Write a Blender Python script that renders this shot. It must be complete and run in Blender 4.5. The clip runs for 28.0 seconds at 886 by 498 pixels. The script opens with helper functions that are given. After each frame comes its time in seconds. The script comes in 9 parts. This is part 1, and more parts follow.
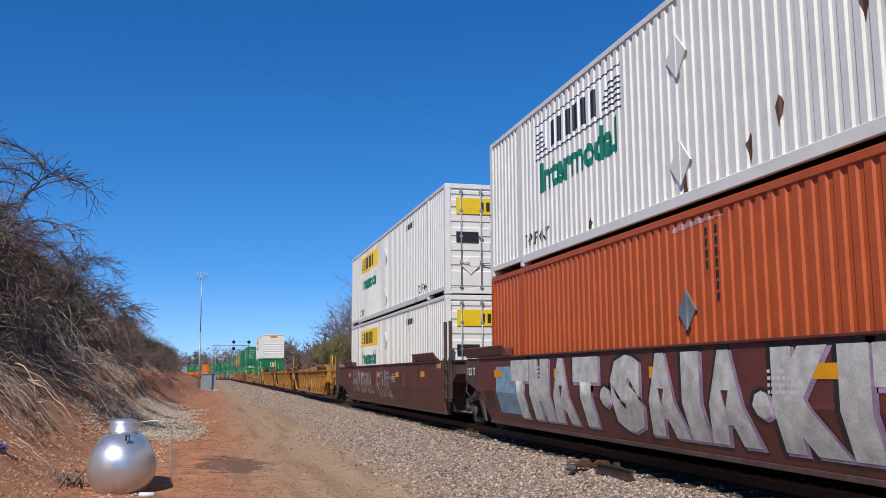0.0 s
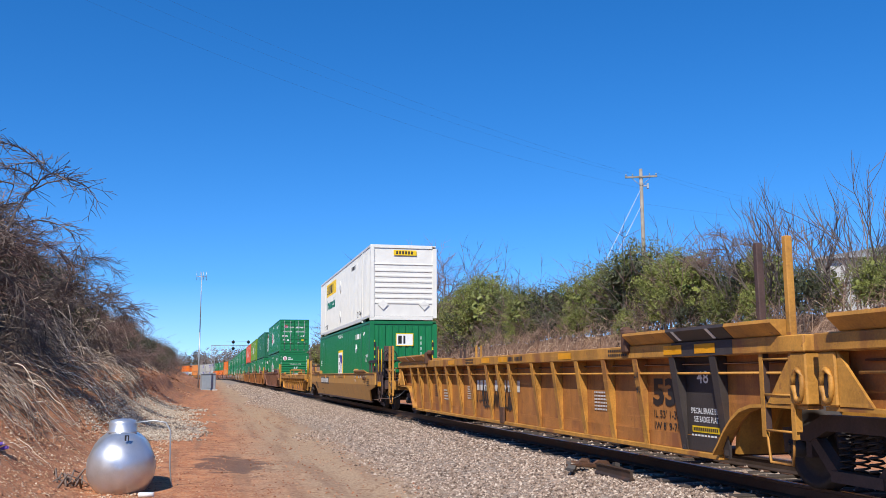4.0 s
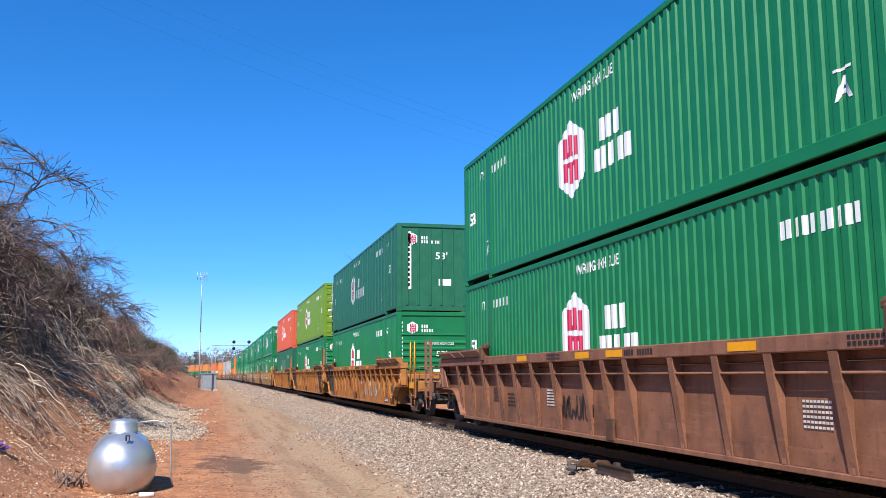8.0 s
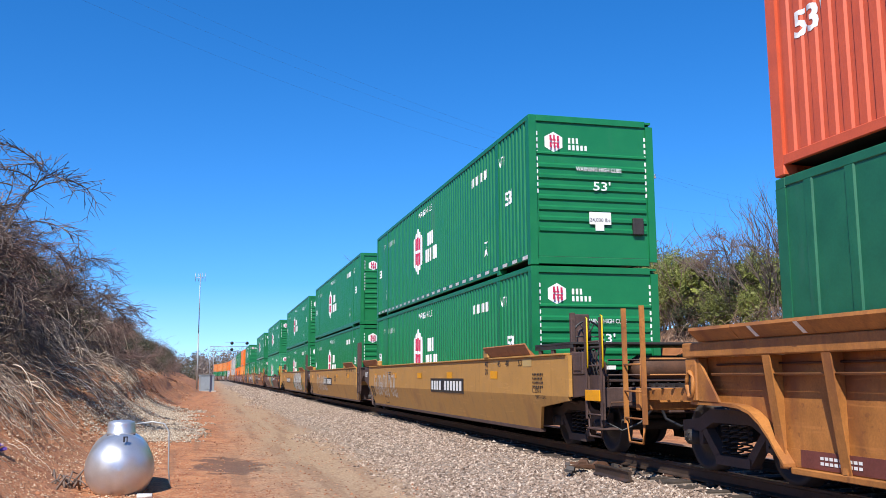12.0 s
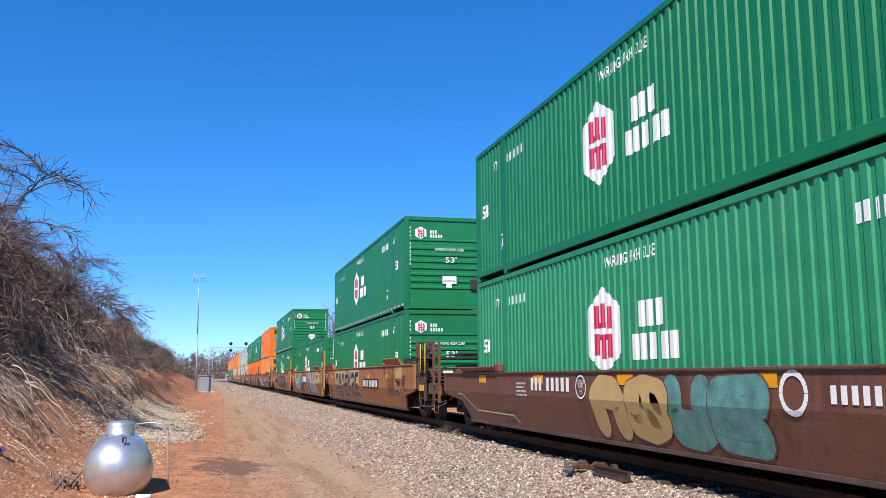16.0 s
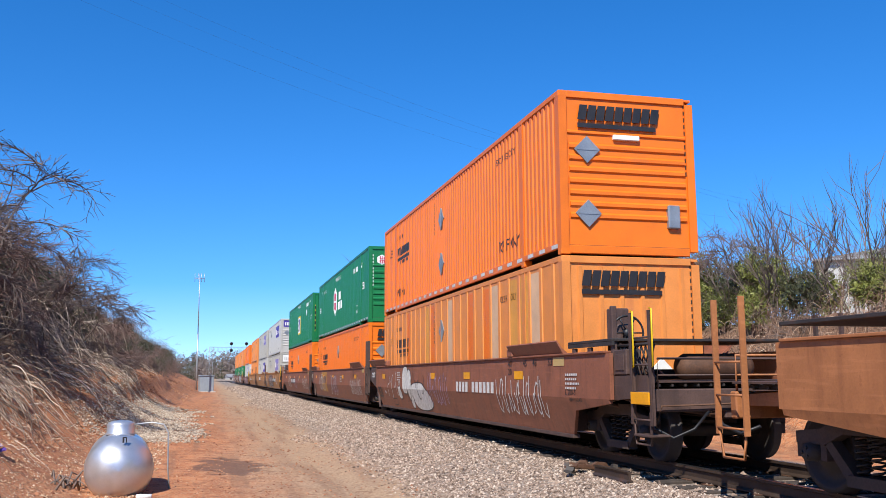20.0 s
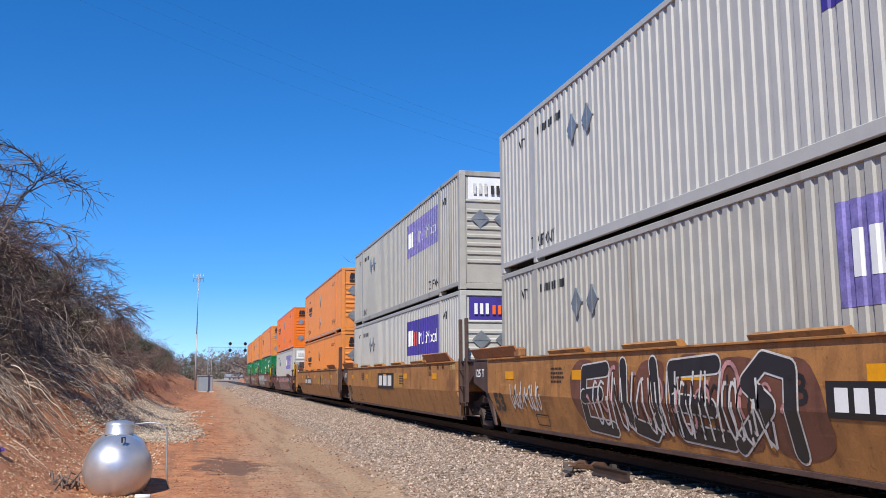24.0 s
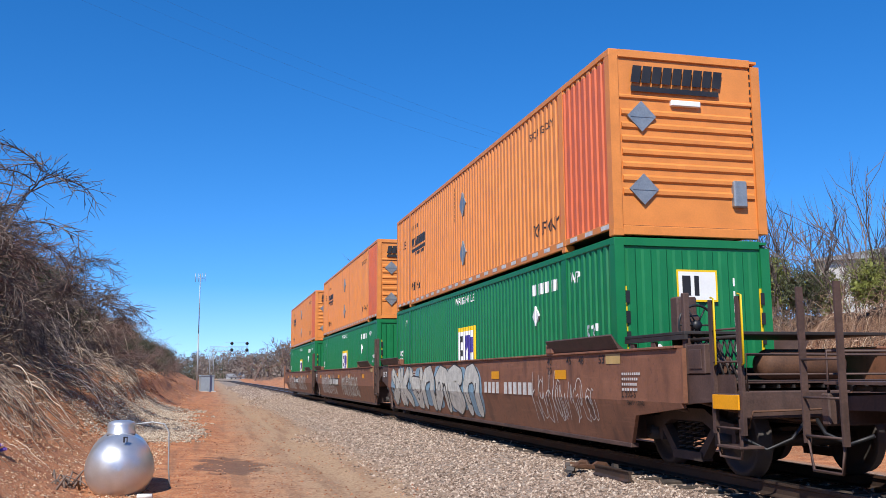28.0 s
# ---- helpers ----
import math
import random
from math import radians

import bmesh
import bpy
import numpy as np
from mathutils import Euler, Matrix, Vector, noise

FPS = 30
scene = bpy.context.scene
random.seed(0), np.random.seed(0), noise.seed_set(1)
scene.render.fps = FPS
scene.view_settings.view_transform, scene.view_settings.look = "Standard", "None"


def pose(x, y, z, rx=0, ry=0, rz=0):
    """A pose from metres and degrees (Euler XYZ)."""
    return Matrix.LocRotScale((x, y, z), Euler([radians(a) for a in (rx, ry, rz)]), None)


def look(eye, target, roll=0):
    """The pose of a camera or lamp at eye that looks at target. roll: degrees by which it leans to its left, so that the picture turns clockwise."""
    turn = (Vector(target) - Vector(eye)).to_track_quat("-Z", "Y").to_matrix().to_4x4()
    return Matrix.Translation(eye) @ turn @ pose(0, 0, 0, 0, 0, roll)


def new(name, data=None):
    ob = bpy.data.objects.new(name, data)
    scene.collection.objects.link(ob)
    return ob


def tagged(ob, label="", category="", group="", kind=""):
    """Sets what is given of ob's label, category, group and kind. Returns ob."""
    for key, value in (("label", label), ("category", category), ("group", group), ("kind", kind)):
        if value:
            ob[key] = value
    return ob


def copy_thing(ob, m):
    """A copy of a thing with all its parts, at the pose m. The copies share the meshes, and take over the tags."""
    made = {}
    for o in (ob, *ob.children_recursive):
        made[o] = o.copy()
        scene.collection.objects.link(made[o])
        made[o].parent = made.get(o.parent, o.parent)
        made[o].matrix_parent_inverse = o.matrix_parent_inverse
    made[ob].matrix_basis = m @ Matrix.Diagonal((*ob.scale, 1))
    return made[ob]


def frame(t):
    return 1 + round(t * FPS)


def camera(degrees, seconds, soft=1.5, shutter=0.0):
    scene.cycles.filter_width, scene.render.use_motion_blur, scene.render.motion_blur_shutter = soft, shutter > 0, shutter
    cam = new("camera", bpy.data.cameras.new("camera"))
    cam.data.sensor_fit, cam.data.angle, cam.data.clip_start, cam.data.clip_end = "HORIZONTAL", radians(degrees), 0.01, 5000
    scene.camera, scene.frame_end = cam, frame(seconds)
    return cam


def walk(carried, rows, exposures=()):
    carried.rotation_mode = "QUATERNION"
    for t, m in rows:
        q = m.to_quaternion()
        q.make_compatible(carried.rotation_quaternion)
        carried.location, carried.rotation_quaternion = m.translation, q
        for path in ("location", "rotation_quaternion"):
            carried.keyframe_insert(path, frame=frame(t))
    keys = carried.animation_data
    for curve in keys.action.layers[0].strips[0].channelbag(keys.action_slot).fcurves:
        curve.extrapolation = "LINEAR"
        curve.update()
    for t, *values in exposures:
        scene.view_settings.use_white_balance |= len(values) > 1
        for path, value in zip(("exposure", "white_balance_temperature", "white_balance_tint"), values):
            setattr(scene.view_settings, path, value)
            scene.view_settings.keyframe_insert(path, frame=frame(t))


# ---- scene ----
# The shot: a fixed camera beside a railway, z = 0 at the top of the rails, the track along y.
EYE = Vector((0.0, 0.0, 1.201))
cam = camera(52.467, 28.0, soft=0.65)


def aim(dx, dy):
    """The camera's pose, turned by a few thousandths (right, up)."""
    yaw, pitch = radians(14.4136) + dx, radians(8.0504) + dy
    way = Vector((math.sin(yaw) * math.cos(pitch), math.cos(yaw) * math.cos(pitch), math.sin(pitch)))
    return look(EYE, EYE + way * 10, -0.3276)


# tiny drift of the tripod: seconds, and thousandths of a radian to the right and up
DRIFT = [(0, -1.9, -1.6), (2, -0.6, -1.6), (5.5, -1.9, -1.6), (8, -2.0, -1.6), (10, -0.6, -0.3), (12, 0, -0.3), (14.5, 1.9, 0.3),
         (17, 0.6, 0.3), (20, 0.6, 0.3), (23.5, 1.9, 0.3), (26, 1.2, 0.3), (28, 0, 0)]
# the clip's camera darkens its picture while white boxes fill it
EXPOSED = [(0, -0.15), (1.2, -0.15), (1.9, 0.26), (3.5, 0.32), (5.2, 0.02), (6.0, 0.02), (6.6, 0.27), (8, 0.55), (12, 0.46), (18, 0.46), (22, 0.42), (24, 0.22), (28, 0.28)]
walk(cam, [(t, aim(a / 1000, b / 1000)) for t, a, b in DRIFT], EXPOSED)

# Light: clear midday sky, the sun behind the camera and to its left
SUN_DIR = Vector((-0.37, -0.58, 0.73)).normalized()
sun = new("sun", bpy.data.lights.new("sun", "SUN"))
sun.data.energy, sun.data.angle, sun.data.color = 4.8, radians(0.53), (1.0, 0.955, 0.88)
sun.matrix_world = look(SUN_DIR * 100, (0, 0, 0))
world = bpy.data.worlds.new("sky")
scene.world = world
world.use_nodes = True
wn = world.node_tree.nodes
sky = wn.new("ShaderNodeTexSky")
sky.sky_type, sky.sun_disc = "NISHITA", False
sky.sun_elevation = math.asin(SUN_DIR.z)
sky.sun_rotation = math.atan2(SUN_DIR.x, SUN_DIR.y)
sky.air_density, sky.dust_density, sky.ozone_density, sky.altitude = 0.85, 0.0, 8.0, 0.0
high = wn.new("ShaderNodeTexCoord")
raised, unit_way = wn.new("ShaderNodeVectorMath"), wn.new("ShaderNodeVectorMath")      # a clear, dry horizon
raised.inputs[1].default_value = (0, 0, 0.058)
unit_way.operation = "NORMALIZE"
world.node_tree.links.new(high.outputs["Generated"], raised.inputs[0])
world.node_tree.links.new(raised.outputs[0], unit_way.inputs[0])
world.node_tree.links.new(unit_way.outputs[0], sky.inputs["Vector"])
wn["Background"].inputs["Strength"].default_value = 0.15
deep = wn.new("ShaderNodeHueSaturation")     # the deep blue of a dry spring day
deep.inputs["Saturation"].default_value, deep.inputs["Hue"].default_value = 1.22, 0.503
rise, paling = wn.new("ShaderNodeSeparateXYZ"), wn.new("ShaderNodeMapRange")      # paler towards the horizon
paling.inputs[1].default_value, paling.inputs[2].default_value = 0.0, 0.10
paling.inputs[3].default_value, paling.inputs[4].default_value = 1.04, 1.22
world.node_tree.links.new(high.outputs["Generated"], rise.inputs[0])
world.node_tree.links.new(rise.outputs["Z"], paling.inputs[0])
world.node_tree.links.new(paling.outputs[0], deep.inputs["Saturation"])
world.node_tree.links.new(sky.outputs[0], deep.inputs["Color"])
world.node_tree.links.new(deep.outputs[0], wn["Background"].inputs["Color"])


# ---- materials ----
def mat(name, base, rough=0.6, metal=0.0, vary=0.12, scale=3.0, grain=40.0, bump=0.15, stain=None, amount=0.0, streak=0.0, stain_scale=1.5, lift=0.01, shift=0.0, wear=0.0):
    """A surface of two noises (broad and fine), an optional stain (streak > 0 draws it out downwards), small change from object to object."""
    m = bpy.data.materials.new(name)
    m.use_nodes = True
    n, l = m.node_tree.nodes, m.node_tree.links
    b = n["Principled BSDF"]
    b.inputs["Metallic"].default_value = metal
    tc, info = n.new("ShaderNodeTexCoord"), n.new("ShaderNodeObjectInfo")
    off = n.new("ShaderNodeVectorMath")
    off.operation = "MULTIPLY_ADD"
    l.new(info.outputs["Random"], off.inputs[0])
    off.inputs[1].default_value = (37.0, 53.0, 11.0)
    l.new(tc.outputs["Object"], off.inputs[2])

    def noise_node(s, detail, stretch=None):
        t = n.new("ShaderNodeTexNoise")
        t.inputs["Scale"].default_value, t.inputs["Detail"].default_value = s, detail
        if stretch:
            mp = n.new("ShaderNodeMapping")
            mp.inputs["Scale"].default_value = stretch
            l.new(off.outputs[0], mp.inputs["Vector"])
            l.new(mp.outputs[0], t.inputs["Vector"])
        else:
            l.new(off.outputs[0], t.inputs["Vector"])
        return t.outputs["Fac"]

    def math_node(op, a, c):
        t = n.new("ShaderNodeMath")
        t.operation = op
        for s, v in ((t.inputs[0], a), (t.inputs[1], c)):
            if isinstance(v, (int, float)):
                s.default_value = v
            else:
                l.new(v, s)
        return t.outputs[0]

    def mix(f, a, c):
        t = n.new("ShaderNodeMix")
        t.data_type = "RGBA"
        for s, v in ((t.inputs[0], f), (t.inputs[6], a), (t.inputs[7], c)):
            if isinstance(v, (int, float)):
                s.default_value = v
            elif isinstance(v, tuple):
                s.default_value = (*v, 1)
            else:
                l.new(v, s)
        return t.outputs[2]

    broad, fine = noise_node(scale, 4), noise_node(grain, 3)
    dark = tuple(c * (1 - vary * 1.6) for c in base)
    light = tuple(min(1, c * (1 + vary)) for c in base)
    f = math_node("ADD", math_node("MULTIPLY", broad, 0.65), math_node("MULTIPLY", fine, 0.35))
    ramp = n.new("ShaderNodeMapRange")
    ramp.inputs[1].default_value, ramp.inputs[2].default_value = 0.3, 0.7
    l.new(f, ramp.inputs[0])
    col = mix(ramp.outputs[0], dark, light)
    if shift:
        hsv = n.new("ShaderNodeHueSaturation")
        v = math_node("ADD", math_node("MULTIPLY", info.outputs["Random"], 2 * shift), 1 - shift)
        l.new(v, hsv.inputs["Value"])
        l.new(col, hsv.inputs["Color"])
        col = hsv.outputs[0]
    if stain:
        sf = noise_node(stain_scale, 6, (1, 1, 1 - streak) if streak else None)
        sr = n.new("ShaderNodeMapRange")
        sr.inputs[1].default_value, sr.inputs[2].default_value, sr.inputs[4].default_value = 0.72 - amount * 0.42, 0.80 - amount * 0.25, 0.85
        l.new(sf, sr.inputs[0])
        col = mix(sr.outputs[0], col, stain)
    if wear:
        # sharp-edged rust chips, pale scuffs along the side and dark runs from the top edge
        for sc, stretch, lo, hi, tint, share in ((13.0, None, 0.70, 0.74, tuple(c * 0.9 for c in stain), 0.5), (1.0, (9.0, 1.3, 16.0), 0.66, 0.72, tuple(min(1, c * 1.5 + 0.02) for c in base), 0.22), (1.0, (9.0, 7.0, 0.7), 0.62, 0.74, tuple(c * 0.7 for c in stain), 0.35)):
            wf = noise_node(sc, 9, stretch)
            wr = n.new("ShaderNodeMapRange")
            wr.inputs[1].default_value, wr.inputs[2].default_value, wr.inputs[4].default_value = lo - 0.1 * wear, hi - 0.1 * wear, share
            l.new(wf, wr.inputs[0])
            col = mix(wr.outputs[0], col, tint)
    l.new(col, b.inputs["Base Color"])
    rr = math_node("ADD", math_node("MULTIPLY", broad, 0.25), rough - 0.12)
    l.new(rr, b.inputs["Roughness"])
    if bump:
        bp = n.new("ShaderNodeBump")
        bp.inputs["Strength"].default_value, bp.inputs["Distance"].default_value = bump, lift
        l.new(fine, bp.inputs["Height"])
        l.new(bp.outputs[0], b.inputs["Normal"])
    return m


RUST = (0.16, 0.06, 0.025)
GRIME = (0.06, 0.05, 0.04)
M = {
    # container paints
    "green": mat("green_paint", (0.006, 0.165, 0.052), 0.42, vary=0.08, stain=(0.03, 0.16, 0.07), amount=0.12, streak=0.85, bump=0.03, shift=0.06),
    "green_faded": mat("faded_green_paint", (0.022, 0.24, 0.105), 0.5, vary=0.08, stain=(0.05, 0.2, 0.1), amount=0.15, streak=0.85, bump=0.03, shift=0.05),
    "green_dark": mat("dark_green_paint", (0.012, 0.128, 0.06), 0.5, vary=0.14, stain=(0.03, 0.10, 0.07), amount=0.2, streak=0.85, bump=0.04),
    "green_em": mat("blue_green_paint", (0.012, 0.125, 0.060), 0.5, vary=0.14, stain=(0.04, 0.13, 0.09), amount=0.22, streak=0.8, bump=0.04),
    "lime": mat("lime_green_paint", (0.14, 0.26, 0.012), 0.5, vary=0.1, stain=(0.09, 0.13, 0.03), amount=0.15, streak=0.85, bump=0.03),
    "red": mat("faded_red_paint", (0.60, 0.10, 0.038), 0.55, vary=0.1, stain=(0.45, 0.10, 0.05), amount=0.2, streak=0.85, bump=0.04),
    "orange_red": mat("red_orange_paint", (0.46, 0.085, 0.014), 0.5, vary=0.1, stain=(0.35, 0.08, 0.03), amount=0.15, streak=0.85, bump=0.03),
    "orange": mat("orange_paint", (0.76, 0.165, 0.006), 0.45, vary=0.08, stain=(0.55, 0.14, 0.03), amount=0.14, streak=0.85, bump=0.03, shift=0.05),
    "orange_faded": mat("faded_orange_paint", (0.68, 0.235, 0.05), 0.5, vary=0.1, stain=(0.5, 0.16, 0.05), amount=0.2, streak=0.85, bump=0.04, shift=0.06),
    "cream_paint": mat("faded_cream_orange_paint", (0.66, 0.42, 0.24), 0.55, vary=0.12, stain=(0.5, 0.22, 0.09), amount=0.25, streak=0.9, bump=0.03),
    "yellow_orange": mat("faded_yellow_orange_paint", (0.68, 0.30, 0.05), 0.55, vary=0.12, stain=(0.5, 0.2, 0.06), amount=0.25, streak=0.9, bump=0.03),
    "white": mat("white_paint", (0.74, 0.715, 0.645), 0.45, vary=0.06, stain=(0.45, 0.36, 0.24), amount=0.14, streak=0.9, bump=0.03),
    "grey": mat("light_grey_paint", (0.46, 0.445, 0.405), 0.45, vary=0.06, stain=(0.28, 0.27, 0.24), amount=0.15, streak=0.9, bump=0.03, shift=0.05),
    "grey_dirty": mat("dirty_grey_paint", (0.40, 0.38, 0.33), 0.5, vary=0.08, stain=(0.22, 0.18, 0.13), amount=0.28, streak=0.9, bump=0.03),
    # car paints
    "yellow_worn": mat("railcar_yellow_paint_rusted", (0.40, 0.158, 0.036), 0.62, vary=0.24, stain=(0.20, 0.07, 0.026), amount=0.5, streak=0.5, stain_scale=2.0, bump=0.1, wear=0.5),
    "yellow_car": mat("railcar_yellow_paint", (0.47, 0.22, 0.036), 0.6, vary=0.26, stain=(0.23, 0.085, 0.028), amount=0.45, streak=0.55, stain_scale=2.2, bump=0.1, wear=0.5),
    "tan_car": mat("railcar_tan_paint", (0.40, 0.18, 0.052), 0.6, vary=0.22, stain=(0.15, 0.06, 0.025), amount=0.38, streak=0.5, stain_scale=1.8, bump=0.1, wear=0.7),
    "ochre_car": mat("railcar_ochre_paint", (0.46, 0.235, 0.058), 0.55, vary=0.10, stain=(0.33, 0.155, 0.05), amount=0.3, streak=0.5, stain_scale=1.4, bump=0.06, wear=0.5),
    "rust_red": mat("railcar_red_brown_paint", (0.25, 0.088, 0.045), 0.62, vary=0.18, stain=(0.15, 0.055, 0.03), amount=0.3, streak=0.5, stain_scale=2.0, bump=0.1, wear=0.7),
    "rust_car": mat("railcar_rusty_paint", (0.365, 0.138, 0.048), 0.65, vary=0.15, stain=(0.27, 0.095, 0.035), amount=0.34, streak=0.5, stain_scale=2.0, bump=0.12, wear=0.9),
    "maroon_car": mat("railcar_maroon_paint", (0.125, 0.034, 0.026), 0.5, vary=0.16, stain=(0.06, 0.025, 0.018), amount=0.2, streak=0.5, bump=0.06, wear=0.5),
    "brown_car": mat("railcar_brown_paint", (0.155, 0.060, 0.035), 0.55, vary=0.16, stain=(0.07, 0.03, 0.02), amount=0.25, streak=0.5, bump=0.06, wear=0.6),
    "black_panel": mat("faded_black_paint", (0.045, 0.035, 0.032), 0.6, vary=0.25, stain=(0.09, 0.05, 0.03), amount=0.2, streak=0.5),
    "end_brown": mat("dark_brown_steel", (0.085, 0.048, 0.038), 0.65, vary=0.3, stain=(0.04, 0.026, 0.022), amount=0.35, bump=0.15, wear=0.6),
    "red_end": mat("red_orange_repaint", (0.60, 0.125, 0.04), 0.5, vary=0.12, stain=(0.42, 0.10, 0.04), amount=0.25, streak=0.85),
    "worn_brown": mat("railcar_worn_brown_paint", (0.235, 0.10, 0.055), 0.6, vary=0.2, stain=(0.10, 0.045, 0.03), amount=0.35, streak=0.5, stain_scale=1.8, bump=0.1, wear=0.7),
    "steel": mat("dark_steel", (0.045, 0.038, 0.035), 0.6, 0.3, vary=0.3, stain=RUST, amount=0.25),
    "rusty": mat("rusty_steel", (0.11, 0.050, 0.026), 0.75, 0.1, vary=0.35, stain=(0.05, 0.03, 0.02), amount=0.3),
    "truck_cast": mat("brown_cast_steel", (0.075, 0.05, 0.04), 0.75, vary=0.3, stain=(0.05, 0.035, 0.03), amount=0.35, bump=0.2),
    "maroon_patch": mat("dull_red_patch", (0.16, 0.045, 0.035), 0.6, vary=0.2, stain=(0.1, 0.05, 0.03), amount=0.3),
    "wheel": mat("worn_wheel_steel", (0.042, 0.034, 0.03), 0.7, 0.0, vary=0.2),
    "galv": mat("galvanised_steel", (0.42, 0.43, 0.43), 0.45, 0.6, vary=0.12, bump=0.02),
    "white_mark": mat("white_marking", (0.78, 0.78, 0.75), 0.5, vary=0.05, bump=0),
    "black_mark": mat("black_marking", (0.018, 0.017, 0.018), 0.5, vary=0.2, bump=0),
    "red_mark": mat("magenta_red_marking", (0.50, 0.02, 0.075), 0.5, vary=0.08, bump=0),
    "green_mark": mat("teal_green_marking", (0.006, 0.18, 0.11), 0.5, vary=0.08, bump=0),
    "yellow_mark": mat("yellow_marking", (0.80, 0.52, 0.008), 0.5, vary=0.08, bump=0),
    "amber": mat("amber_reflector", (0.80, 0.34, 0.008), 0.35, vary=0.12, bump=0),
    "purple_mark": mat("purple_marking", (0.055, 0.035, 0.26), 0.5, vary=0.12, bump=0),
    "purple_faded": mat("faded_purple_marking", (0.20, 0.17, 0.42), 0.6, vary=0.3, scale=8, bump=0),
    "orange_mark": mat("orange_marking", (0.85, 0.14, 0.012), 0.5, vary=0.1, bump=0),
    "patch_grey": mat("grey_green_paint_patch", (0.16, 0.25, 0.21), 0.6, vary=0.12, bump=0),
    "placard": mat("aluminium_placard", (0.30, 0.325, 0.34), 0.4, 0.5, vary=0.2, bump=0.03),
    "spray_silver": mat("silver_spray_paint", (0.56, 0.555, 0.50), 0.5, vary=0.25, scale=6, bump=0.03),
    "mauve": mat("mauve_spray_paint", (0.30, 0.15, 0.24), 0.55, vary=0.2, scale=3, bump=0),
    "dark_spray": mat("dark_grey_spray_paint", (0.06, 0.05, 0.055), 0.55, vary=0.4, scale=4, bump=0),
    "spray_red": mat("red_spray_paint", (0.45, 0.04, 0.05), 0.55, vary=0.2, scale=6, bump=0),
    "yellow_splash": mat("thin_yellow_spray", (0.46, 0.26, 0.02), 0.55, vary=0.3, scale=5, bump=0),
    "spray_blue": mat("pale_blue_spray_paint", (0.22, 0.36, 0.46), 0.55, vary=0.3, scale=5, bump=0),
    "spray_pink": mat("pink_spray_paint", (0.48, 0.24, 0.23), 0.55, vary=0.25, scale=5, bump=0),
    "spray_teal": mat("teal_spray_paint", (0.10, 0.27, 0.24), 0.55, vary=0.3, scale=5, bump=0),
    "spray_white": mat("worn_white_spray_paint", (0.60, 0.58, 0.54), 0.55, vary=0.2, scale=9, bump=0),
    "spray_black": mat("black_spray_paint", (0.022, 0.02, 0.022), 0.5, vary=0.25, scale=6, bump=0),
    "spray_purple": mat("purple_spray_paint", (0.36, 0.25, 0.36), 0.55, vary=0.3, scale=6, bump=0),
    "tan_patch": mat("tan_paint_patch", (0.50, 0.34, 0.13), 0.6, vary=0.12, bump=0.02),
    # place
    "tie": mat("weathered_timber", (0.055, 0.040, 0.030), 0.85, vary=0.35, scale=6, bump=0.3),
    "rail": mat("rail_steel", (0.09, 0.06, 0.045), 0.55, 0.5, vary=0.25, stain=RUST, amount=0.3),
    "railhead": mat("polished_rail_head", (0.45, 0.43, 0.42), 0.3, 1.0, vary=0.1, bump=0),
    "tank": mat("silver_tank_paint", (0.60, 0.61, 0.63), 0.36, 0.75, vary=0.07, scale=5, grain=60, bump=0.03, stain=(0.28, 0.19, 0.13), amount=0.02, stain_scale=2.0),
    "pole_wood": mat("weathered_pole_wood", (0.29, 0.25, 0.20), 0.85, vary=0.25, scale=4, bump=0.2),
    "wire": mat("wire", (0.05, 0.05, 0.055), 0.5, 0.3, bump=0),
    "bldg": mat("cream_wall", (0.50, 0.48, 0.44), 0.7, vary=0.06, stain=(0.4, 0.38, 0.33), amount=0.1, streak=0.8),
    "roof": mat("grey_roof", (0.24, 0.24, 0.25), 0.7, vary=0.1),
    "far_wood": mat("distant_bare_woods", (0.21, 0.165, 0.14), 0.9, vary=0.3, scale=0.2, grain=2, bump=0),
    "bark": mat("grey_bark", (0.15, 0.112, 0.094), 0.9, vary=0.3, scale=8, bump=0.2, shift=0.2),
    "twig_red": mat("reddish_twig_bark", (0.20, 0.125, 0.10), 0.9, vary=0.25, scale=8, bump=0.1, shift=0.2),
    "leaf": mat("fresh_green_leaf", (0.185, 0.20, 0.042), 0.6, vary=0.3, scale=1.2, grain=9, bump=0, shift=0.25),
    "leaf_dark": mat("dark_green_leaf", (0.062, 0.070, 0.026), 0.6, vary=0.35, scale=1.2, grain=9, bump=0, shift=0.25),
    "guy": mat("bright_guard_sleeve", (0.72, 0.73, 0.74), 0.45, vary=0.08, scale=4, bump=0),
    "vine": mat("grey_dry_vine", (0.48, 0.385, 0.30), 0.9, vary=0.3, scale=2, grain=12, bump=0),
    "cabinet": mat("grey_cabinet_paint", (0.27, 0.31, 0.35), 0.5, vary=0.08),
    "plastic": mat("white_plastic", (0.7, 0.7, 0.68), 0.45, vary=0.06),
    "lens_dark": mat("dark_signal_housing", (0.012, 0.012, 0.014), 0.5, bump=0),
    "purple": mat("purple_litter", (0.13, 0.06, 0.35), 0.5, bump=0.2),
}


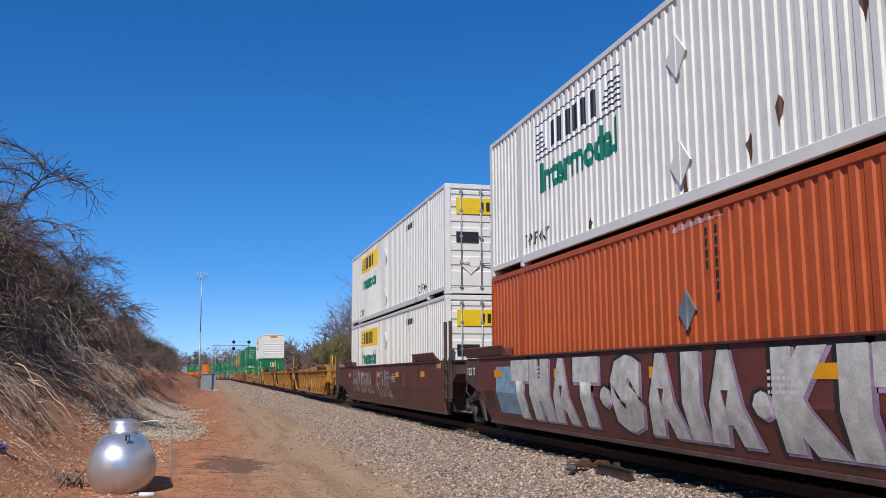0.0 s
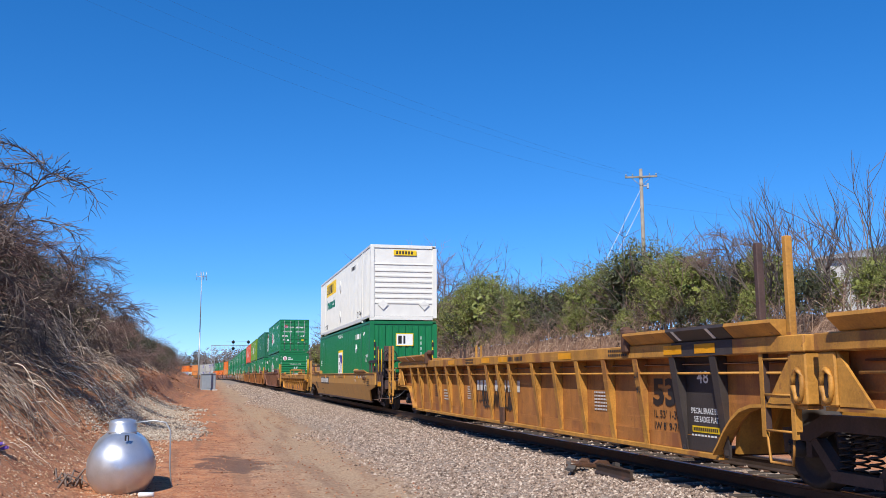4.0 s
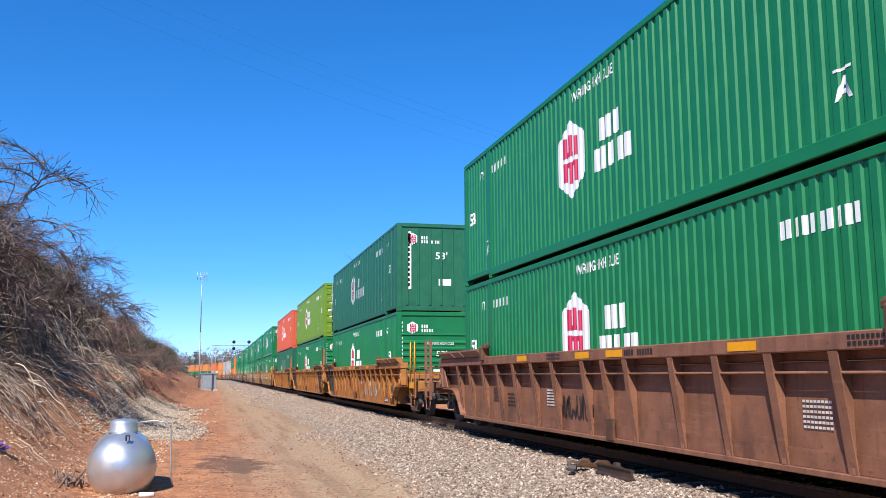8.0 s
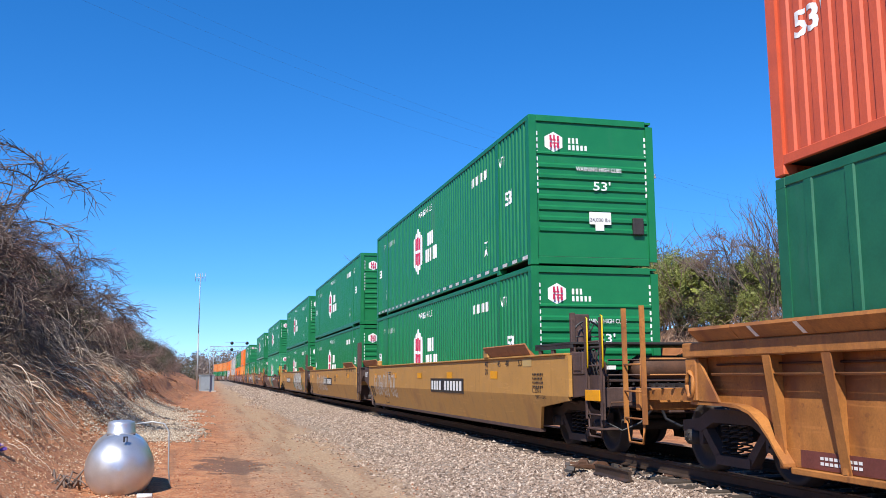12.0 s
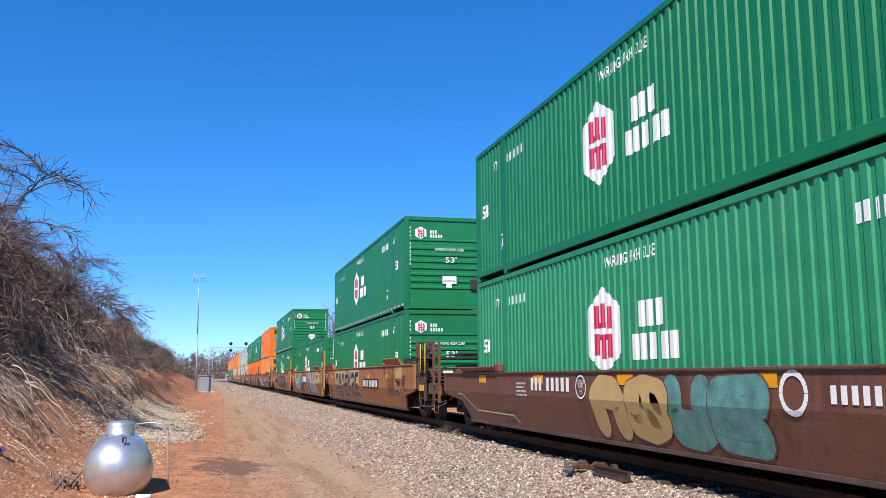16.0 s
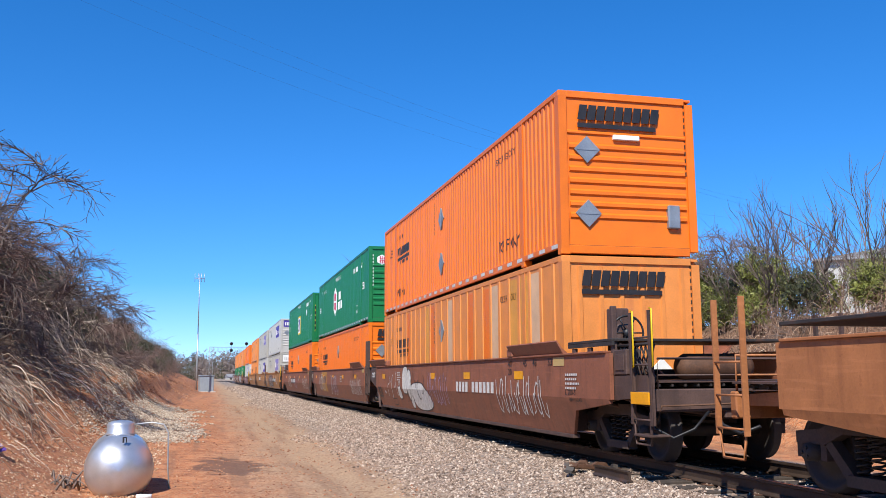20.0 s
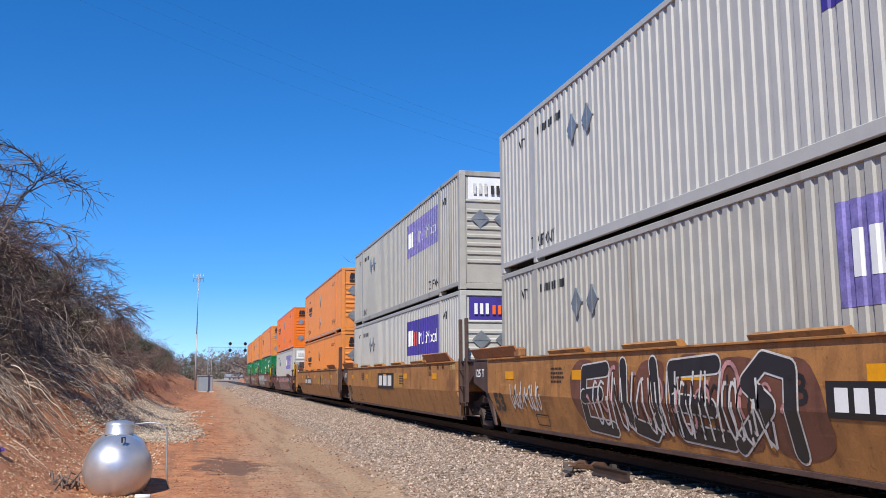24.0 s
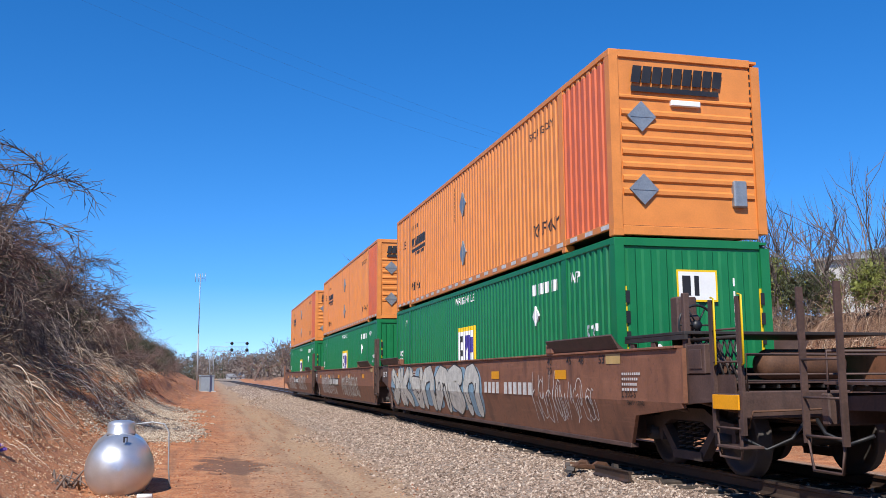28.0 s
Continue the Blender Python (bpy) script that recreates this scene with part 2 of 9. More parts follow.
def stone_mat(name, ramp, rough=0.9):
    """Loose stones: one grey or brown for each piece."""
    m = bpy.data.materials.new(name)
    m.use_nodes = True
    n, l = m.node_tree.nodes, m.node_tree.links
    g, r = n.new("ShaderNodeNewGeometry"), n.new("ShaderNodeValToRGB")
    e = r.color_ramp.elements
    while len(e) < len(ramp):
        e.new(0.5)
    for el, (p, c) in zip(e, ramp):
        el.position, el.color = p, (*c, 1)
    l.new(g.outputs["Random Per Island"], r.inputs[0])
    l.new(r.outputs[0], n["Principled BSDF"].inputs["Base Color"])
    n["Principled BSDF"].inputs["Roughness"].default_value = rough
    return m


M["stone"] = stone_mat("ballast_stone", [(0, (0.075, 0.048, 0.034)), (0.35, (0.21, 0.145, 0.105)), (0.75, (0.36, 0.265, 0.20)), (1, (0.56, 0.46, 0.37))])
M["pale_stone"] = stone_mat("pale_crushed_stone", [(0, (0.18, 0.13, 0.09)), (0.4, (0.34, 0.27, 0.20)), (1, (0.54, 0.46, 0.36))])
M["bank_stone"] = stone_mat("orange_tan_stone", [(0, (0.16, 0.07, 0.04)), (0.35, (0.33, 0.17, 0.09)), (0.7, (0.46, 0.30, 0.18)), (1, (0.58, 0.46, 0.34))])
M["dry_stem"] = stone_mat("dry_grey_stem", [(0, (0.06, 0.038, 0.026)), (0.5, (0.17, 0.115, 0.08)), (0.8, (0.40, 0.305, 0.225)), (1, (0.66, 0.55, 0.43))])
M["dry_bramble"] = stone_mat("reddish_dry_bramble", [(0, (0.10, 0.055, 0.038)), (0.5, (0.235, 0.14, 0.095)), (0.88, (0.38, 0.25, 0.17)), (1, (0.56, 0.43, 0.30))])
M["clod"] = stone_mat("red_clay_clod", [(0, (0.17, 0.06, 0.03)), (0.5, (0.33, 0.14, 0.07)), (1, (0.42, 0.24, 0.14))])


def ground_mat():
    """Red clay with a pale worn lane, a damp patch, and stones beside the track."""
    m = bpy.data.materials.new("clay_and_ballast")
    m.use_nodes = True
    n, l = m.node_tree.nodes, m.node_tree.links
    b = n["Principled BSDF"]
    b.inputs["Roughness"].default_value = 0.95
    geo, sep = n.new("ShaderNodeNewGeometry"), n.new("ShaderNodeSeparateXYZ")
    l.new(geo.outputs["Position"], sep.inputs[0])

    def tex(scale, detail=6, kind="ShaderNodeTexNoise"):
        t = n.new(kind)
        t.inputs["Scale"].default_value = scale
        if kind == "ShaderNodeTexNoise":
            t.inputs["Detail"].default_value = detail
        l.new(geo.outputs["Position"], t.inputs["Vector"])
        return t

    def mth(op, a, c, clamp=False):
        t = n.new("ShaderNodeMath")
        t.operation, t.use_clamp = op, clamp
        for s, v in ((t.inputs[0], a), (t.inputs[1], c)):
            if isinstance(v, (int, float)):
                s.default_value = v
            else:
                l.new(v, s)
        return t.outputs[0]

    def rng(v, a, c):
        t = n.new("ShaderNodeMapRange")
        t.interpolation_type = "SMOOTHSTEP"
        t.inputs[1].default_value, t.inputs[2].default_value = a, c
        l.new(v, t.inputs[0])
        return t.outputs[0]

    def mix(f, a, c):
        t = n.new("ShaderNodeMix")
        t.data_type = "RGBA"
        l.new(f, t.inputs[0])
        for s, v in ((t.inputs[6], a), (t.inputs[7], c)):
            if isinstance(v, tuple):
                s.default_value = (*v, 1)
            else:
                l.new(v, s)
        return t.outputs[2]

    big, mid, fine = tex(0.45).outputs[0], tex(2.2).outputs[0], tex(22, 8).outputs[0]
    clay = mix(rng(mid, 0.35, 0.65), (0.29, 0.086, 0.030), (0.49, 0.19, 0.075))
    clay = mix(rng(fine, 0.42, 0.7), clay, (0.46, 0.25, 0.13))
    pale = mix(rng(fine, 0.35, 0.65), (0.30, 0.185, 0.105), (0.43, 0.30, 0.185))
    wob = mth("ADD", sep.outputs[0], mth("MULTIPLY", mth("SUBTRACT", big, 0.5), 2.2))
    lane = mth("MULTIPLY", rng(wob, -0.2, 2.0), mth("SUBTRACT", 1.0, rng(sep.outputs[0], 9.6, 11.2)))
    col = mix(lane, clay, pale)
    # ballast
    vor = tex(19, kind="ShaderNodeTexVoronoi")
    grey = mix(rng(vor.outputs["Color"], 0.1, 0.9), (0.14, 0.105, 0.08), (0.35, 0.28, 0.22))
    edge = mth("ADD", sep.outputs[0], mth("MULTIPLY", mth("SUBTRACT", mid, 0.5), 1.6))
    far = rng(sep.outputs[0], 11.0, 12.2)
    bf = mth("MULTIPLY", rng(edge, 2.5, 3.7), mth("SUBTRACT", 1.0, far))
    col = mix(bf, col, grey)
    # wheel tracks drawn out along the lane
    run_map, run_tex = n.new("ShaderNodeMapping"), n.new("ShaderNodeTexNoise")
    run_map.inputs["Scale"].default_value = (2.6, 0.16, 1.0)
    run_tex.inputs["Scale"].default_value, run_tex.inputs["Detail"].default_value = 1.0, 5
    l.new(geo.outputs["Position"], run_map.inputs["Vector"])
    l.new(run_map.outputs[0], run_tex.inputs["Vector"])
    worn = mth("MULTIPLY", rng(run_tex.outputs[0], 0.50, 0.68), mth("SUBTRACT", 1.0, bf))
    col = mix(mth("MULTIPLY", worn, 0.55), col, (0.20, 0.10, 0.055))
    loose = mth("MULTIPLY", rng(tex(7.0, 8).outputs[0], 0.56, 0.66), mth("SUBTRACT", 1.0, bf))
    col = mix(mth("MULTIPLY", loose, 0.5), col, (0.16, 0.07, 0.036))
    # damp dark patch in the lane
    dx, dy = mth("SUBTRACT", sep.outputs[0], 0.42), mth("MULTIPLY", mth("SUBTRACT", sep.outputs[1], 18.4), 0.36)
    rad = mth("SQRT", mth("ADD", mth("MULTIPLY", dx, dx), mth("MULTIPLY", dy, dy)), 0)
    damp = mth("SUBTRACT", 1.0, rng(mth("ADD", rad, mth("MULTIPLY", mth("SUBTRACT", mid, 0.5), 1.5)), 0.5, 0.74))
    col = mix(mth("MULTIPLY", damp, 0.78), col, (0.115, 0.062, 0.042))
    # brown litter under both banks' thickets, darkened for the shade between stems
    up = mth("ADD", sep.outputs[0], mth("MULTIPLY", mth("SUBTRACT", mid, 0.5), 3.0))
    litter = mth("ADD", mth("SUBTRACT", 1.0, rng(up, -7.2, -5.2)), rng(up, 14.6, 16.4))
    brown = mix(rng(fine, 0.35, 0.65), (0.06, 0.038, 0.025), (0.25, 0.15, 0.09))
    col = mix(mth("MULTIPLY", litter, 0.85), col, brown)
    l.new(col, b.inputs["Base Color"])
    bp = n.new("ShaderNodeBump")
    bp.inputs["Strength"].default_value, bp.inputs["Distance"].default_value = 0.9, 0.05
    l.new(mth("ADD", mth("MULTIPLY", fine, 0.7), mth("MULTIPLY", mid, 0.6)), bp.inputs["Height"])
    l.new(bp.outputs[0], b.inputs["Normal"])
    return m


M["ground"] = ground_mat()


# ---- mesh tools ----
class G:
    """Collects vertices and faces of one mesh."""

    def __init__(self):
        self.v, self.f, self.smooth = [], [], []

    def add(self, verts, faces, smooth=False):
        o = len(self.v)
        self.v += [tuple(p) for p in verts]
        self.f += [tuple(i + o for i in q) for q in faces]
        self.smooth += [smooth] * len(faces)
        return self

    def box(self, x0, x1, y0, y1, z0, z1, c=0.0):
        if x0 > x1: x0, x1 = x1, x0
        if y0 > y1: y0, y1 = y1, y0
        if z0 > z1: z0, z1 = z1, z0
        c = min(c, (x1 - x0) * 0.45, (y1 - y0) * 0.45, (z1 - z0) * 0.45)
        if c <= 0:
            p = [(x, y, z) for x in (x0, x1) for y in (y0, y1) for z in (z0, z1)]
            return self.add(p, [(0, 1, 3, 2), (4, 6, 7, 5), (0, 4, 5, 1), (2, 3, 7, 6), (0, 2, 6, 4), (1, 5, 7, 3)])
        v, ids = [], {}
        for i in (0, 1):
            for j in (0, 1):
                for k in (0, 1):
                    x, y, z = (x0, x1)[i], (y0, y1)[j], (z0, z1)[k]
                    a, b, d = (c, -c)[i], (c, -c)[j], (c, -c)[k]
                    for ax, p in enumerate(((x, y + b, z + d), (x + a, y, z + d), (x + a, y + b, z))):
                        ids[i, j, k, ax] = len(v)
                        v.append(p)
        f = []
        for ax in range(3):
            o1, o2 = [q for q in range(3) if q != ax]
            for s in (0, 1):
                q = []
                for a, b in ((0, 0), (1, 0), (1, 1), (0, 1)):
                    k = [0, 0, 0]
                    k[ax], k[o1], k[o2] = s, a, b
                    q.append(ids[(*k, ax)])
                f.append(q)
            for a in (0, 1):
                for b in (0, 1):
                    k = [0, 0, 0]
                    k[o1], k[o2] = a, b
                    k2 = list(k)
                    k2[ax] = 1
                    f.append([ids[(*k, o1)], ids[(*k2, o1)], ids[(*k2, o2)], ids[(*k, o2)]])
        for i in (0, 1):
            for j in (0, 1):
                for k in (0, 1):
                    f.append([ids[i, j, k, 0], ids[i, j, k, 1], ids[i, j, k, 2]])
        return self.add(v, f)

    def prism(self, pts, axis, a, b):
        """The polygon pts, in the two other axes, drawn out along axis from a to b."""
        n = len(pts)
        put = {"x": lambda p, t: (t, p[0], p[1]), "y": lambda p, t: (p[0], t, p[1]), "z": lambda p, t: (p[0], p[1], t)}[axis]
        v = [put(p, a) for p in pts] + [put(p, b) for p in pts]
        f = [tuple(range(n)), tuple(range(2 * n - 1, n - 1, -1))] + [(i, (i + 1) % n, n + (i + 1) % n, n + i) for i in range(n)]
        return self.add(v, f)

    def tube(self, pts, r, n=6, r2=None):
        """A round bar along the points, from radius r to r2."""
        pts = [Vector(p) for p in pts]
        v, f = [], []
        m = len(pts)
        for i, p in enumerate(pts):
            d = (pts[min(i + 1, m - 1)] - pts[max(i - 1, 0)]).normalized()
            up = Vector((0, 0, 1)) if abs(d.z) < 0.9 else Vector((1, 0, 0))
            a = d.cross(up).normalized()
            b = d.cross(a)
            rr = r if r2 is None else r + (r2 - r) * i / (m - 1)
            v += [p + (a * math.cos(k * 2 * math.pi / n) + b * math.sin(k * 2 * math.pi / n)) * rr for k in range(n)]
        for i in range(m - 1):
            f += [(i * n + k, i * n + (k + 1) % n, (i + 1) * n + (k + 1) % n, (i + 1) * n + k) for k in range(n)]
        self.add(v, f, True)
        o = len(self.v) - len(v)
        self.f += [tuple(o + k for k in range(n))[::-1], tuple(o + (m - 1) * n + k for k in range(n))]
        self.smooth += [False, False]
        return self

    def lathe(self, prof, n=24, axis="z", at=(0, 0, 0)):
        """The profile (radius, height) turned round an axis."""
        v, f = [], []
        for r, h in prof:
            for k in range(n):
                c, s = r * math.cos(2 * math.pi * k / n), r * math.sin(2 * math.pi * k / n)
                p = {"z": (c, s, h), "x": (h, c, s), "y": (c, h, s)}[axis]
                v.append((p[0] + at[0], p[1] + at[1], p[2] + at[2]))
        for i in range(len(prof) - 1):
            f += [(i * n + k, i * n + (k + 1) % n, (i + 1) * n + (k + 1) % n, (i + 1) * n + k) for k in range(n)]
        return self.add(v, f, True)

    def mesh(self, name):
        me = bpy.data.meshes.new(name)
        me.from_pydata(self.v, [], self.f)
        me.polygons.foreach_set("use_smooth", self.smooth)
        bm = bmesh.new()
        bm.from_mesh(me)
        bmesh.ops.recalc_face_normals(bm, faces=bm.faces)
        bm.to_mesh(me)
        bm.free()
        return me


CACHE = {}


def cached(key, build):
    """The mesh of that key, built once."""
    if key not in CACHE:
        made = build()
        CACHE[key] = made.mesh(str(key[0])) if isinstance(made, G) else made
    return CACHE[key]


def part(name, me, material, parent, label="", at=None):
    """One mesh object under a thing or a part. The mesh may be shared: the material sits on the object."""
    if isinstance(me, G):
        me = me.mesh(name)
    ob = new(name, me)
    if not me.materials:
        me.materials.append(None)
    ob.material_slots[0].link = "OBJECT"
    ob.material_slots[0].material = M[material]
    ob.parent = parent
    if at is not None:
        ob.matrix_basis = at
    if label:
        ob["label"] = label
    return ob


def solo(name, me, material, label, category, group="", kind="", at=None):
    """A thing of one mesh."""
    return tagged(part(name, me, material, None, "", at), label, category, group, kind)


def thing(name, label, category, group="", kind=""):
    return tagged(new(name), label, category, group, kind)


# ---- the line and the ground ----
XC = 7.022           # middle of the track
BEND, RADIUS = 285.0, 800.0


def sway(y):
    """How far the line has bent to the left at that distance."""
    d = max(0.0, min(y, 620.0) - BEND)
    return -d * d / (2 * RADIUS)


def on_line(s):
    """Pose on the track, s metres along it."""
    if s <= BEND:
        return pose(XC, s, 0)
    a = (s - BEND) / RADIUS
    return pose(XC - RADIUS * (1 - math.cos(a)), BEND + RADIUS * math.sin(a), 0, 0, 0, math.degrees(a))


def ramp(a, b, x):
    t = max(0.0, min(1.0, (x - a) / (b - a)))
    return t * t * (3 - 2 * t)


def lerp(points, x):
    for (x0, z0), (x1, z1) in zip(points, points[1:]):
        if x <= x1:
            return z0 + (z1 - z0) * max(0.0, (x - x0)) / (x1 - x0)
    return points[-1][1]


def ground_z(x, y):
    xr = x - sway(y)
    z = lerp([(-3, -0.42), (-1.0, -0.46), (1.5, -0.52), (3.2, -0.47), (5.45, -0.21), (8.6, -0.21), (10.6, -0.5), (12.3, -0.6)], xr)
    fall = 1 - 0.75 * ramp(120, 320, y)
    bank = -1.7 + 0.35 * math.sin(y * 0.21) + 0.2 * ramp(25, 90, y) + 0.9 * ramp(62, 105, y) - xr
    left = fall * (1.15 * ramp(0.0, 2.6, bank) + 2.1 * ramp(1.6, 7.0, bank))
    left += 0.5 * ramp(1.75, 2.05, bank + 0.5 * noise.noise((0.3 * y, xr * 0.5, 6))) * ramp(30, 42, y) * (1 - ramp(70, 90, y)) * fall
    left += max(0, -9.5 - xr) * 0.03 * fall
    right = 3.5 * fall * ramp(12.4, 17.8, xr + 0.4 * math.sin(y * 0.17)) + max(0.0, min(60.0, xr - 18)) * 0.02
    z += left + right
    # far country rises a little towards low hills
    far = math.hypot(x, y)
    z += 10 * ramp(500, 1600, far) * (0.6 + 0.4 * noise.noise((x * 0.003, y * 0.003, 3)))
    rough = ramp(0.2, 1.6, max(-2.0 - xr, xr - 12.2))
    p = Vector((x, y, 0))
    z += rough * (0.30 * noise.noise(p * 0.55) + 0.20 * noise.noise(p * 1.7) + 0.06 * noise.noise(p * 4.3)) + 0.03 * noise.noise(p * 0.8 + Vector((9, 9, 0)))
    z += 0.012 * noise.noise(p * 4.1)
    # wheel ruts of the lane
    if -2 < xr < 3 and y < 200:
        for c in (0.35, 1.95):
            z -= 0.05 * math.exp(-((xr - c - 0.25 * math.sin(y * 0.09)) / 0.22) ** 2)
    return z


def build_ground():
    xs = [-2500, -1200, -600, -300, -150, -80, -45, -28, -18, -14] + [-11 + 0.3 * i for i in range(104)] + [21, 23, 26, 30, 38, 50, 80, 150, 300, 600, 1200, 2500]
    ys = [-600, -300, -120, -60, -30, -15, -6] + [0.4 * i for i in range(0, 130)] + [52 + 1.2 * i for i in range(80)] + [150 + 5 * i for i in range(60)] + [460, 500, 560, 640, 760, 900, 1100, 1400, 1800, 2400, 3200]
    nx = len(xs)
    v = [(x, y, ground_z(x, y)) for y in ys for x in xs]
    f = [(j * nx + i, j * nx + i + 1, (j + 1) * nx + i + 1, (j + 1) * nx + i) for j in range(len(ys) - 1) for i in range(nx - 1)]
    me = bpy.data.meshes.new("ground")
    me.from_pydata(v, [], f)
    me.polygons.foreach_set("use_smooth", [True] * len(f))
    return solo("ground", me, "ground", "red clay ground with a worn dirt lane and steep banks", "ground", kind="structure")


build_ground()


# ---- track, ballast and stones ----
def build_track():
    prof = [(-0.07, -0.172), (0.07, -0.172), (0.07, -0.158), (0.012, -0.135), (0.010, -0.045), (0.036, -0.035), (0.036, -0.004), (-0.036, -0.004), (-0.036, -0.035), (-0.010, -0.045), (-0.012, -0.135), (-0.07, -0.158)]
    ss = [-80, BEND] + [BEND + 12 * k for k in range(1, 32)]
    for s0 in (-0.753, 0.753):
        for name, pr, m, label in (("rail", prof, "rail", "brown steel rail of the single track"), ("rail_head", [(-0.034, -0.004), (0.034, -0.004), (0.028, 0.0), (-0.028, 0.0)], "railhead", "")):
            g, n = G(), len(pr)
            v = []
            for s in ss:
                q = on_line(s)
                v += [q @ Vector((s0 + a, 0, b)) for a, b in pr]
            g.add(v, [(i * n + k, i * n + (k + 1) % n, (i + 1) * n + (k + 1) % n, (i + 1) * n + k) for i in range(len(ss) - 1) for k in range(n)])
            if label:
                rail = tagged(part("rail", g, m, None), label, "rail", "rails of the track", "structure")
            else:
                part("rail_head", g, m, rail, "polished running surface")
    # sleepers
    bed = thing("sleepers", "dark weathered timber sleepers under the rails", "railway sleepers", kind="structure")
    me = cached(("tie",), lambda: G().box(-1.3, 1.3, -0.115, 0.115, -0.36, -0.18, 0.012))
    plate = cached(("tie_plate",), lambda: G().box(-0.16, 0.16, -0.09, 0.09, -0.18, -0.168, 0.003))
    r = random.Random(3)
    for k in range(170):
        y = 1.0 + k * 0.53
        t = part("sleeper", me, "tie", bed, at=pose(XC + r.uniform(-0.04, 0.04), y, r.uniform(-0.01, 0.004), 0, 0, r.uniform(-1, 1)))
        if k < 60:
            for s in (-0.753, 0.753):
                part("tie_plate", plate, "rusty", t, at=pose(s, 0, 0))
    g = G()
    for k in range(520):
        q = on_line(91.1 + k * 0.53)
        for (a, b, c, d) in ((-1.3, 1.3, -0.115, 0.115),):
            g.add([q @ Vector(p) for p in ((a, c, -0.18), (b, c, -0.18), (b, d, -0.18), (a, d, -0.18), (a, c, -0.3), (b, c, -0.3), (b, d, -0.3), (a, d, -0.3))], [(0, 1, 2, 3), (4, 5, 1, 0), (7, 3, 2, 6), (4, 0, 3, 7), (5, 6, 2, 1)])
    tagged(part("far_sleepers", g, "tie", bed), kind="stuff")


build_track()

ROCKS = []
_r = np.random.RandomState(5)
for _k in range(7):
    # a rough stone: a squashed octahedron with cut corners
    _p = np.array([(1, 0, 0), (-1, 0, 0), (0, 1, 0), (0, -1, 0), (0, 0, 1), (0, 0, -1)], float) * _r.uniform(0.6, 1.15, (6, 3)) + _r.uniform(-0.25, 0.25, (6, 3))
    ROCKS.append(_p)
ROCK_F = np.array([(0, 2, 4), (2, 1, 4), (1, 3, 4), (3, 0, 4), (2, 0, 5), (1, 2, 5), (3, 1, 5), (0, 3, 5)])


def stones(name, spots, sizes, material, label, category, seed):
    """Many loose stones as one mesh."""
    r = np.random.RandomState(seed)
    n = len(spots)
    base = np.array([ROCKS[i] for i in r.randint(0, 7, n)])
    a = r.uniform(0, 6.28, n)
    c, s = np.cos(a), np.sin(a)
    rot = np.zeros((n, 3, 3))
    rot[:, 0, 0], rot[:, 0, 1], rot[:, 1, 0], rot[:, 1, 1], rot[:, 2, 2] = c, -s, s, c, r.uniform(0.5, 0.9, n)
    v = np.einsum("nij,nkj->nki", rot, base) * sizes[:, None, None] + spots[:, None, :]
    f = ROCK_F[None] + (np.arange(n) * 6)[:, None, None]
    me = bpy.data.meshes.new(name)
    me.from_pydata(v.reshape(-1, 3).tolist(), [], f.reshape(-1, 3).tolist())
    return solo(name, me, material, label, category, kind="stuff")


def scatter(n, x0, x1, y0, y1, seed, near=1.0, keep=None):
    """Places on the ground, thicker towards y0 where near > 1."""
    r = np.random.RandomState(seed)
    xs = r.uniform(x0, x1, n)
    ys = y0 + (y1 - y0) * r.uniform(0, 1, n) ** near
    out = [(x, y, ground_z(x, y)) for x, y in zip(xs, ys) if keep is None or keep(x, y, r)]
    return np.array(out)


def ballast_keep(x, y, r):
    edge = 3.0 + 0.7 * noise.noise((x * 0.4, y * 0.25, 0)) + 0.9 * noise.noise((x * 0.1, y * 0.08, 5))
    return r.uniform() < ramp(edge - 0.8, edge + 0.7, x)


sp = scatter(84000, 1.9, 5.75, 7.0, 62.0, 11, 1.8, ballast_keep)
stones("ballast_stones", sp, np.random.RandomState(1).uniform(0.012, 0.034, len(sp)) * (1 + sp[:, 1] * 0.006), "stone", "loose grey and tan crushed stone beside the track", "gravel", 12)
sp = scatter(9000, 2.2, 6.2, 60.0, 170.0, 13, 1.4, ballast_keep)
stones("far_ballast_stones", sp, np.random.RandomState(2).uniform(0.05, 0.09, len(sp)), "stone", "crushed stone of the track bed further off", "gravel", 14)
sp = scatter(7000, 5.7, 8.4, 6.0, 40.0, 15, 1.5, lambda x, y, r: 0.08 < ((y - 1.0) / 0.53 + 0.5) % 1.0 - 0.22 < 0.5)
sp[:, 2] += 0.02
stones("crib_stones", sp, np.random.RandomState(3).uniform(0.025, 0.05, len(sp)), "stone", "crushed stone between the sleepers", "gravel", 16)
sp = scatter(6500, -3.2, 3.2, 7.0, 60.0, 17, 1.7)
stones("lane_pebbles", sp, np.random.RandomState(4).uniform(0.008, 0.028, len(sp)) * (1 + sp[:, 1] * 0.008), "clod", "small clods and pebbles strewn over the dirt lane", "pebbles", 18)
sp = scatter(52000, -5.6, 0.3, 22.0, 62.0, 19, 1.0, lambda x, y, r: r.uniform() < 1.25 * math.exp(-((x + 2.0 + 0.05 * (y - 28)) / (1.25 + 0.012 * y)) ** 2) * ramp(22.5, 27, y) * (1 - ramp(46, 60, y)) - 0.2 + 0.35 * noise.noise((x * 1.1, y * 0.45, 5)))
sp[:, 2] += 0.02
stones("stone_spill", sp, np.random.RandomState(6).uniform(0.022, 0.055, len(sp)), "pale_stone", "spill of pale crushed stone down the bank", "gravel", 20)
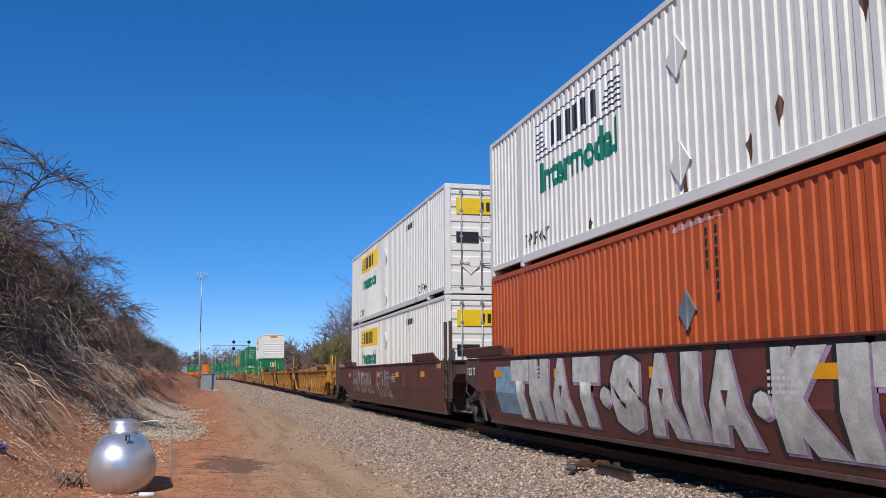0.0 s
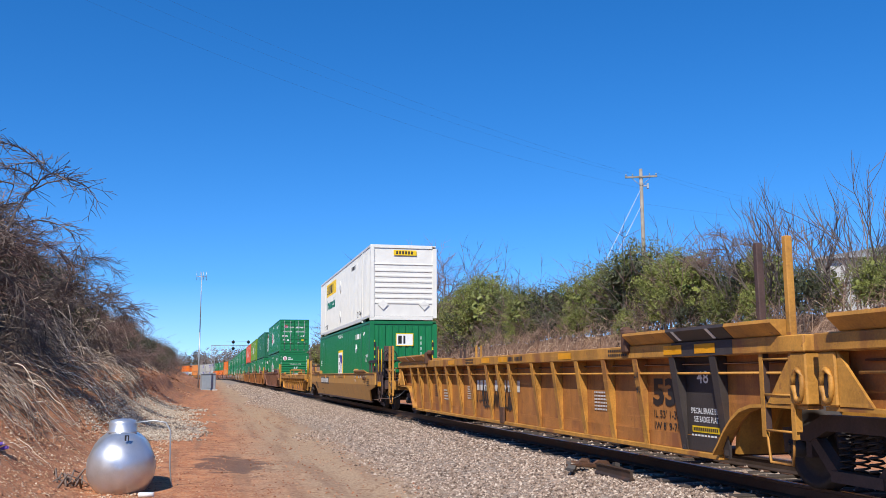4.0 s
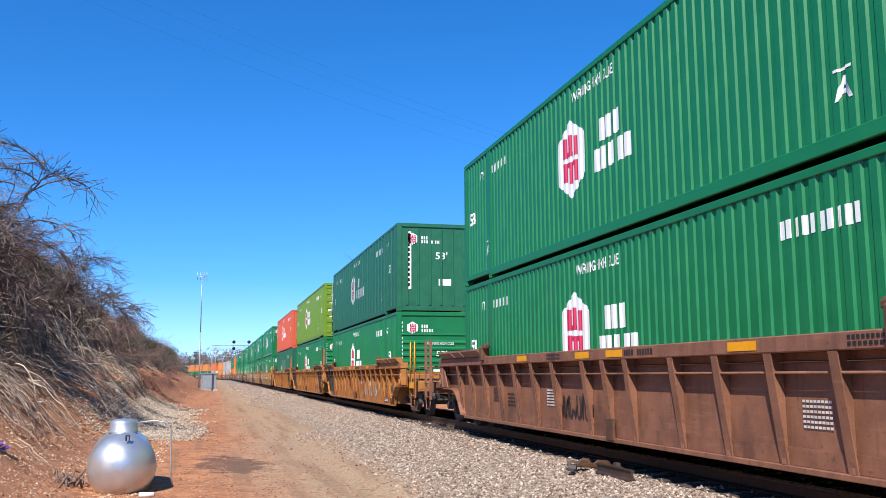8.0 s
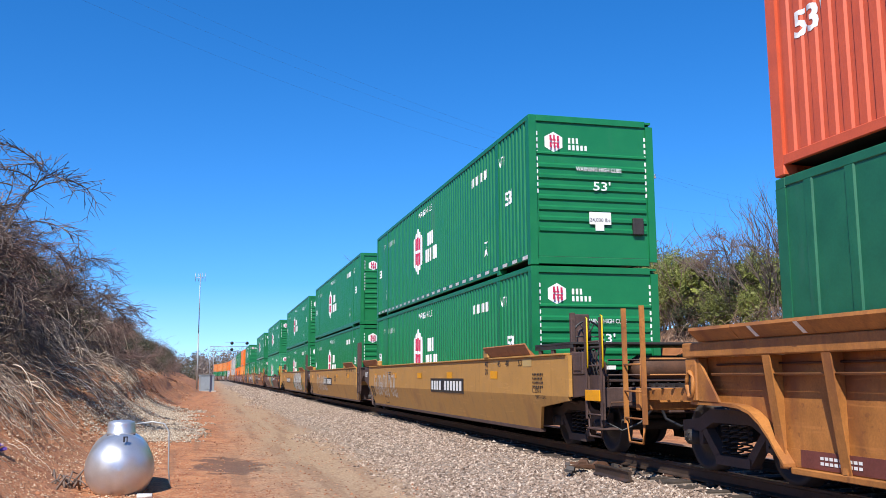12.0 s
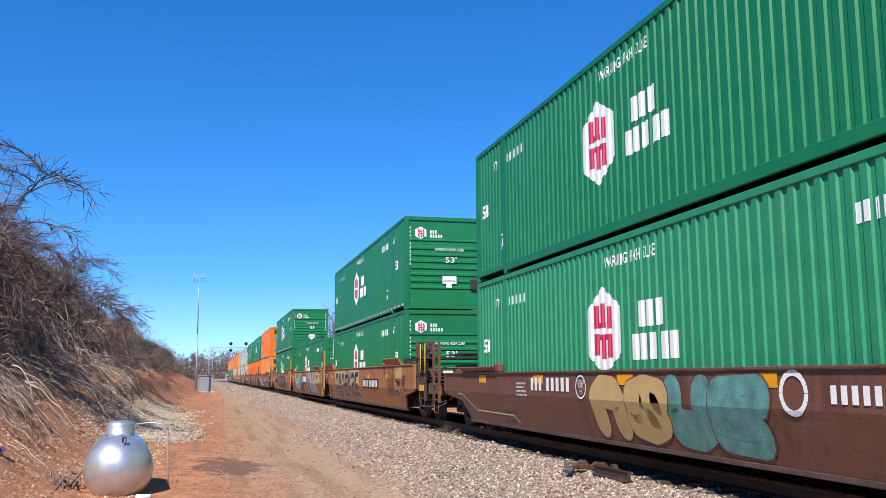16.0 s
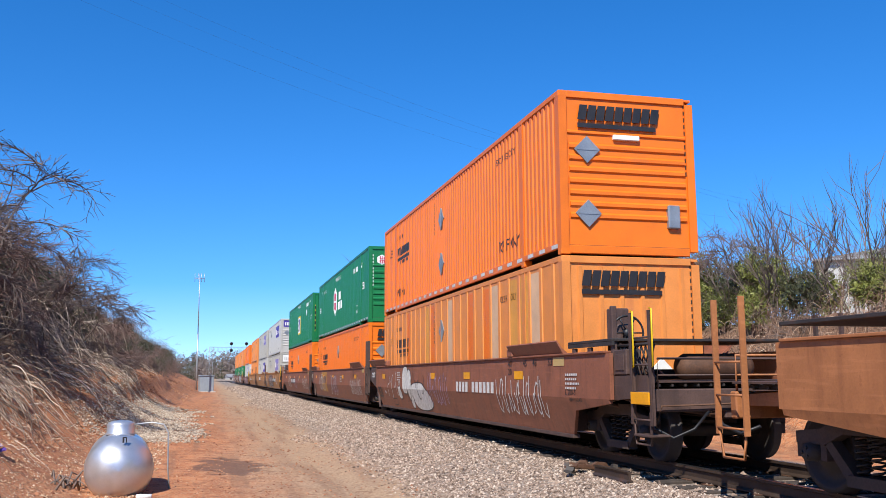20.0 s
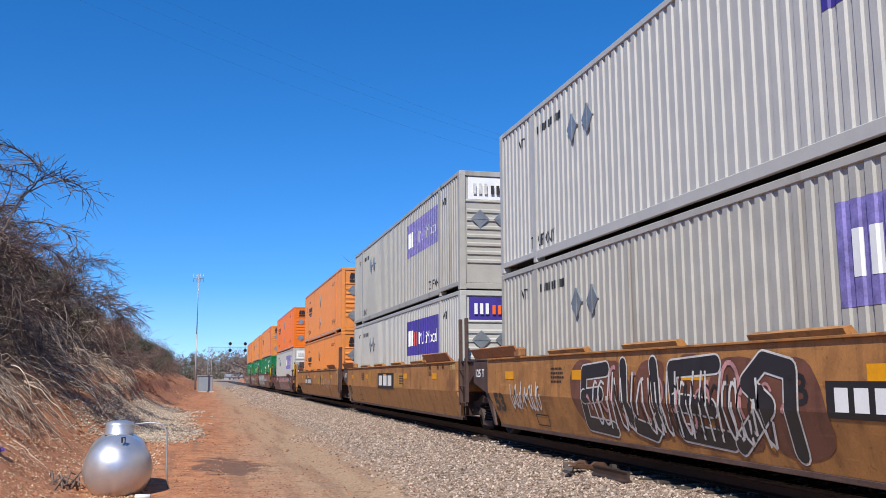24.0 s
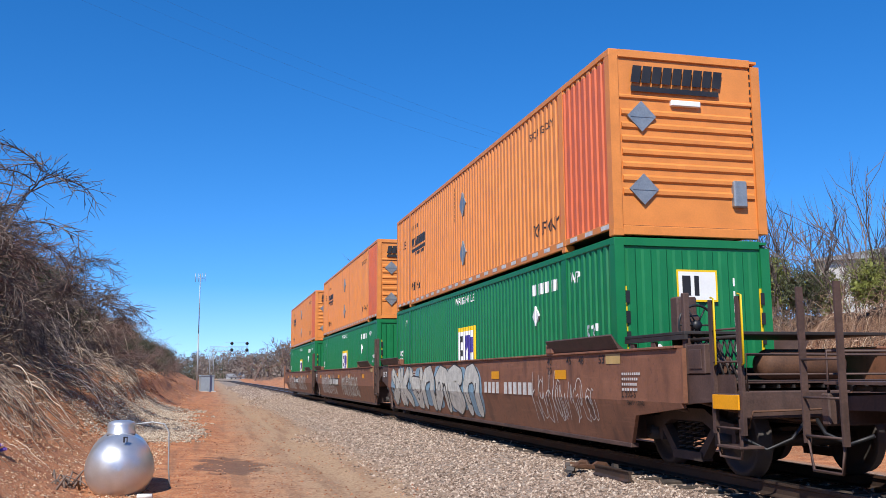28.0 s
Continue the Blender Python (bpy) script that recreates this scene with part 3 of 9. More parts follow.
sp = scatter(26000, -4.6, -0.9, 10.5, 46.0, 23, 1.3, lambda x, y, r: r.uniform() < 0.75 + 0.6 * noise.noise((x * 0.8, y * 0.4, 12)))
stones("bank_pebbles", sp, np.random.RandomState(8).uniform(0.010, 0.034, len(sp)) * (0.8 + sp[:, 1] * 0.012), "bank_stone", "orange and tan pebbles strewn over the lower bank", "pebbles", 24)
sp = scatter(9000, -6.0, -1.6, 11.0, 100.0, 21, 1.1, lambda x, y, r: noise.noise((x * 0.6, y * 0.25, 2)) > 0.02)
stones("bank_clods", sp, np.random.RandomState(7).uniform(0.03, 0.085, len(sp)) * (0.35 + np.minimum(sp[:, 1], 60) * 0.015), "clod", "red clay clods on the bank", "clods", 22)


# ---- the train ----
def run(t):
    """Metres that the train has still to go at t until its place at 28 s."""
    def gone(q):
        return 19.258 * q - 0.00395 * q * q
    return gone(28.0) - gone(t)


TIMES = [0, 2, 4, 6, 8, 10, 12, 14, 16, 18, 20, 22, 24, 26, 28]
ROLLING = []          # every thing of the train and its place along it


def roll_on(ob, u, z=0.0):
    ROLLING.append((ob, u, z))


def text_mesh(words, size, bold=0.0):
    """Flat letters, baseline at 0, starting at 0."""
    cu = bpy.data.curves.new("letters", "FONT")
    cu.body, cu.size, cu.fill_mode, cu.offset = words, size, "FRONT", bold
    cu.resolution_u = 2
    ob = bpy.data.objects.new("letters", cu)
    me = bpy.data.meshes.new_from_object(ob)
    bpy.data.objects.remove(ob)
    return me


def flat(polys):
    """A flat mesh of polygons in (a, b)."""
    g = G()
    for k, p in enumerate(polys):
        g.add([(a, b, 0.0003 * (k % 3)) for a, b in p], [tuple(range(len(p)))])
    me = bpy.data.meshes.new("shape")
    me.from_pydata(g.v, [], g.f)
    return me


def rect(a0, b0, a1, b1):
    return [(a0, b0), (a1, b0), (a1, b1), (a0, b1)]


def bars(n, width, height, gap=0.42, lean=0.0):
    """A word as plain bars, one for a letter."""
    w = width / n
    return [[(i * w + k, 0), (i * w + w * (1 - gap) + k, 0), (i * w + w * (1 - gap) + k + lean, height), (i * w + k + lean, height)] for i in range(n) for k in (0,)]


# corrugated side: depth inwards by the place along it
PITCH = 0.215
PROF = [(0.0, 0.0), (0.098, 0.0), (0.116, 0.026), (0.197, 0.026), (0.215, 0.0)]


def dent(y):
    return lerp(PROF, (y + 100 * PITCH) % PITCH)


def wrap(me, place, face, corrugated):
    """Lays flat shapes on a face: 'side' (seen from -x), 'end' (seen from -y) or 'rail'; a digit lifts them a little further out. place: y or x of the start, z.
    On a corrugated side they are cut at each fold and sink with it."""
    lift = 0.004 * (int(face[-1]) - 1) if face[-1].isdigit() else 0.0
    if face.startswith("end") and face != "end":
        lift = 0.034 + 0.003 * int(face[-1])
    face = face.rstrip("234")
    bm = bmesh.new()
    bm.from_mesh(me)
    a0, z0 = place
    if corrugated and face == "side":
        lo, hi = min(v.co.x for v in bm.verts), max(v.co.x for v in bm.verts)
        k = math.floor((a0 - hi) / PITCH)
        while k * PITCH < a0 - lo:
            for p, _ in PROF[:-1]:
                c = a0 - (k * PITCH + p)
                if lo < c < hi:
                    bmesh.ops.bisect_plane(bm, geom=bm.verts[:] + bm.edges[:] + bm.faces[:], plane_co=(c, 0, 0), plane_no=(1, 0, 0))
            k += 1
    for v in bm.verts:
        a, b = v.co.x, v.co.y
        if face == "end":
            v.co = (a0 + a, -HL + 0.029 - lift, z0 + b)
        else:
            deep = (0.009 + (dent(a0 - a) if corrugated else 0)) if face == "side" else -0.004
            v.co = (-HW + deep - lift - v.co.z, a0 - a, z0 + b)
    out = bpy.data.meshes.new("marking")
    bm.to_mesh(out)
    bm.free()
    return out


HL, HW, HT = 8.077, 1.2955, 2.896      # half length, half width, height of a 53-foot box
POST = 6.096                          # stacking posts stand 40 feet apart


def side_sheet(kind):
    g = G()
    x = -HW + 0.014
    if kind == "corrugated":
        y, v = -HL + 0.10, []
        k = math.floor((-HL + 0.10) / PITCH)
        ys = [-HL + 0.10]
        while k * PITCH < HL:
            for p, _ in PROF[:-1]:
                if -HL + 0.10 < k * PITCH + p < HL - 0.10:
                    ys.append(k * PITCH + p)
            k += 1
        ys.append(HL - 0.10)
        for y in ys:
            v += [(x + dent(y), y, 0.18), (x + dent(y), y, 2.83)]
        g.add(v, [(2 * i, 2 * i + 2, 2 * i + 3, 2 * i + 1) for i in range(len(ys) - 1)])
    else:
        g.add([(x, -HL + 0.1, 0.16), (x, HL - 0.1, 0.16), (x, HL - 0.1, 2.83), (x, -HL + 0.1, 2.83)], [(0, 1, 2, 3)])
    return g


def side_rib():
    return G().prism([(-HW - 0.006, -0.055), (-HW + 0.03, -0.08), (-HW + 0.03, 0.08), (-HW - 0.006, 0.055)], "z", 0.17, 2.80)


def end_louvre():
    g = G()
    y = -HL + 0.035
    g.box(-HW + 0.14, HW - 0.14, y, y + 0.03, 0.15, 2.8)
    g.prism([(y + 0.004, 2.12), (y - 0.03, 2.14), (y - 0.03, 2.17), (y + 0.004, 2.2)], "x", -HW + 0.16, HW - 0.16)
    return g


def end_plain():
    return G().box(-HW + 0.14, HW - 0.14, -HL + 0.035, -HL + 0.065, 0.15, 2.8)


def end_rib(kind):
    """One raised rib of an end wall, lying or upright."""
    y = -HL + 0.035
    if kind == "louvre":
        return G().prism([(y + 0.004, 0), (y - 0.032, 0.03), (y - 0.032, 0.085), (y + 0.004, 0.125)], "x", -HW + 0.19, HW - 0.19)
    w = 0.05 if kind == "posts" else 0.09
    return G().prism([(-w, y + 0.004), (-w * 0.6, y - 0.03), (w * 0.6, y - 0.03), (w, y + 0.004)], "z", 0.2, 2.72)


def door_leaf(s):
    g = G()
    y = -HL + 0.035
    x0, x1 = (-HW + 0.1, -0.012) if s < 0 else (0.012, HW - 0.1)
    g.box(x0, x1, y, y + 0.04, 0.14, 2.78, 0.006)
    return g


DOOR_BANDS = ((0.2, 0.62), (0.74, 1.0), (1.12, 1.38), (1.5, 1.76), (1.88, 2.14), (2.26, 2.5), (2.6, 2.74))


def door_band(s, z0, z1):
    y = -HL + 0.035
    x0, x1 = (-HW + 0.1, -0.012) if s < 0 else (0.012, HW - 0.1)
    return G().prism([(y + 0.004, z0), (y - 0.022, z0 + 0.03), (y - 0.022, z1 - 0.03), (y + 0.004, z1)], "x", x0 + 0.06, x1 - 0.06)


def lock_rod(x):
    g = G()
    y = -HL - 0.022
    g.tube([(x, y, 0.13), (x, y, 2.80)], 0.017, 6)
    for z in (0.2, 0.85, 1.5, 2.2, 2.7):
        g.box(x - 0.04, x + 0.04, y - 0.02, y + 0.05, z - 0.03, z + 0.03)
    g.tube([(x, y - 0.02, 0.82), (x + 0.22, y - 0.03, 0.80)], 0.014, 5)
    return g


def casting():
    return G().box(-0.085, 0.085, -0.085, 0.085, -0.06, 0.06, 0.012)


def hexagon(r):
    return [(r * math.sin(k * math.pi / 3) * 1.05, r * math.cos(k * math.pi / 3)) for k in range(6)]


def logo_bars():
    s = 0.085
    return [rect(-0.30, -0.36, -0.17, -0.03), rect(-0.30, 0.05, -0.17, 0.40), rect(0.17, -0.40, 0.30, -0.05), rect(0.17, 0.03, 0.30, 0.36), rect(-0.17, -0.03 + 0.08, 0.10, 0.13), rect(-0.10, -0.13, 0.17, -0.05),
            rect(-0.06, 0.13, 0.04, 0.42), rect(-0.04, -0.42, 0.06, -0.13)]


def mark(box, name, key, shapes, place, face, material, corr, label=""):
    """A marking laid on a side or an end of a container."""
    me = cached(("mark", key, place, face, corr), lambda: wrap(shapes() if callable(shapes) else shapes, place, face, corr))
    return tagged(part(name, me, material, box, label), kind="stuff" if name.endswith(("bar", "sheet")) else "")


def words(w, width, height, bold=0.004):
    """Letters fitted to a width and a height."""
    def build():
        me = text_mesh(w, 0.3, bold)
        xs, ys = [v.co.x for v in me.vertices], [v.co.y for v in me.vertices]
        me.transform(Matrix.Diagonal((width / (max(xs) - min(xs)), height / (max(ys) - min(ys)), 1, 1)) @ Matrix.Translation((-min(xs), -min(ys), 0)))
        return me
    return build


def end_number(box, n, x, z0, dz, material, key):
    """An upright row of plain bars in place of a number."""
    mark(box, "number_bar", ("endnum", n, dz), lambda: flat([rect(0, -i * dz, 0.085, -i * dz + dz * 0.62) for i in range(n)]), (x, z0), "end", material, False)


def container(u, z, paint, brand, side="corrugated", end="louvre", dashes=False, look_words="", panel=None):
    """One 53-foot box with its near end towards the camera. brand: the kind of markings that it wears."""
    box = thing("container", look_words, "shipping container", "containers on the train")
    corr = side == "corrugated"
    for flip in (0, 1):
        part("side_panel", cached(("side", side), lambda: side_sheet(side)), paint, box, at=pose(0, 0, 0, 0, 0, 180 * flip))
    if not corr:
        rib = cached(("side_rib",), side_rib)
        for k in range(26):
            part("side_rib", rib, paint, box, at=pose(0, -HL + 0.45 + k * 0.607, 0))
    part("roof", cached(("roof",), lambda: G().box(-HW + 0.02, HW - 0.02, -HL + 0.03, HL - 0.03, 2.85, 2.89)), paint, box)
    part("floor", cached(("floor",), lambda: G().box(-HW + 0.03, HW - 0.03, -HL + 0.03, HL - 0.03, 0.13, 0.17)), "steel", box)
    top = cached(("top_rail",), lambda: G().box(-HW, -HW + 0.07, -HL + 0.16, HL - 0.16, 2.80, 2.896, 0.008))
    low = cached(("bottom_rail",), lambda: G().box(-HW, -HW + 0.06, -POST, POST, 0.062, 0.215, 0.008))
    low_end = cached(("bottom_rail_end",), lambda: G().box(-HW, -HW + 0.05, -HL + 0.16, -POST, 0.11, 0.215, 0.006))
    post = cached(("corner_post",), lambda: G().prism([(-HW, -HL), (-HW + 0.15, -HL), (-HW + 0.15, -HL + 0.05), (-HW + 0.05, -HL + 0.16), (-HW, -HL + 0.16)], "z", 0.1, 2.79))
    stack = cached(("stacking_post",), lambda: G().prism([(-HW - 0.002, -POST - 0.09), (-HW + 0.05, -POST - 0.09), (-HW + 0.05, -POST + 0.09), (-HW - 0.002, -POST + 0.09)], "z", 0.1, 2.80))
    cast = cached(("casting",), casting)
    for flip in (0, 1):
        q = pose(0, 0, 0, 0, 0, 180 * flip)
        part("top_rail", top, paint, box, at=q)
        part("bottom_rail", low, paint, box, at=q)
        for ob_me, nm in ((low_end, "bottom_rail_end"), (post, "corner_post"), (stack, "stacking_post")):
            part(nm, ob_me, paint, box, at=q)
            mirrored = cached((nm, "mirror"), lambda: mirror_y(ob_me))
            part(nm, mirrored, paint, box, at=q)
        for yy in (-POST, POST, -HL + 0.085, HL - 0.085):
            for zz in (0.06, 2.835) if not flip else ():
                part("corner_casting", cast, paint, box, at=q @ pose(-HW + 0.083, yy, zz))
    # ends
    if end == "door":
        for s in (-1, 1):
            leaf = part("door", cached(("door", s), lambda: door_leaf(s)), paint, box)
            for z0, z1 in DOOR_BANDS:
                part("door_panel", cached(("door_band", s, z0), lambda: door_band(s, z0, z1)), paint, leaf)
            for x in (0.33, 0.87):
                part("lock_rod", cached(("lock_rod", s, x), lambda: lock_rod(s * x)), "galv", box, "galvanised lock rod with handle")
    else:
        wall = part("end_wall", cached(("end", end), end_louvre if end == "louvre" else end_plain), paint, box)
        rib = cached(("end_rib", end), lambda: end_rib(end))
        n = {"louvre": 7, "posts": 6, "vertical": 9}[end]
        for i in range(n):
            part("end_rib", rib, paint, wall, at=pose(0, 0, 0.62 + i * 0.205) if end == "louvre" else pose(-HW + 0.14 + (i + 0.5) * (2 * HW - 0.28) / n, 0, 0))
    part("end_wall", cached(("end", "plain"), end_plain), paint, box, at=pose(0, 0, 0, 0, 0, 180))
    head = cached(("end_header",), lambda: G().box(-HW + 0.16, HW - 0.16, -HL, -HL + 0.10, 2.77, 2.896, 0.008))
    sill = cached(("end_sill",), lambda: G().box(-HW + 0.16, HW - 0.16, -HL, -HL + 0.10, 0.02, 0.16, 0.008))
    for flip in (0, 1):
        part("end_header", head, paint, box, at=pose(0, 0, 0, 0, 0, 180 * flip))
        part("end_sill", sill, paint, box, at=pose(0, 0, 0, 0, 0, 180 * flip))
    if dashes:
        for k in range(26):
            y = HL - 0.4 - k * 0.612
            if abs(abs(y) - POST) > 0.25:
                mark(box, "reflective_strip", ("dash",), lambda: flat([rect(0, 0, 0.30, 0.07)]), (round(y, 3), 0.115 if abs(y) < POST else 0.125), "rail", "spray_white", False)
    markings(box, brand, corr, end)
    roll_on(box, u + HL, z)
    return box


def mirror_y(me):
    m2 = me.copy()
    m2.transform(Matrix.Diagonal((1, -1, 1, 1)))
    m2.flip_normals()
    return m2


def placard(box, y, z, corr, face="side", s=0.26, material="placard"):
    """A diamond plate on a folding frame."""
    def build():
        g = G()
        if face == "side":
            x = -HW - 0.004
            g.prism([(y - s, z), (y, z - s * 1.15), (y + s, z), (y, z + s * 1.15)], "x", x, x + 0.03)
            g.box(x - 0.012, x, y - 0.02, y + 0.02, z - s * 1.1, z + s * 1.1)
        else:
            g.prism([(y - s, z), (y, z - s), (y + s, z), (y, z + s)], "y", -HL - 0.012, -HL + 0.03)
            g.box(y - 0.8 * s, y + 0.8 * s, -HL - 0.02, -HL - 0.01, z - 0.015, z + 0.015)
        return g
    part("placard", cached(("placard", y, z, face, s), build), material, box, "diamond-shaped metal placard holder")


def markings(box, brand, corr, end):
    S = "side"

    def put(name, key, shapes, y, z, material, face=S, label=""):
        mark(box, name, key, shapes, (y, z), face, material, corr, label)
    if brand.startswith("hub"):
        inc = brand == "hub_inc"
        put("logo", ("hex",), lambda: flat([hexagon(0.67)]), 1.5, 1.53, "white_mark", label="white hexagon emblem")
        put("logo_bar", ("hexbars",), lambda: flat(logo_bars()), 1.5, 1.53, "red_mark", "side2", "red bars on the emblem")
        put("name_bar", ("hubname", inc), lambda: flat([[(a + 0.2, b + 0.45) for a, b in p] for p in bars(3, 0.82, 0.36, 0.3)] + bars(5, 1.36, 0.36, 0.3) + ([[(a + 1.5, b) for a, b in p] for p in bars(3, 0.75, 0.36)] if inc else [])), 0.55, 1.08, "white_mark", label="white lettering drawn as plain bars")
        put("lettering", ("whc",), words("WARNING HIGH CUBE", 1.6, 0.17), 1.38, 2.46, "white_mark")
        for y in (7.62, -6.58):
            put("lettering", ("53",), words("53'", 0.44, 0.30, 0.008), y, 1.36, "white_mark")
        for y in (-6.2, 6.85):
            put("lettering", ("WTP",), words("WTP", 0.34, 0.19), y, 2.26, "white_mark")
        put("number_bar", ("num10",), lambda: flat(bars(10, 1.3, 0.2)), -4.1, 2.24, "white_mark")
        put("number_bar", ("num10s",), lambda: flat(bars(9, 1.0, 0.17)), 5.9, 2.26, "white_mark")
        for y in (-5.1, 6.35):
            put("lettering", ("A",), words("A", 0.26, 0.24, 0.008), y, 0.52, "white_mark")
            put("letter_bar", ("Abar",), lambda: flat([rect(0, 0, 0.26, 0.03)]), y, 0.81, "white_mark")
    elif brand == "emp":
        put("logo", ("emp",), lambda: flat([rect(0, 0, 1.54, 1.2)]), 0.84, 0.8, "yellow_mark", label="yellow square emblem")
        put("logo", ("emp2",), lambda: flat([rect(0, 0, 1.3, 1.0)]), 0.72, 0.9, "white_mark", "side2")
        put("logo_bar", ("empb",), lambda: flat([rect(0.12, 0.1, 0.42, 0.24), rect(0.12, 0.43, 0.42, 0.57), rect(0.12, 0.76, 0.42, 0.9), rect(0.12, 0.1, 0.24, 0.9)]), 0.72, 0.9, "black_mark", "side3")
        put("logo_bar", ("empb2",), lambda: flat([[(0.5, 0.1), (0.62, 0.1), (0.8, 0.9), (0.6, 0.9)], rect(0.82, 0.1, 0.96, 0.9), rect(0.96, 0.5, 1.2, 0.85)]), 0.72, 0.9, "purple_mark", "side3")
        put("lettering", ("whc",), words("WARNING HIGH CUBE", 1.6, 0.17), 0.95, 2.55, "white_mark")
        put("number_bar", ("num10",), lambda: flat(bars(10, 1.3, 0.2)), -4.5, 2.32, "white_mark")
        for y in (7.55, -6.9):
            put("lettering", ("53",), words("53'", 0.44, 0.30, 0.008), y, 1.36, "white_mark")
        for y in (-6.35, 6.85):
            put("lettering", ("WTP",), words("WTP", 0.34, 0.19), y, 2.36, "white_mark")
        placard(box, -4.67, 1.94, corr, s=0.16, material="white_mark")
    elif brand == "jb":
        put("logo", ("jb",), lambda: flat([rect(0, 0, 3.65, 0.64)]), 5.56, 1.96, "yellow_mark", label="yellow name panel")
        put("name_bar", ("jbn",), lambda: flat(bars(6, 2.0, 0.44) + [[(a - 0.62, b) for a, b in p] for p in ([(0, 0.05), (0.45, 0.05), (0.4, 0.1), (0.02, 0.1)], [(0.05, 0.2), (0.42, 0.2), (0.36, 0.25), (0.08, 0.25)], [(0.1, 0.34), (0.38, 0.34), (0.33, 0.39), (0.13, 0.39)])]), 4.8, 2.06, "black_mark", "side2")
        put("lettering", ("intermodal",), words("Intermodal", 3.15, 0.52, 0.014), 5.30, 1.27, "green_mark", label="green lettering")
        for y in (6.27, -4.75):
            put("lettering", ("tlo",), words("TOP LIFT ONLY", 1.35, 0.24, 0.002), y, 0.28, "black_mark")
        put("number_bar", ("num11b",), lambda: flat(bars(10, 1.2, 0.17)), -3.15, 2.38, "black_mark")
        for z in (2.02, 0.62):
            placard(box, 0.28, z, corr, material="white")
    elif brand == "jb_old":
        put("logo", ("jbo",), lambda: flat([rect(0, 0, 3.66, 0.66)]), 5.25, 1.88, "white_mark", label="faded white name panel")
        put("name_bar", ("jbon",), lambda: flat([rect(0, 0, 3.66, 0.02), rect(0, 0.64, 3.66, 0.66)] + [rect(0.05, 0.1 + k * 0.09, 0.55 - 0.05 * k, 0.13 + k * 0.09) for k in range(5)] + [rect(2.95 + 0.05 * k, 0.1 + k * 0.09, 3.6, 0.13 + k * 0.09) for k in range(5)] + [[(a + 0.75, b + 0.1) for a, b in p] for p in bars(6, 2.1, 0.45)]), 5.25, 1.88, "black_mark", "side2")
        put("lettering", ("intermodal",), words("Intermodal", 3.28, 0.56, 0.014), 5.06, 1.22, "green_mark", label="green lettering")
        put("lettering", ("tlo",), words("TOP LIFT ONLY", 1.2, 0.24, 0.002), 5.9, 0.34, "black_mark")
        for z in (2.04, 0.61):
            placard(box, -0.05, z, corr, material="white")
        put("rust_stain", ("ruststain",), lambda: flat([[(0, 0), (0.16, 0), (0.12, 0.42), (0.06, 0.55), (0.02, 0.3)]]), -0.05, 0.15, "rusty")
        for y, z in ((-2.08, 0.76), (-3.43, 1.4), (-1.5, 0.5), (-3.9, 0.35), (2.9, 0.3)):
            put("rust_stain", ("rs2",), lambda: flat([[(0, 0), (0.05, -0.25), (0.12, 0.02), (0.07, 0.12)]]), y, z, "rusty")
    elif brand in ("sch", "sch_flat"):
        for k, m in zip((1, 2, 3, 5, 6, 8, 11, 14, 15, 19), "cream_paint yellow_orange yellow_orange cream_paint orange orange cream_paint orange yellow_orange orange".split()) if brand == "sch_flat" else ():
            put("faded_panel", ("fp", k), lambda: flat([rect(0, 0, 0.44, 2.5)]), -HL + 0.45 + k * 0.607 + 0.524, 0.24, m, label="panel of another faded tint")
        put("name_bar", ("schn",), lambda: flat([[(a, b + 0.28) for a, b in p] for p in bars(9, 1.73, 0.25, 0.15, 0.04)] + [rect(0, 0.12, 1.73, 0.22)] + [[(a + 0.5, b) for a, b in p] for p in bars(8, 1.2, 0.09)]), 5.97, 1.48, "black_mark", label="black lettering drawn as plain bars")
        for y in (6.13, -4.6):
            put("lettering", ("tlo",), words("TOP LIFT ONLY", 1.25, 0.24, 0.002), y, 0.46, "black_mark")
        put("lettering", ("stk",), words("STACK 3 HIGH ONLY", 1.15, 0.14, 0.002), -4.5, 2.34, "black_mark")
        put("lettering", ("53",), words("53'", 0.36, 0.26, 0.002), 7.1, 1.85, "black_mark")
        put("number_bar", ("num8",), lambda: flat(bars(8, 0.9, 0.11)), 6.0, 2.28, "black_mark")
        for z in (2.02, 0.84):
            placard(box, 0.22, z, corr)
        put("number_bar", ("numv",), lambda: flat([rect(0, -i * 0.11, 0.1, -i * 0.11 + 0.075) for i in range(8)]), 1.06, 2.5, "black_mark")
    elif brand == "sch_red":
        put("number_bar", ("numv2",), lambda: flat([rect(0.22, -i * 0.135, 0.32, -i * 0.135 + 0.095) for i in range(7)] + [rect(0, -i * 0.135, 0.1, -i * 0.135 + 0.095) for i in range(4)]), -0.5, 2.52, "black_mark")
        placard(box, -0.06, 1.64, corr, s=0.22)
        put("scrape", ("scrape",), lambda: flat([[(0, 0), (0.5, 0.02), (1.3, 0.05), (0.7, 0.10), (0.1, 0.09)]]), 0.28, 2.66, "spray_pink")
    elif brand.startswith("fedex"):
        pm = "purple_mark" if brand == "fedex" else "purple_faded"
        put("logo", ("fx",), lambda: flat([rect(0, 0, 3.78, 1.0)]), -2.06, 1.48, pm, label="purple name panel")
        put("name_bar", ("fx1",), lambda: flat(bars(3, 0.75, 0.45)), -2.25, 1.75, "white_mark", "side2")
        if brand == "fedex":
            put("name_bar", ("fx2",), lambda: flat(bars(2, 0.5, 0.4)), -3.02, 1.75, "orange_mark", "side2")
        put("lettering", ("mm",), words("MultiModal", 2.1, 0.34, 0.0), -3.65, 1.77, "white_mark" if brand == "fedex" else "grey", "side2")
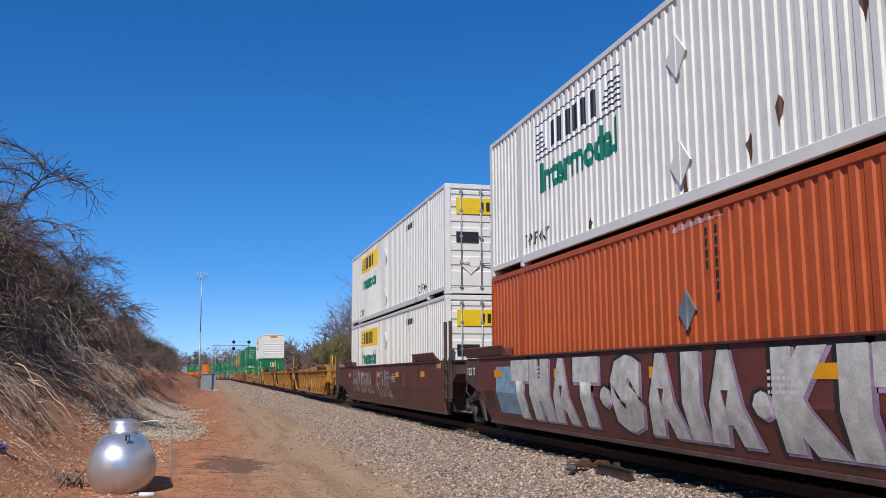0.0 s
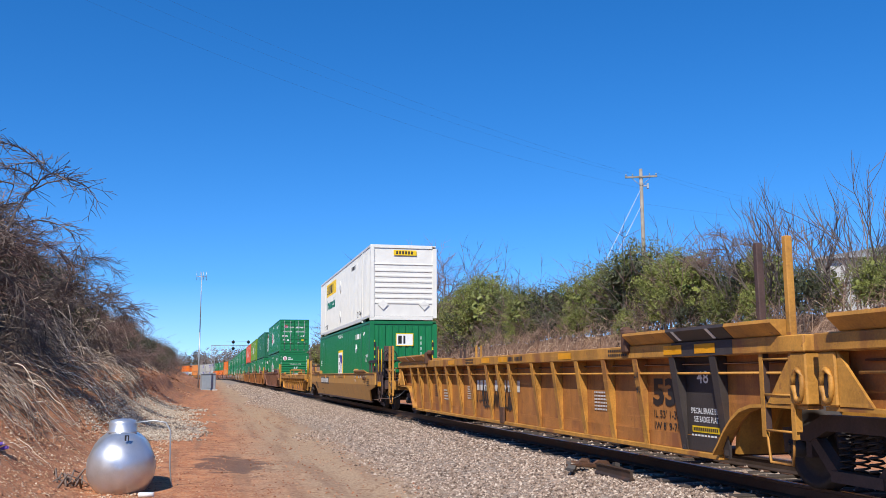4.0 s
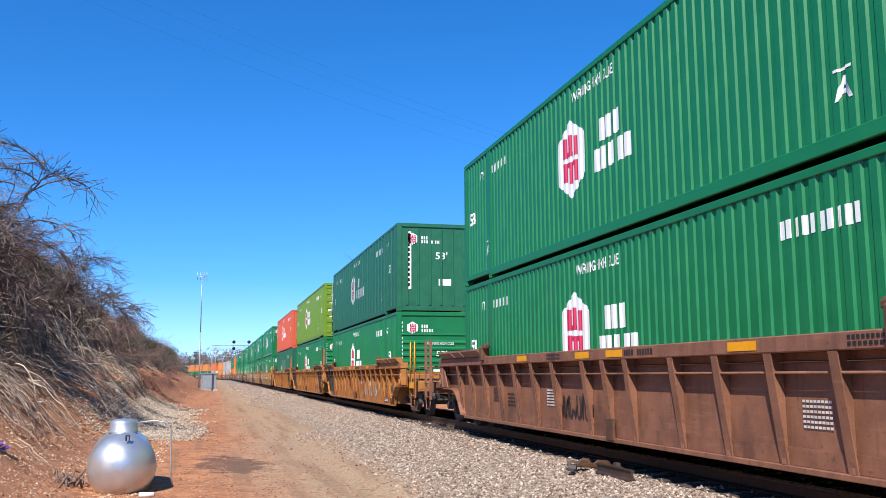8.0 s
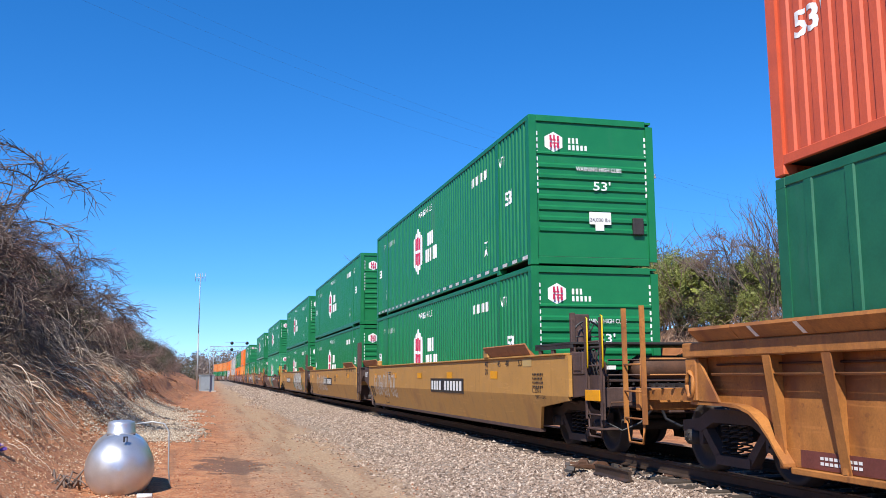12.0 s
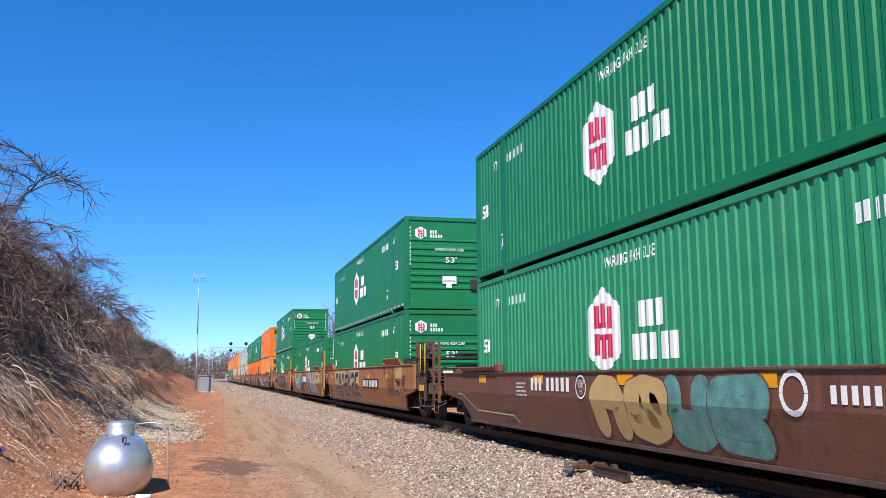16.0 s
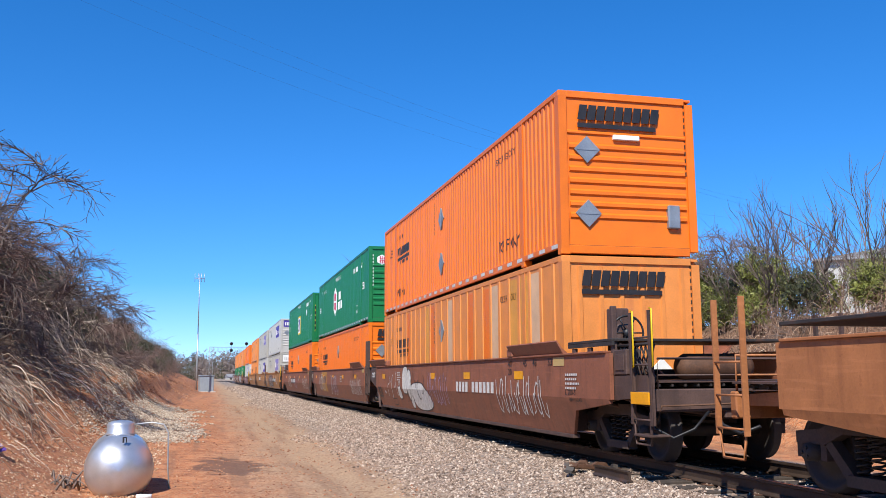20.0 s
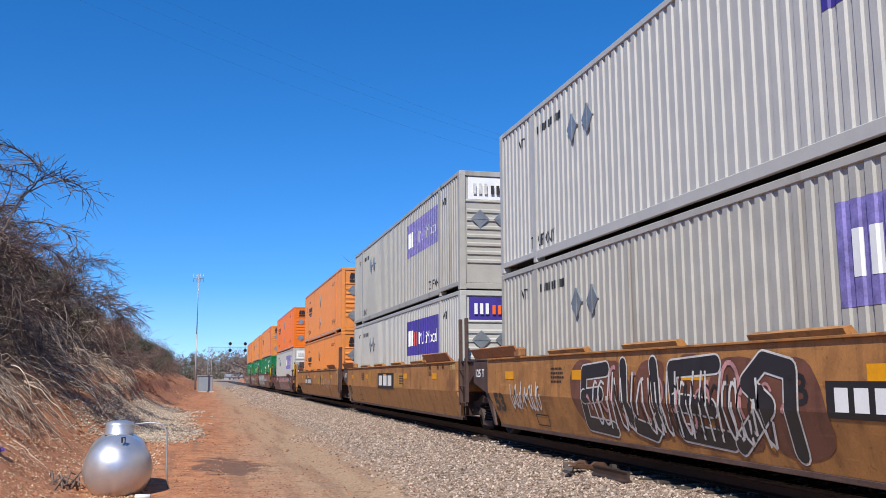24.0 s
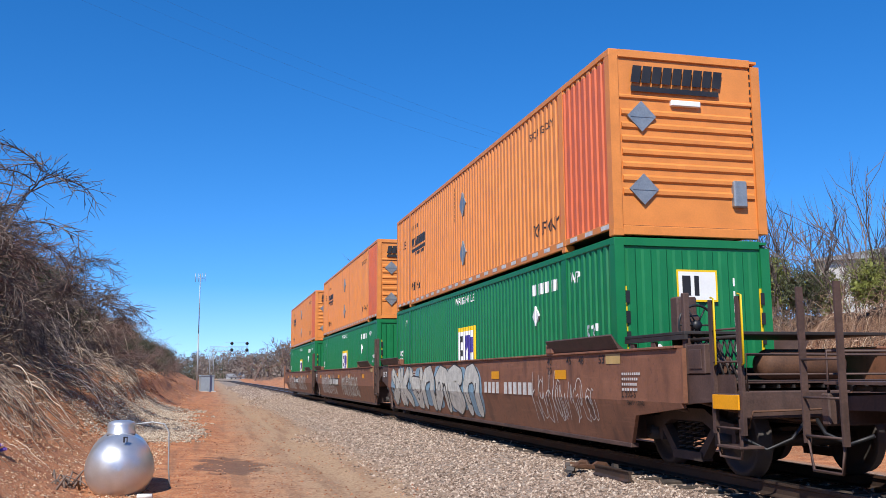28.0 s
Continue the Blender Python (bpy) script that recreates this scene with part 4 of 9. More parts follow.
        for y in (6.3, -4.75):
            put("lettering", ("tlo",), words("TOP LIFT ONLY", 1.15, 0.22, 0.002), y, 0.28, "black_mark")
        for y in (-6.4, 6.9):
            put("lettering", ("WTP",), words("WTP", 0.34, 0.19), y, 2.3, "black_mark")
        for y in (4.24, 3.62):
            placard(box, y, 2.04, corr, s=0.21)
        put("number_bar", ("fxn",), lambda: flat(bars(9, 1.2, 0.14)), 5.9, 2.36, "black_mark")
    elif brand == "em_patch":
        put("paint_patch", ("patch",), lambda: flat([rect(0, 0, 4.28, 1.3)]), 1.96, 0.85, "patch_grey", label="grey-green painted-over patch")
        put("number_bar", ("num10",), lambda: flat(bars(10, 1.5, 0.22)), -3.9, 2.22, "white_mark")
        put("lettering", ("53",), words("53'", 0.44, 0.30, 0.008), -7.0, 1.42, "white_mark")
        put("lettering", ("WTP",), words("WTP", 0.34, 0.19), -6.3, 2.40, "white_mark")
        placard(box, 2.2, 1.5, corr, s=0.2, material="white_mark")
    # the end that faces the camera
    E = "end"
    if brand.startswith("hub"):
        y0 = 2.38 if end != "door" else 2.30
        x0 = -0.78 if end != "door" else -0.72
        mark(box, "logo", ("hexe",), lambda: flat([hexagon(0.20)]), (x0, y0), E, "white_mark", False, "white hexagon emblem")
        mark(box, "logo_bar", ("hexeb",), lambda: flat([[(a * 0.32, b * 0.32) for a, b in p] for p in logo_bars()]), (x0, y0), "end2", "red_mark", False)
        mark(box, "name_bar", ("hube", brand), lambda: flat([[(a, b + 0.13) for a, b in p] for p in bars(3, 0.24, 0.11)] + bars(5, 0.42, 0.10) + ([[(a + 0.46, b) for a, b in p] for p in bars(3, 0.24, 0.1)] if brand == "hub_inc" else [])), (x0 + 0.3, y0 - 0.14), E, "white_mark", False)
        if brand == "hub_inc":
            mark(box, "lettering", ("53e",), words("53'", 0.40, 0.24), (0.0, 1.72), E, "white_mark", False)
            mark(box, "label_sheet", ("lab",), lambda: flat([rect(0, 0, 0.42, 0.22)]), (0.1, 0.85), E, "white_mark", False, "white load notice")
            mark(box, "number_bar", ("nbox",), lambda: flat([rect(0, 0, 0.18, 1.9)]), (-1.0, 0.72), E, "white_mark", False)
            end_number(box, 11, -0.955, 2.46, 0.165, "black_mark", 0)
        elif end == "door":
            mark(box, "lettering", ("wh1",), words("WARNING", 0.78, 0.125), (-1.0, 1.95), E, "white_mark", False)
            mark(box, "lettering", ("wh2",), words("HIGH CUBE", 0.80, 0.125), (-1.0, 1.78), E, "white_mark", False)
            mark(box, "lettering", ("53e2",), words("53'", 0.36, 0.2), (0.55, 1.35), E, "white_mark", False)
            mark(box, "number_bar", ("dn",), lambda: flat([[(a, b + 0.24) for a, b in p] for p in bars(4, 0.5, 0.16)] + bars(6, 0.7, 0.16)), (0.12, 2.1), E, "white_mark", False)
            mark(box, "number_bar", ("dn2",), lambda: flat([[(a, b - k * 0.08) for a, b in p] for k in range(3) for p in bars(8, 0.85, 0.05)]), (0.15, 1.85), E, "white_mark", False)
            mark(box, "label_sheet", ("dl1",), lambda: flat([rect(0, 0, 0.5, 0.16)]), (-1.08, 1.32), E, "white_mark", False, "white load notice")
            mark(box, "lettering", ("dl1t",), words("24,000 lbs", 0.42, 0.085, 0.001), (-1.06, 1.35), "end2", "black_mark", False)
            mark(box, "label_sheet", ("dl2",), lambda: flat([rect(0, 0, 0.22, 0.25)]), (0.62, 1.02), E, "yellow_mark", False, "yellow notice")
            mark(box, "label_sheet", ("dl3",), lambda: flat([rect(0, 0, 0.2, 0.14), rect(0.36, -0.05, 0.55, 0.15)]), (-1.0, 1.05), E, "white_mark", False)
            for k in range(6):
                mark(box, "reflective_strip", ("rf", k), lambda: flat([rect(0, 0, 0.13, 0.06)]), (-1.05 + k * 0.36, 0.22), E, "red_mark" if k % 2 else "white_mark", False)
        else:
            mark(box, "lettering", ("whe",), words("WARNING HIGH CUBE", 0.95, 0.085, 0.002), (-0.35, 1.83 if end == "louvre" else 1.7), "end2", "white_mark", False)
            mark(box, "lettering", ("53e3",), words("53'", 0.36, 0.18), (0.0, 1.46), "end2", "white_mark", False)
            mark(box, "label_sheet", ("le1",), lambda: flat([rect(0, 0, 0.45, 0.24), rect(0.12, -0.12, 0.3, 0)]), (-0.1, 0.80), "end2", "white_mark", False, "white load notice")
            mark(box, "lettering", ("le1t",), words("24,000 lbs", 0.42, 0.085, 0.001), (-0.09, 0.84), "end3", "black_mark", False)
            end_number(box, 10, -1.19, 2.5, 0.125, "white_mark", 0)
            end_number(box, 10, 1.11, 2.5, 0.125, "white_mark", 1)
            part("vent", cached(("vent",), lambda: G().box(0.8, 1.02, -HL - 0.05, -HL + 0.06, 0.62, 0.95, 0.015)), "steel", box, "small dark vent hatch")
    elif brand in ("emp", "em_patch"):
        if brand == "emp":
            mark(box, "logo", ("empe",), lambda: flat([rect(0, 0, 0.62, 0.42)]), (-0.28, 1.98), "end2", "white_mark", False, "white and yellow emblem")
            mark(box, "logo_bar", ("empe2",), lambda: flat([rect(-0.03, -0.03, 0.65, 0.0), rect(-0.03, 0.42, 0.65, 0.45), rect(-0.03, 0, 0, 0.42), rect(0.62, 0, 0.65, 0.42)]), (-0.28, 1.98), "end2", "yellow_mark", False)
            mark(box, "logo_bar", ("empe3",), lambda: flat([rect(0.06, 0.06, 0.2, 0.36), rect(0.26, 0.06, 0.34, 0.36)]), (-0.28, 1.98), "end3", "black_mark", False)
            for x in (-1.17, 1.08):
                mark(box, "caution_strip", ("caut",), lambda: flat([rect(0, 0, 0.11, 1.55)]), (x, 0.62), E, "yellow_mark", False, "yellow caution strip")
                mark(box, "caution_bar", ("caut2",), lambda: flat([rect(0.02, 0.1 + k * 0.3, 0.09, 0.28 + k * 0.3) for k in range(5)]), (x, 0.62), "end2", "black_mark", False)
        else:
            mark(box, "paint_patch", ("patche",), lambda: flat([rect(0, 0, 1.5, 0.75)]), (-0.75, 1.75), "end2", "patch_grey", False, "grey-green painted-over patch")
            mark(box, "lettering", ("53e",), words("53'", 0.40, 0.24), (0.0, 0.98), "end2", "white_mark", False)
        placard(box, -0.62, 1.05, False, E, 0.27, "white_mark")
        end_number(box, 9, 0.66, 2.2, 0.2, "white_mark", 0)
    elif brand in ("sch", "sch_flat", "sch_red"):
        mark(box, "name_bar", ("sche",), lambda: flat(bars(9, 1.55, 0.27, 0.13, 0.05) + [rect(0, -0.14, 1.5, -0.06)]), (-0.95, 2.38), "end2", "black_mark", False, "black lettering drawn as plain bars")
        if brand == "sch":
            placard(box, -0.78, 1.85, False, E, 0.24)
            placard(box, -0.78, 0.72, False, E, 0.24)
            part("vent", cached(("vent2",), lambda: G().box(0.72, 0.95, -HL - 0.05, -HL + 0.06, 0.5, 0.92, 0.02)), "placard", box, "small metal hatch")
            part("sensor", cached(("sensor",), lambda: G().box(-0.28, 0.22, -HL - 0.03, -HL + 0.04, 2.05, 2.14, 0.01)), "white_mark", box, "white tracking unit")
        else:
            placard(box, 0.5, 0.9, False, E, 0.26, "white_mark")
        end_number(box, 11, 1.12, 2.72, 0.125, "black_mark", 0)
    elif brand in ("jb", "jb_old"):
        if end == "door":
            mark(box, "logo", ("jbe",), lambda: flat([rect(0, 0, 2.0, 0.42)]), (-1.0, 2.1), "end3", "yellow_mark", False, "yellow name panel")
            mark(box, "name_bar", ("jbe2",), lambda: flat(bars(6, 1.0, 0.24)), (-0.35, 2.18), "end4", "black_mark", False)
            mark(box, "label_sheet", ("jbe3",), lambda: flat([rect(0, 0, 0.6, 0.28)]), (-1.0, 1.35), "end2", "black_mark", False)
            placard(box, -0.62, 0.75, False, E, 0.24, "white")
            placard(box, 0.62, 0.75, False, E, 0.24, "white")
        else:
            mark(box, "logo", ("jbe5",), lambda: flat([rect(0, 0, 0.9, 0.2)]), (-0.4, 2.5), "end2", "yellow_mark", False, "yellow name panel")
            mark(box, "name_bar", ("jbe6",), lambda: flat(bars(6, 0.7, 0.12)), (-0.3, 2.54), "end3", "black_mark", False)
            placard(box, -0.8, 0.6, False, E, 0.2, "white")
            placard(box, 0.8, 0.6, False, E, 0.2, "white")
    elif brand.startswith("fedex"):
        fade = brand != "fedex"
        mark(box, "logo", ("fxe",), lambda: flat([rect(0, 0, 2.15, 0.55)]), (-1.07, 2.2), E, "white_mark" if fade else "purple_mark", False, "name panel")
        mark(box, "name_bar", ("fxe2",), lambda: flat(bars(3, 0.42, 0.26)), (-0.95, 2.33), "end2", "spray_white" if fade else "white_mark", False)
        mark(box, "name_bar", ("fxe3",), lambda: flat(bars(2, 0.28, 0.22)), (-0.5, 2.33), "end2", "steel" if fade else "orange_mark", False)
        mark(box, "lettering", ("fxe4",), words("MultiModal", 1.02, 0.17, 0.001), (-0.1, 2.35), "end2", "black_mark" if fade else "white_mark", False)
        placard(box, -0.78, 1.72, False, E, 0.23)
        placard(box, -0.2, 1.72, False, E, 0.23)
        part("vent", cached(("vent2",), lambda: G().box(0.72, 0.95, -HL - 0.05, -HL + 0.06, 0.5, 0.92, 0.02)), "placard", box, "small metal hatch")
        end_number(box, 11, 1.13, 2.72, 0.16, "black_mark", 0)


# ---- well cars ----
def face_x(z, ribbed):
    """Where the outer skin of a car's side stands at that height."""
    if ribbed:
        return -1.327
    return -1.50 if z > 0.85 else -1.50 + (0.85 - z) * 0.30


def paint_on(me, place, ribbed, lift=0.006):
    """Lays flat shapes on the side of a car, bent at its fold."""
    bm = bmesh.new()
    bm.from_mesh(me)
    y0, z0 = place
    if not ribbed:
        bmesh.ops.bisect_plane(bm, geom=bm.verts[:] + bm.edges[:] + bm.faces[:], plane_co=(0, 0.85 - z0, 0), plane_no=(0, 1, 0))
    for v in bm.verts:
        a, b = v.co.x, v.co.y
        v.co = (face_x(z0 + b, ribbed) - lift - v.co.z, y0 - a, z0 + b)
    out = bpy.data.meshes.new("paint")
    bm.to_mesh(out)
    bm.free()
    return out


def truck_parts(car, y):
    """A two-axle truck under a car: side frames, bolster, springs, wheelsets that turn."""
    tr = part("truck", cached(("bolster",), lambda: G().box(-0.95, 0.95, -0.22, 0.22, 0.42, 0.66, 0.03).box(-0.3, 0.3, -0.9, 0.9, 0.5, 0.58, 0.02)), "steel", car, "dark cast steel two-axle truck", at=pose(0, y, 0))

    def frame_side():
        g = G()
        top = [(-1.12, 0.50), (-1.12, 0.62), (-0.72, 0.66), (-0.45, 0.78), (0.45, 0.78), (0.72, 0.66), (1.12, 0.62), (1.12, 0.50), (0.68, 0.50), (0.40, 0.62), (-0.40, 0.62), (-0.68, 0.50)]
        g.prism(top, "x", -1.06, -0.92)
        g.prism([(-0.70, 0.52), (-0.62, 0.58), (-0.28, 0.24), (-0.34, 0.14)], "x", -1.05, -0.93)
        g.prism([(0.70, 0.52), (0.62, 0.58), (0.28, 0.24), (0.34, 0.14)], "x", -1.05, -0.93)
        g.prism([(-0.36, 0.13), (-0.36, 0.24), (0.36, 0.24), (0.36, 0.13)], "x", -1.07, -0.91)
        for s in (-1, 1):
            g.prism([(s * 1.12, 0.52), (s * 1.12, 0.36), (s * 1.03, 0.36), (s * 1.03, 0.52)], "x", -1.05, -0.93)
            g.prism([(s * 0.66, 0.52), (s * 0.66, 0.34), (s * 0.75, 0.34), (s * 0.75, 0.52)], "x", -1.05, -0.93)
        return g

    def spring():
        g = G()
        for y0 in (-0.2, 0.0, 0.2):
            g.tube([(-0.99 + 0.07 * math.cos(a * 1.05), y0 + 0.07 * math.sin(a * 1.05), 0.25 + a * 0.0105) for a in range(37)], 0.012, 4)
        return g

    def wheels():
        g = G()
        for s in (-1, 1):
            prof = [(0.06, -0.09), (0.17, -0.09), (0.2, -0.02), (0.33, -0.02), (0.36, -0.07), (0.42, -0.07), (0.425, 0.045), (0.455, 0.06), (0.455, 0.085), (0.36, 0.085), (0.33, 0.03), (0.2, 0.03), (0.06, 0.06)]
            g.lathe([(r, -s * h + s * 0.79) for r, h in prof], 28, "x")
        g.lathe([(0.075, -1.1), (0.085, -0.9), (0.085, 0.9), (0.075, 1.1)], 12, "x")
        for s in (-1, 1):
            g.lathe([(0.0, s * 1.13), (0.09, s * 1.12), (0.10, s * 1.0)], 12, "x")
            for k in range(3):
                a = k * 2.094
                g.box(s * 1.12, s * 1.14, 0.05 * math.cos(a) - 0.012, 0.05 * math.cos(a) + 0.012, 0.05 * math.sin(a) - 0.012, 0.05 * math.sin(a) + 0.012)
        return g
    for flip in (0, 180):
        part("side_frame", cached(("side_frame",), frame_side), "truck_cast", tr, "brown cast side frame", at=pose(0, 0, 0, 0, 0, flip))
        part("coil_spring", cached(("coil_spring",), spring), "steel", tr, "dark coil springs", at=pose(0, 0, 0, 0, 0, flip))["kind"] = "stuff"
    for s in (-1, 1):
        w = part("wheelset", cached(("wheelset",), wheels), "wheel", tr, "steel wheelset with bright worn treads")
        w.matrix_parent_inverse = pose(0, s * 0.889, 0.42)
        WHEELS.append(w)
    return tr


WHEELS = []


def ladder(car, name, q, paint, y0, y1, zt, side=-1, rungs=5, label=""):
    """Two upright stiles with rungs and a stirrup below."""
    x = 1.46 * side
    foot = part(name, cached(("stirrup", y0, y1, side), lambda: G().tube([(x, y0 + 0.02, 0.6), (x, y0 + 0.07, 0.30), (x, y1 - 0.07, 0.30), (x, y1 - 0.02, 0.6)], 0.018, 5)), paint, car, label, at=q)
    for y in (y0, y1):
        part("stile", cached(("stile", y, zt, side), lambda: G().prism([(x - 0.035, y - 0.05), (x - 0.025, y - 0.05), (x - 0.025, y - 0.012), (x + 0.035, y - 0.012), (x + 0.035, y + 0.012), (x - 0.035, y + 0.012)], "z", 0.55, zt)), paint, foot)
    for k in range(rungs):
        z = 0.62 + k * 0.36
        if z < zt - 0.1:
            part("rung", cached(("rung", y0, y1, z, side), lambda: G().tube([(x + 0.02 * side, y0, z), (x + 0.02 * side, y1, z)], 0.013, 5)), paint, foot)


def grab(x, y, z0, z1, out=0.11):
    return G().tube([(x, y, z0), (x - out * 0.3, y - out, z0 + 0.02), (x - out * 0.3, y - out, z1 - 0.02), (x, y, z1)], 0.013, 5)


def hand_wheel(car, q):
    """A spoked brake wheel: rim, hub and six spokes."""
    rim = part("brake_wheel", cached(("bwheel",), lambda: G().lathe([(0.265 + 0.018 * math.cos(k * 1.0472), 0.018 * math.sin(k * 1.0472)) for k in range(7)], 24, "y")), "lens_dark", car, "black spoked hand brake wheel", at=q)
    part("hub", cached(("bhub",), lambda: G().lathe([(0.0, -0.03), (0.06, -0.03), (0.07, 0.04), (0.0, 0.05)], 12, "y")), "lens_dark", rim)
    spoke = cached(("bspoke",), lambda: G().tube([(0.05, 0, 0), (0.26, 0, 0)], 0.012, 4))
    for k in range(6):
        part("spoke", spoke, "lens_dark", rim, at=pose(0, 0, 0, 0, 60 * k, 0))


def end_gear(car, s, coupled, paint, brake, zt, back=0.0):
    """What stands at one end of a unit. s: -1 at the end nearer the camera, +1 at the other."""
    skin = paint
    q = pose(0, 0, 0) if s < 0 else pose(0, 0, 0, 0, 0, 180)
    e = -HL
    reach = 3.25 if coupled else 1.55

    def bulk():
        g = G()
        g.prism([(e - 0.12, 0.30), (e - 0.30, 1.30), (e - 0.22, 1.30), (e - 0.04, 0.30)], "x", -1.28, 1.28)
        for x in (-0.9, -0.3, 0.3, 0.9):
            g.prism([(e - 0.2, 0.5), (e - 0.62, 1.10), (e - 0.30, 1.28)], "x", x - 0.02, x + 0.02)
        return g
    if coupled and zt < 2.1 and (s < 0 or paint == "maroon_car"):
        paint = "end_brown"
    part("bulkhead", cached(("bulk",), bulk), "end_brown" if zt < 2.1 else skin, car, at=q)

    part("centre_sill", cached(("centre_sill", coupled), lambda: G().box(-0.32, 0.32, e - reach, e - 0.1, 0.62, 0.98, 0.02)), paint, car, at=q)
    part("cross_beam", cached(("cross_beam",), lambda: G().box(-1.32, 1.32, e - 0.75, e - 0.45, 0.86, 1.22, 0.02)), paint, car, at=q)
    if coupled:
        part("end_sill", cached(("end_sill_car",), lambda: G().box(-1.38, 1.38, e - reach - 0.02, e - reach + 0.10, 0.72, 1.02, 0.015)), paint, car, at=q)
        for x in (-1.2, 1.2):
            part("side_beam", cached(("side_beam", x), lambda: G().prism([(e - 0.6, 0.9), (e - reach, 0.86), (e - reach, 0.98), (e - 0.6, 1.12)], "x", x - 0.05, x + 0.05)), paint, car, at=q)
    if coupled:
        def deck():
            g = G()
            for k in range(9):
                y = e - 0.85 - k * 0.26
                g.box(-1.3, 1.3, y - 0.02, y + 0.02, 1.04, 1.08)
            for k in range(14):
                x = -1.25 + k * 0.192
                g.box(x - 0.012, x + 0.012, e - reach + 0.05, e - 0.8, 1.05, 1.085)
            return g
        tagged(part("walkway", cached(("deck",), deck), "steel", car, "open grating walkway", at=q), kind="stuff")
        y0 = e - 2.84
        ladder(car, "ladder", q, paint, y0 - 0.55, y0, zt, -1, label="side ladder with stirrup")
        ladder(car, "ladder", q, paint, y0 - 0.55, y0, zt, 1, 3, label="side ladder with stirrup")
        for yy in (y0, y0 - 0.55):
            part("grab_iron", cached(("grab", yy, zt), lambda: grab(-1.46, yy, zt - 0.75, zt + 0.03)), "yellow_mark", car, "yellow grab iron", at=q)
        part("handrail", cached(("handrail",), lambda: G().tube([(-1.3, e - reach, 1.0), (-1.3, e - reach, 1.42), (1.3, e - reach, 1.42), (1.3, e - reach, 1.0)], 0.016, 5).tube([(-1.3, e - reach, 1.2), (1.3, e - reach, 1.2)], 0.012, 5)), paint, car, at=q)

        def knuckle():
            g = G()
            g.box(-0.12, 0.12, e - reach - 0.38, e - reach, 0.72, 0.95, 0.03)
            g.prism([(-0.2, e - reach - 0.66), (-0.2, e - reach - 0.4), (-0.1, e - reach - 0.34), (0.14, e - reach - 0.34), (0.2, e - reach - 0.45), (0.08, e - reach - 0.48), (-0.02, e - reach - 0.5), (-0.06, e - reach - 0.66)], "z", 0.68, 1.0)
            return g
        if zt < 2.1:
            part("end_platform", cached(("end_platform", zt), lambda: G().box(-1.45, 1.45, e - 2.2, e - 0.55, zt - 0.36, zt - 0.32, 0.006).box(-1.45, -1.41, e - 2.2, e - 0.55, zt - 0.42, zt - 0.362)), "steel", car, "dark steel end platform", at=q)
            for yy in (e - 0.75, e - 1.35):
                part("platform_bracket", cached(("platbr", yy, zt), lambda: G().box(-1.44, -1.39, yy - 0.06, yy + 0.06, 1.3, zt - 0.425, 0.006)), paint, car, at=q)

        if zt < 2.1:
            part("end_skirt", cached(("end_skirt",), lambda: G().prism([(e - 2.0, 0.84), (e - 2.0, 1.20), (e - 3.2, 1.20), (e - 3.2, 0.98), (e - 2.9, 0.90)], "x", -1.425, -1.40)), "end_brown", car, "dark brown side plate of the end platform", at=q)
            part("deck_plate", cached(("deck_plate",), lambda: G().box(-1.39, 1.39, e - 3.2, e - 0.35, 1.10, 1.13, 0.004)), "end_brown", car, "dark steel deck plate", at=q)
            part("brake_cylinder", cached(("bcyl",), lambda: G().lathe([(0, -0.36), (0.13, -0.35), (0.15, -0.28), (0.15, 0.2), (0.09, 0.3), (0.03, 0.32), (0.03, 0.7), (0, 0.7)], 14, "y", (-0.75, e - 2.4, 0.86))), "steel", car, "dark brake cylinder", at=q)
            part("brake_pipe", cached(("bpipe",), lambda: G().tube([(-1.36, e - 0.5, 0.84), (-1.37, e - 1.6, 0.80), (-1.30, e - 2.2, 0.88), (-1.30, e - 2.9, 0.80), (-0.7, e - 3.2, 0.70), (-0.45, e - 3.25, 0.68)], 0.022, 6)), "rusty", car, "bent rusty brake pipe", at=q)
            for k, (xa, ya, za, xb, yb, zb) in enumerate(((-1.38, e - 2.6, 0.98, -0.35, e - 3.2, 0.92), (-1.38, e - 0.6, 0.92, -0.9, e - 1.9, 0.66), (-1.30, e - 2.1, 1.66, -1.30, e - 3.2, 1.16))):
                part("diagonal_brace", cached(("dbrace", k), lambda: G().tube([(xa, ya, za), (xb, yb, zb)], 0.03, 5)), "end_brown", car, at=q)
            part("hose_loop", cached(("hose_loop",), lambda: G().tube([(-1.2, e - 2.9, 0.84), (-1.26, e - 3.05, 0.5), (-1.1, e - 3.25, 0.38), (-0.85, e - 3.35, 0.5), (-0.6, e - 3.3, 0.72)], 0.02, 6)), "lens_dark", car, "hanging black hose", at=q)
            part("end_box", cached(("end_box_side",), lambda: G().box(-1.44, -1.20, e - 2.62, e - 2.22, 1.21, 1.56, 0.012).box(-1.452, -1.441, e - 2.56, e - 2.28, 1.27, 1.50, 0.004)), "end_brown", car, "dark brown box at the end of the side", at=q)
            part("step_board", cached(("step_board",), lambda: G().box(-1.5, -1.2, e - 3.36, e - 2.9, 0.40, 0.43, 0.006).box(-1.47, -1.44, e - 3.34, e - 3.31, 0.432, 0.72)), "end_brown", car, at=q)
            part("post", cached(("end_post",), lambda: G().box(-1.42, -1.34, e - 2.16, e - 2.08, 1.2, 2.2, 0.01)), "end_brown", car, "upright steel post", at=q)
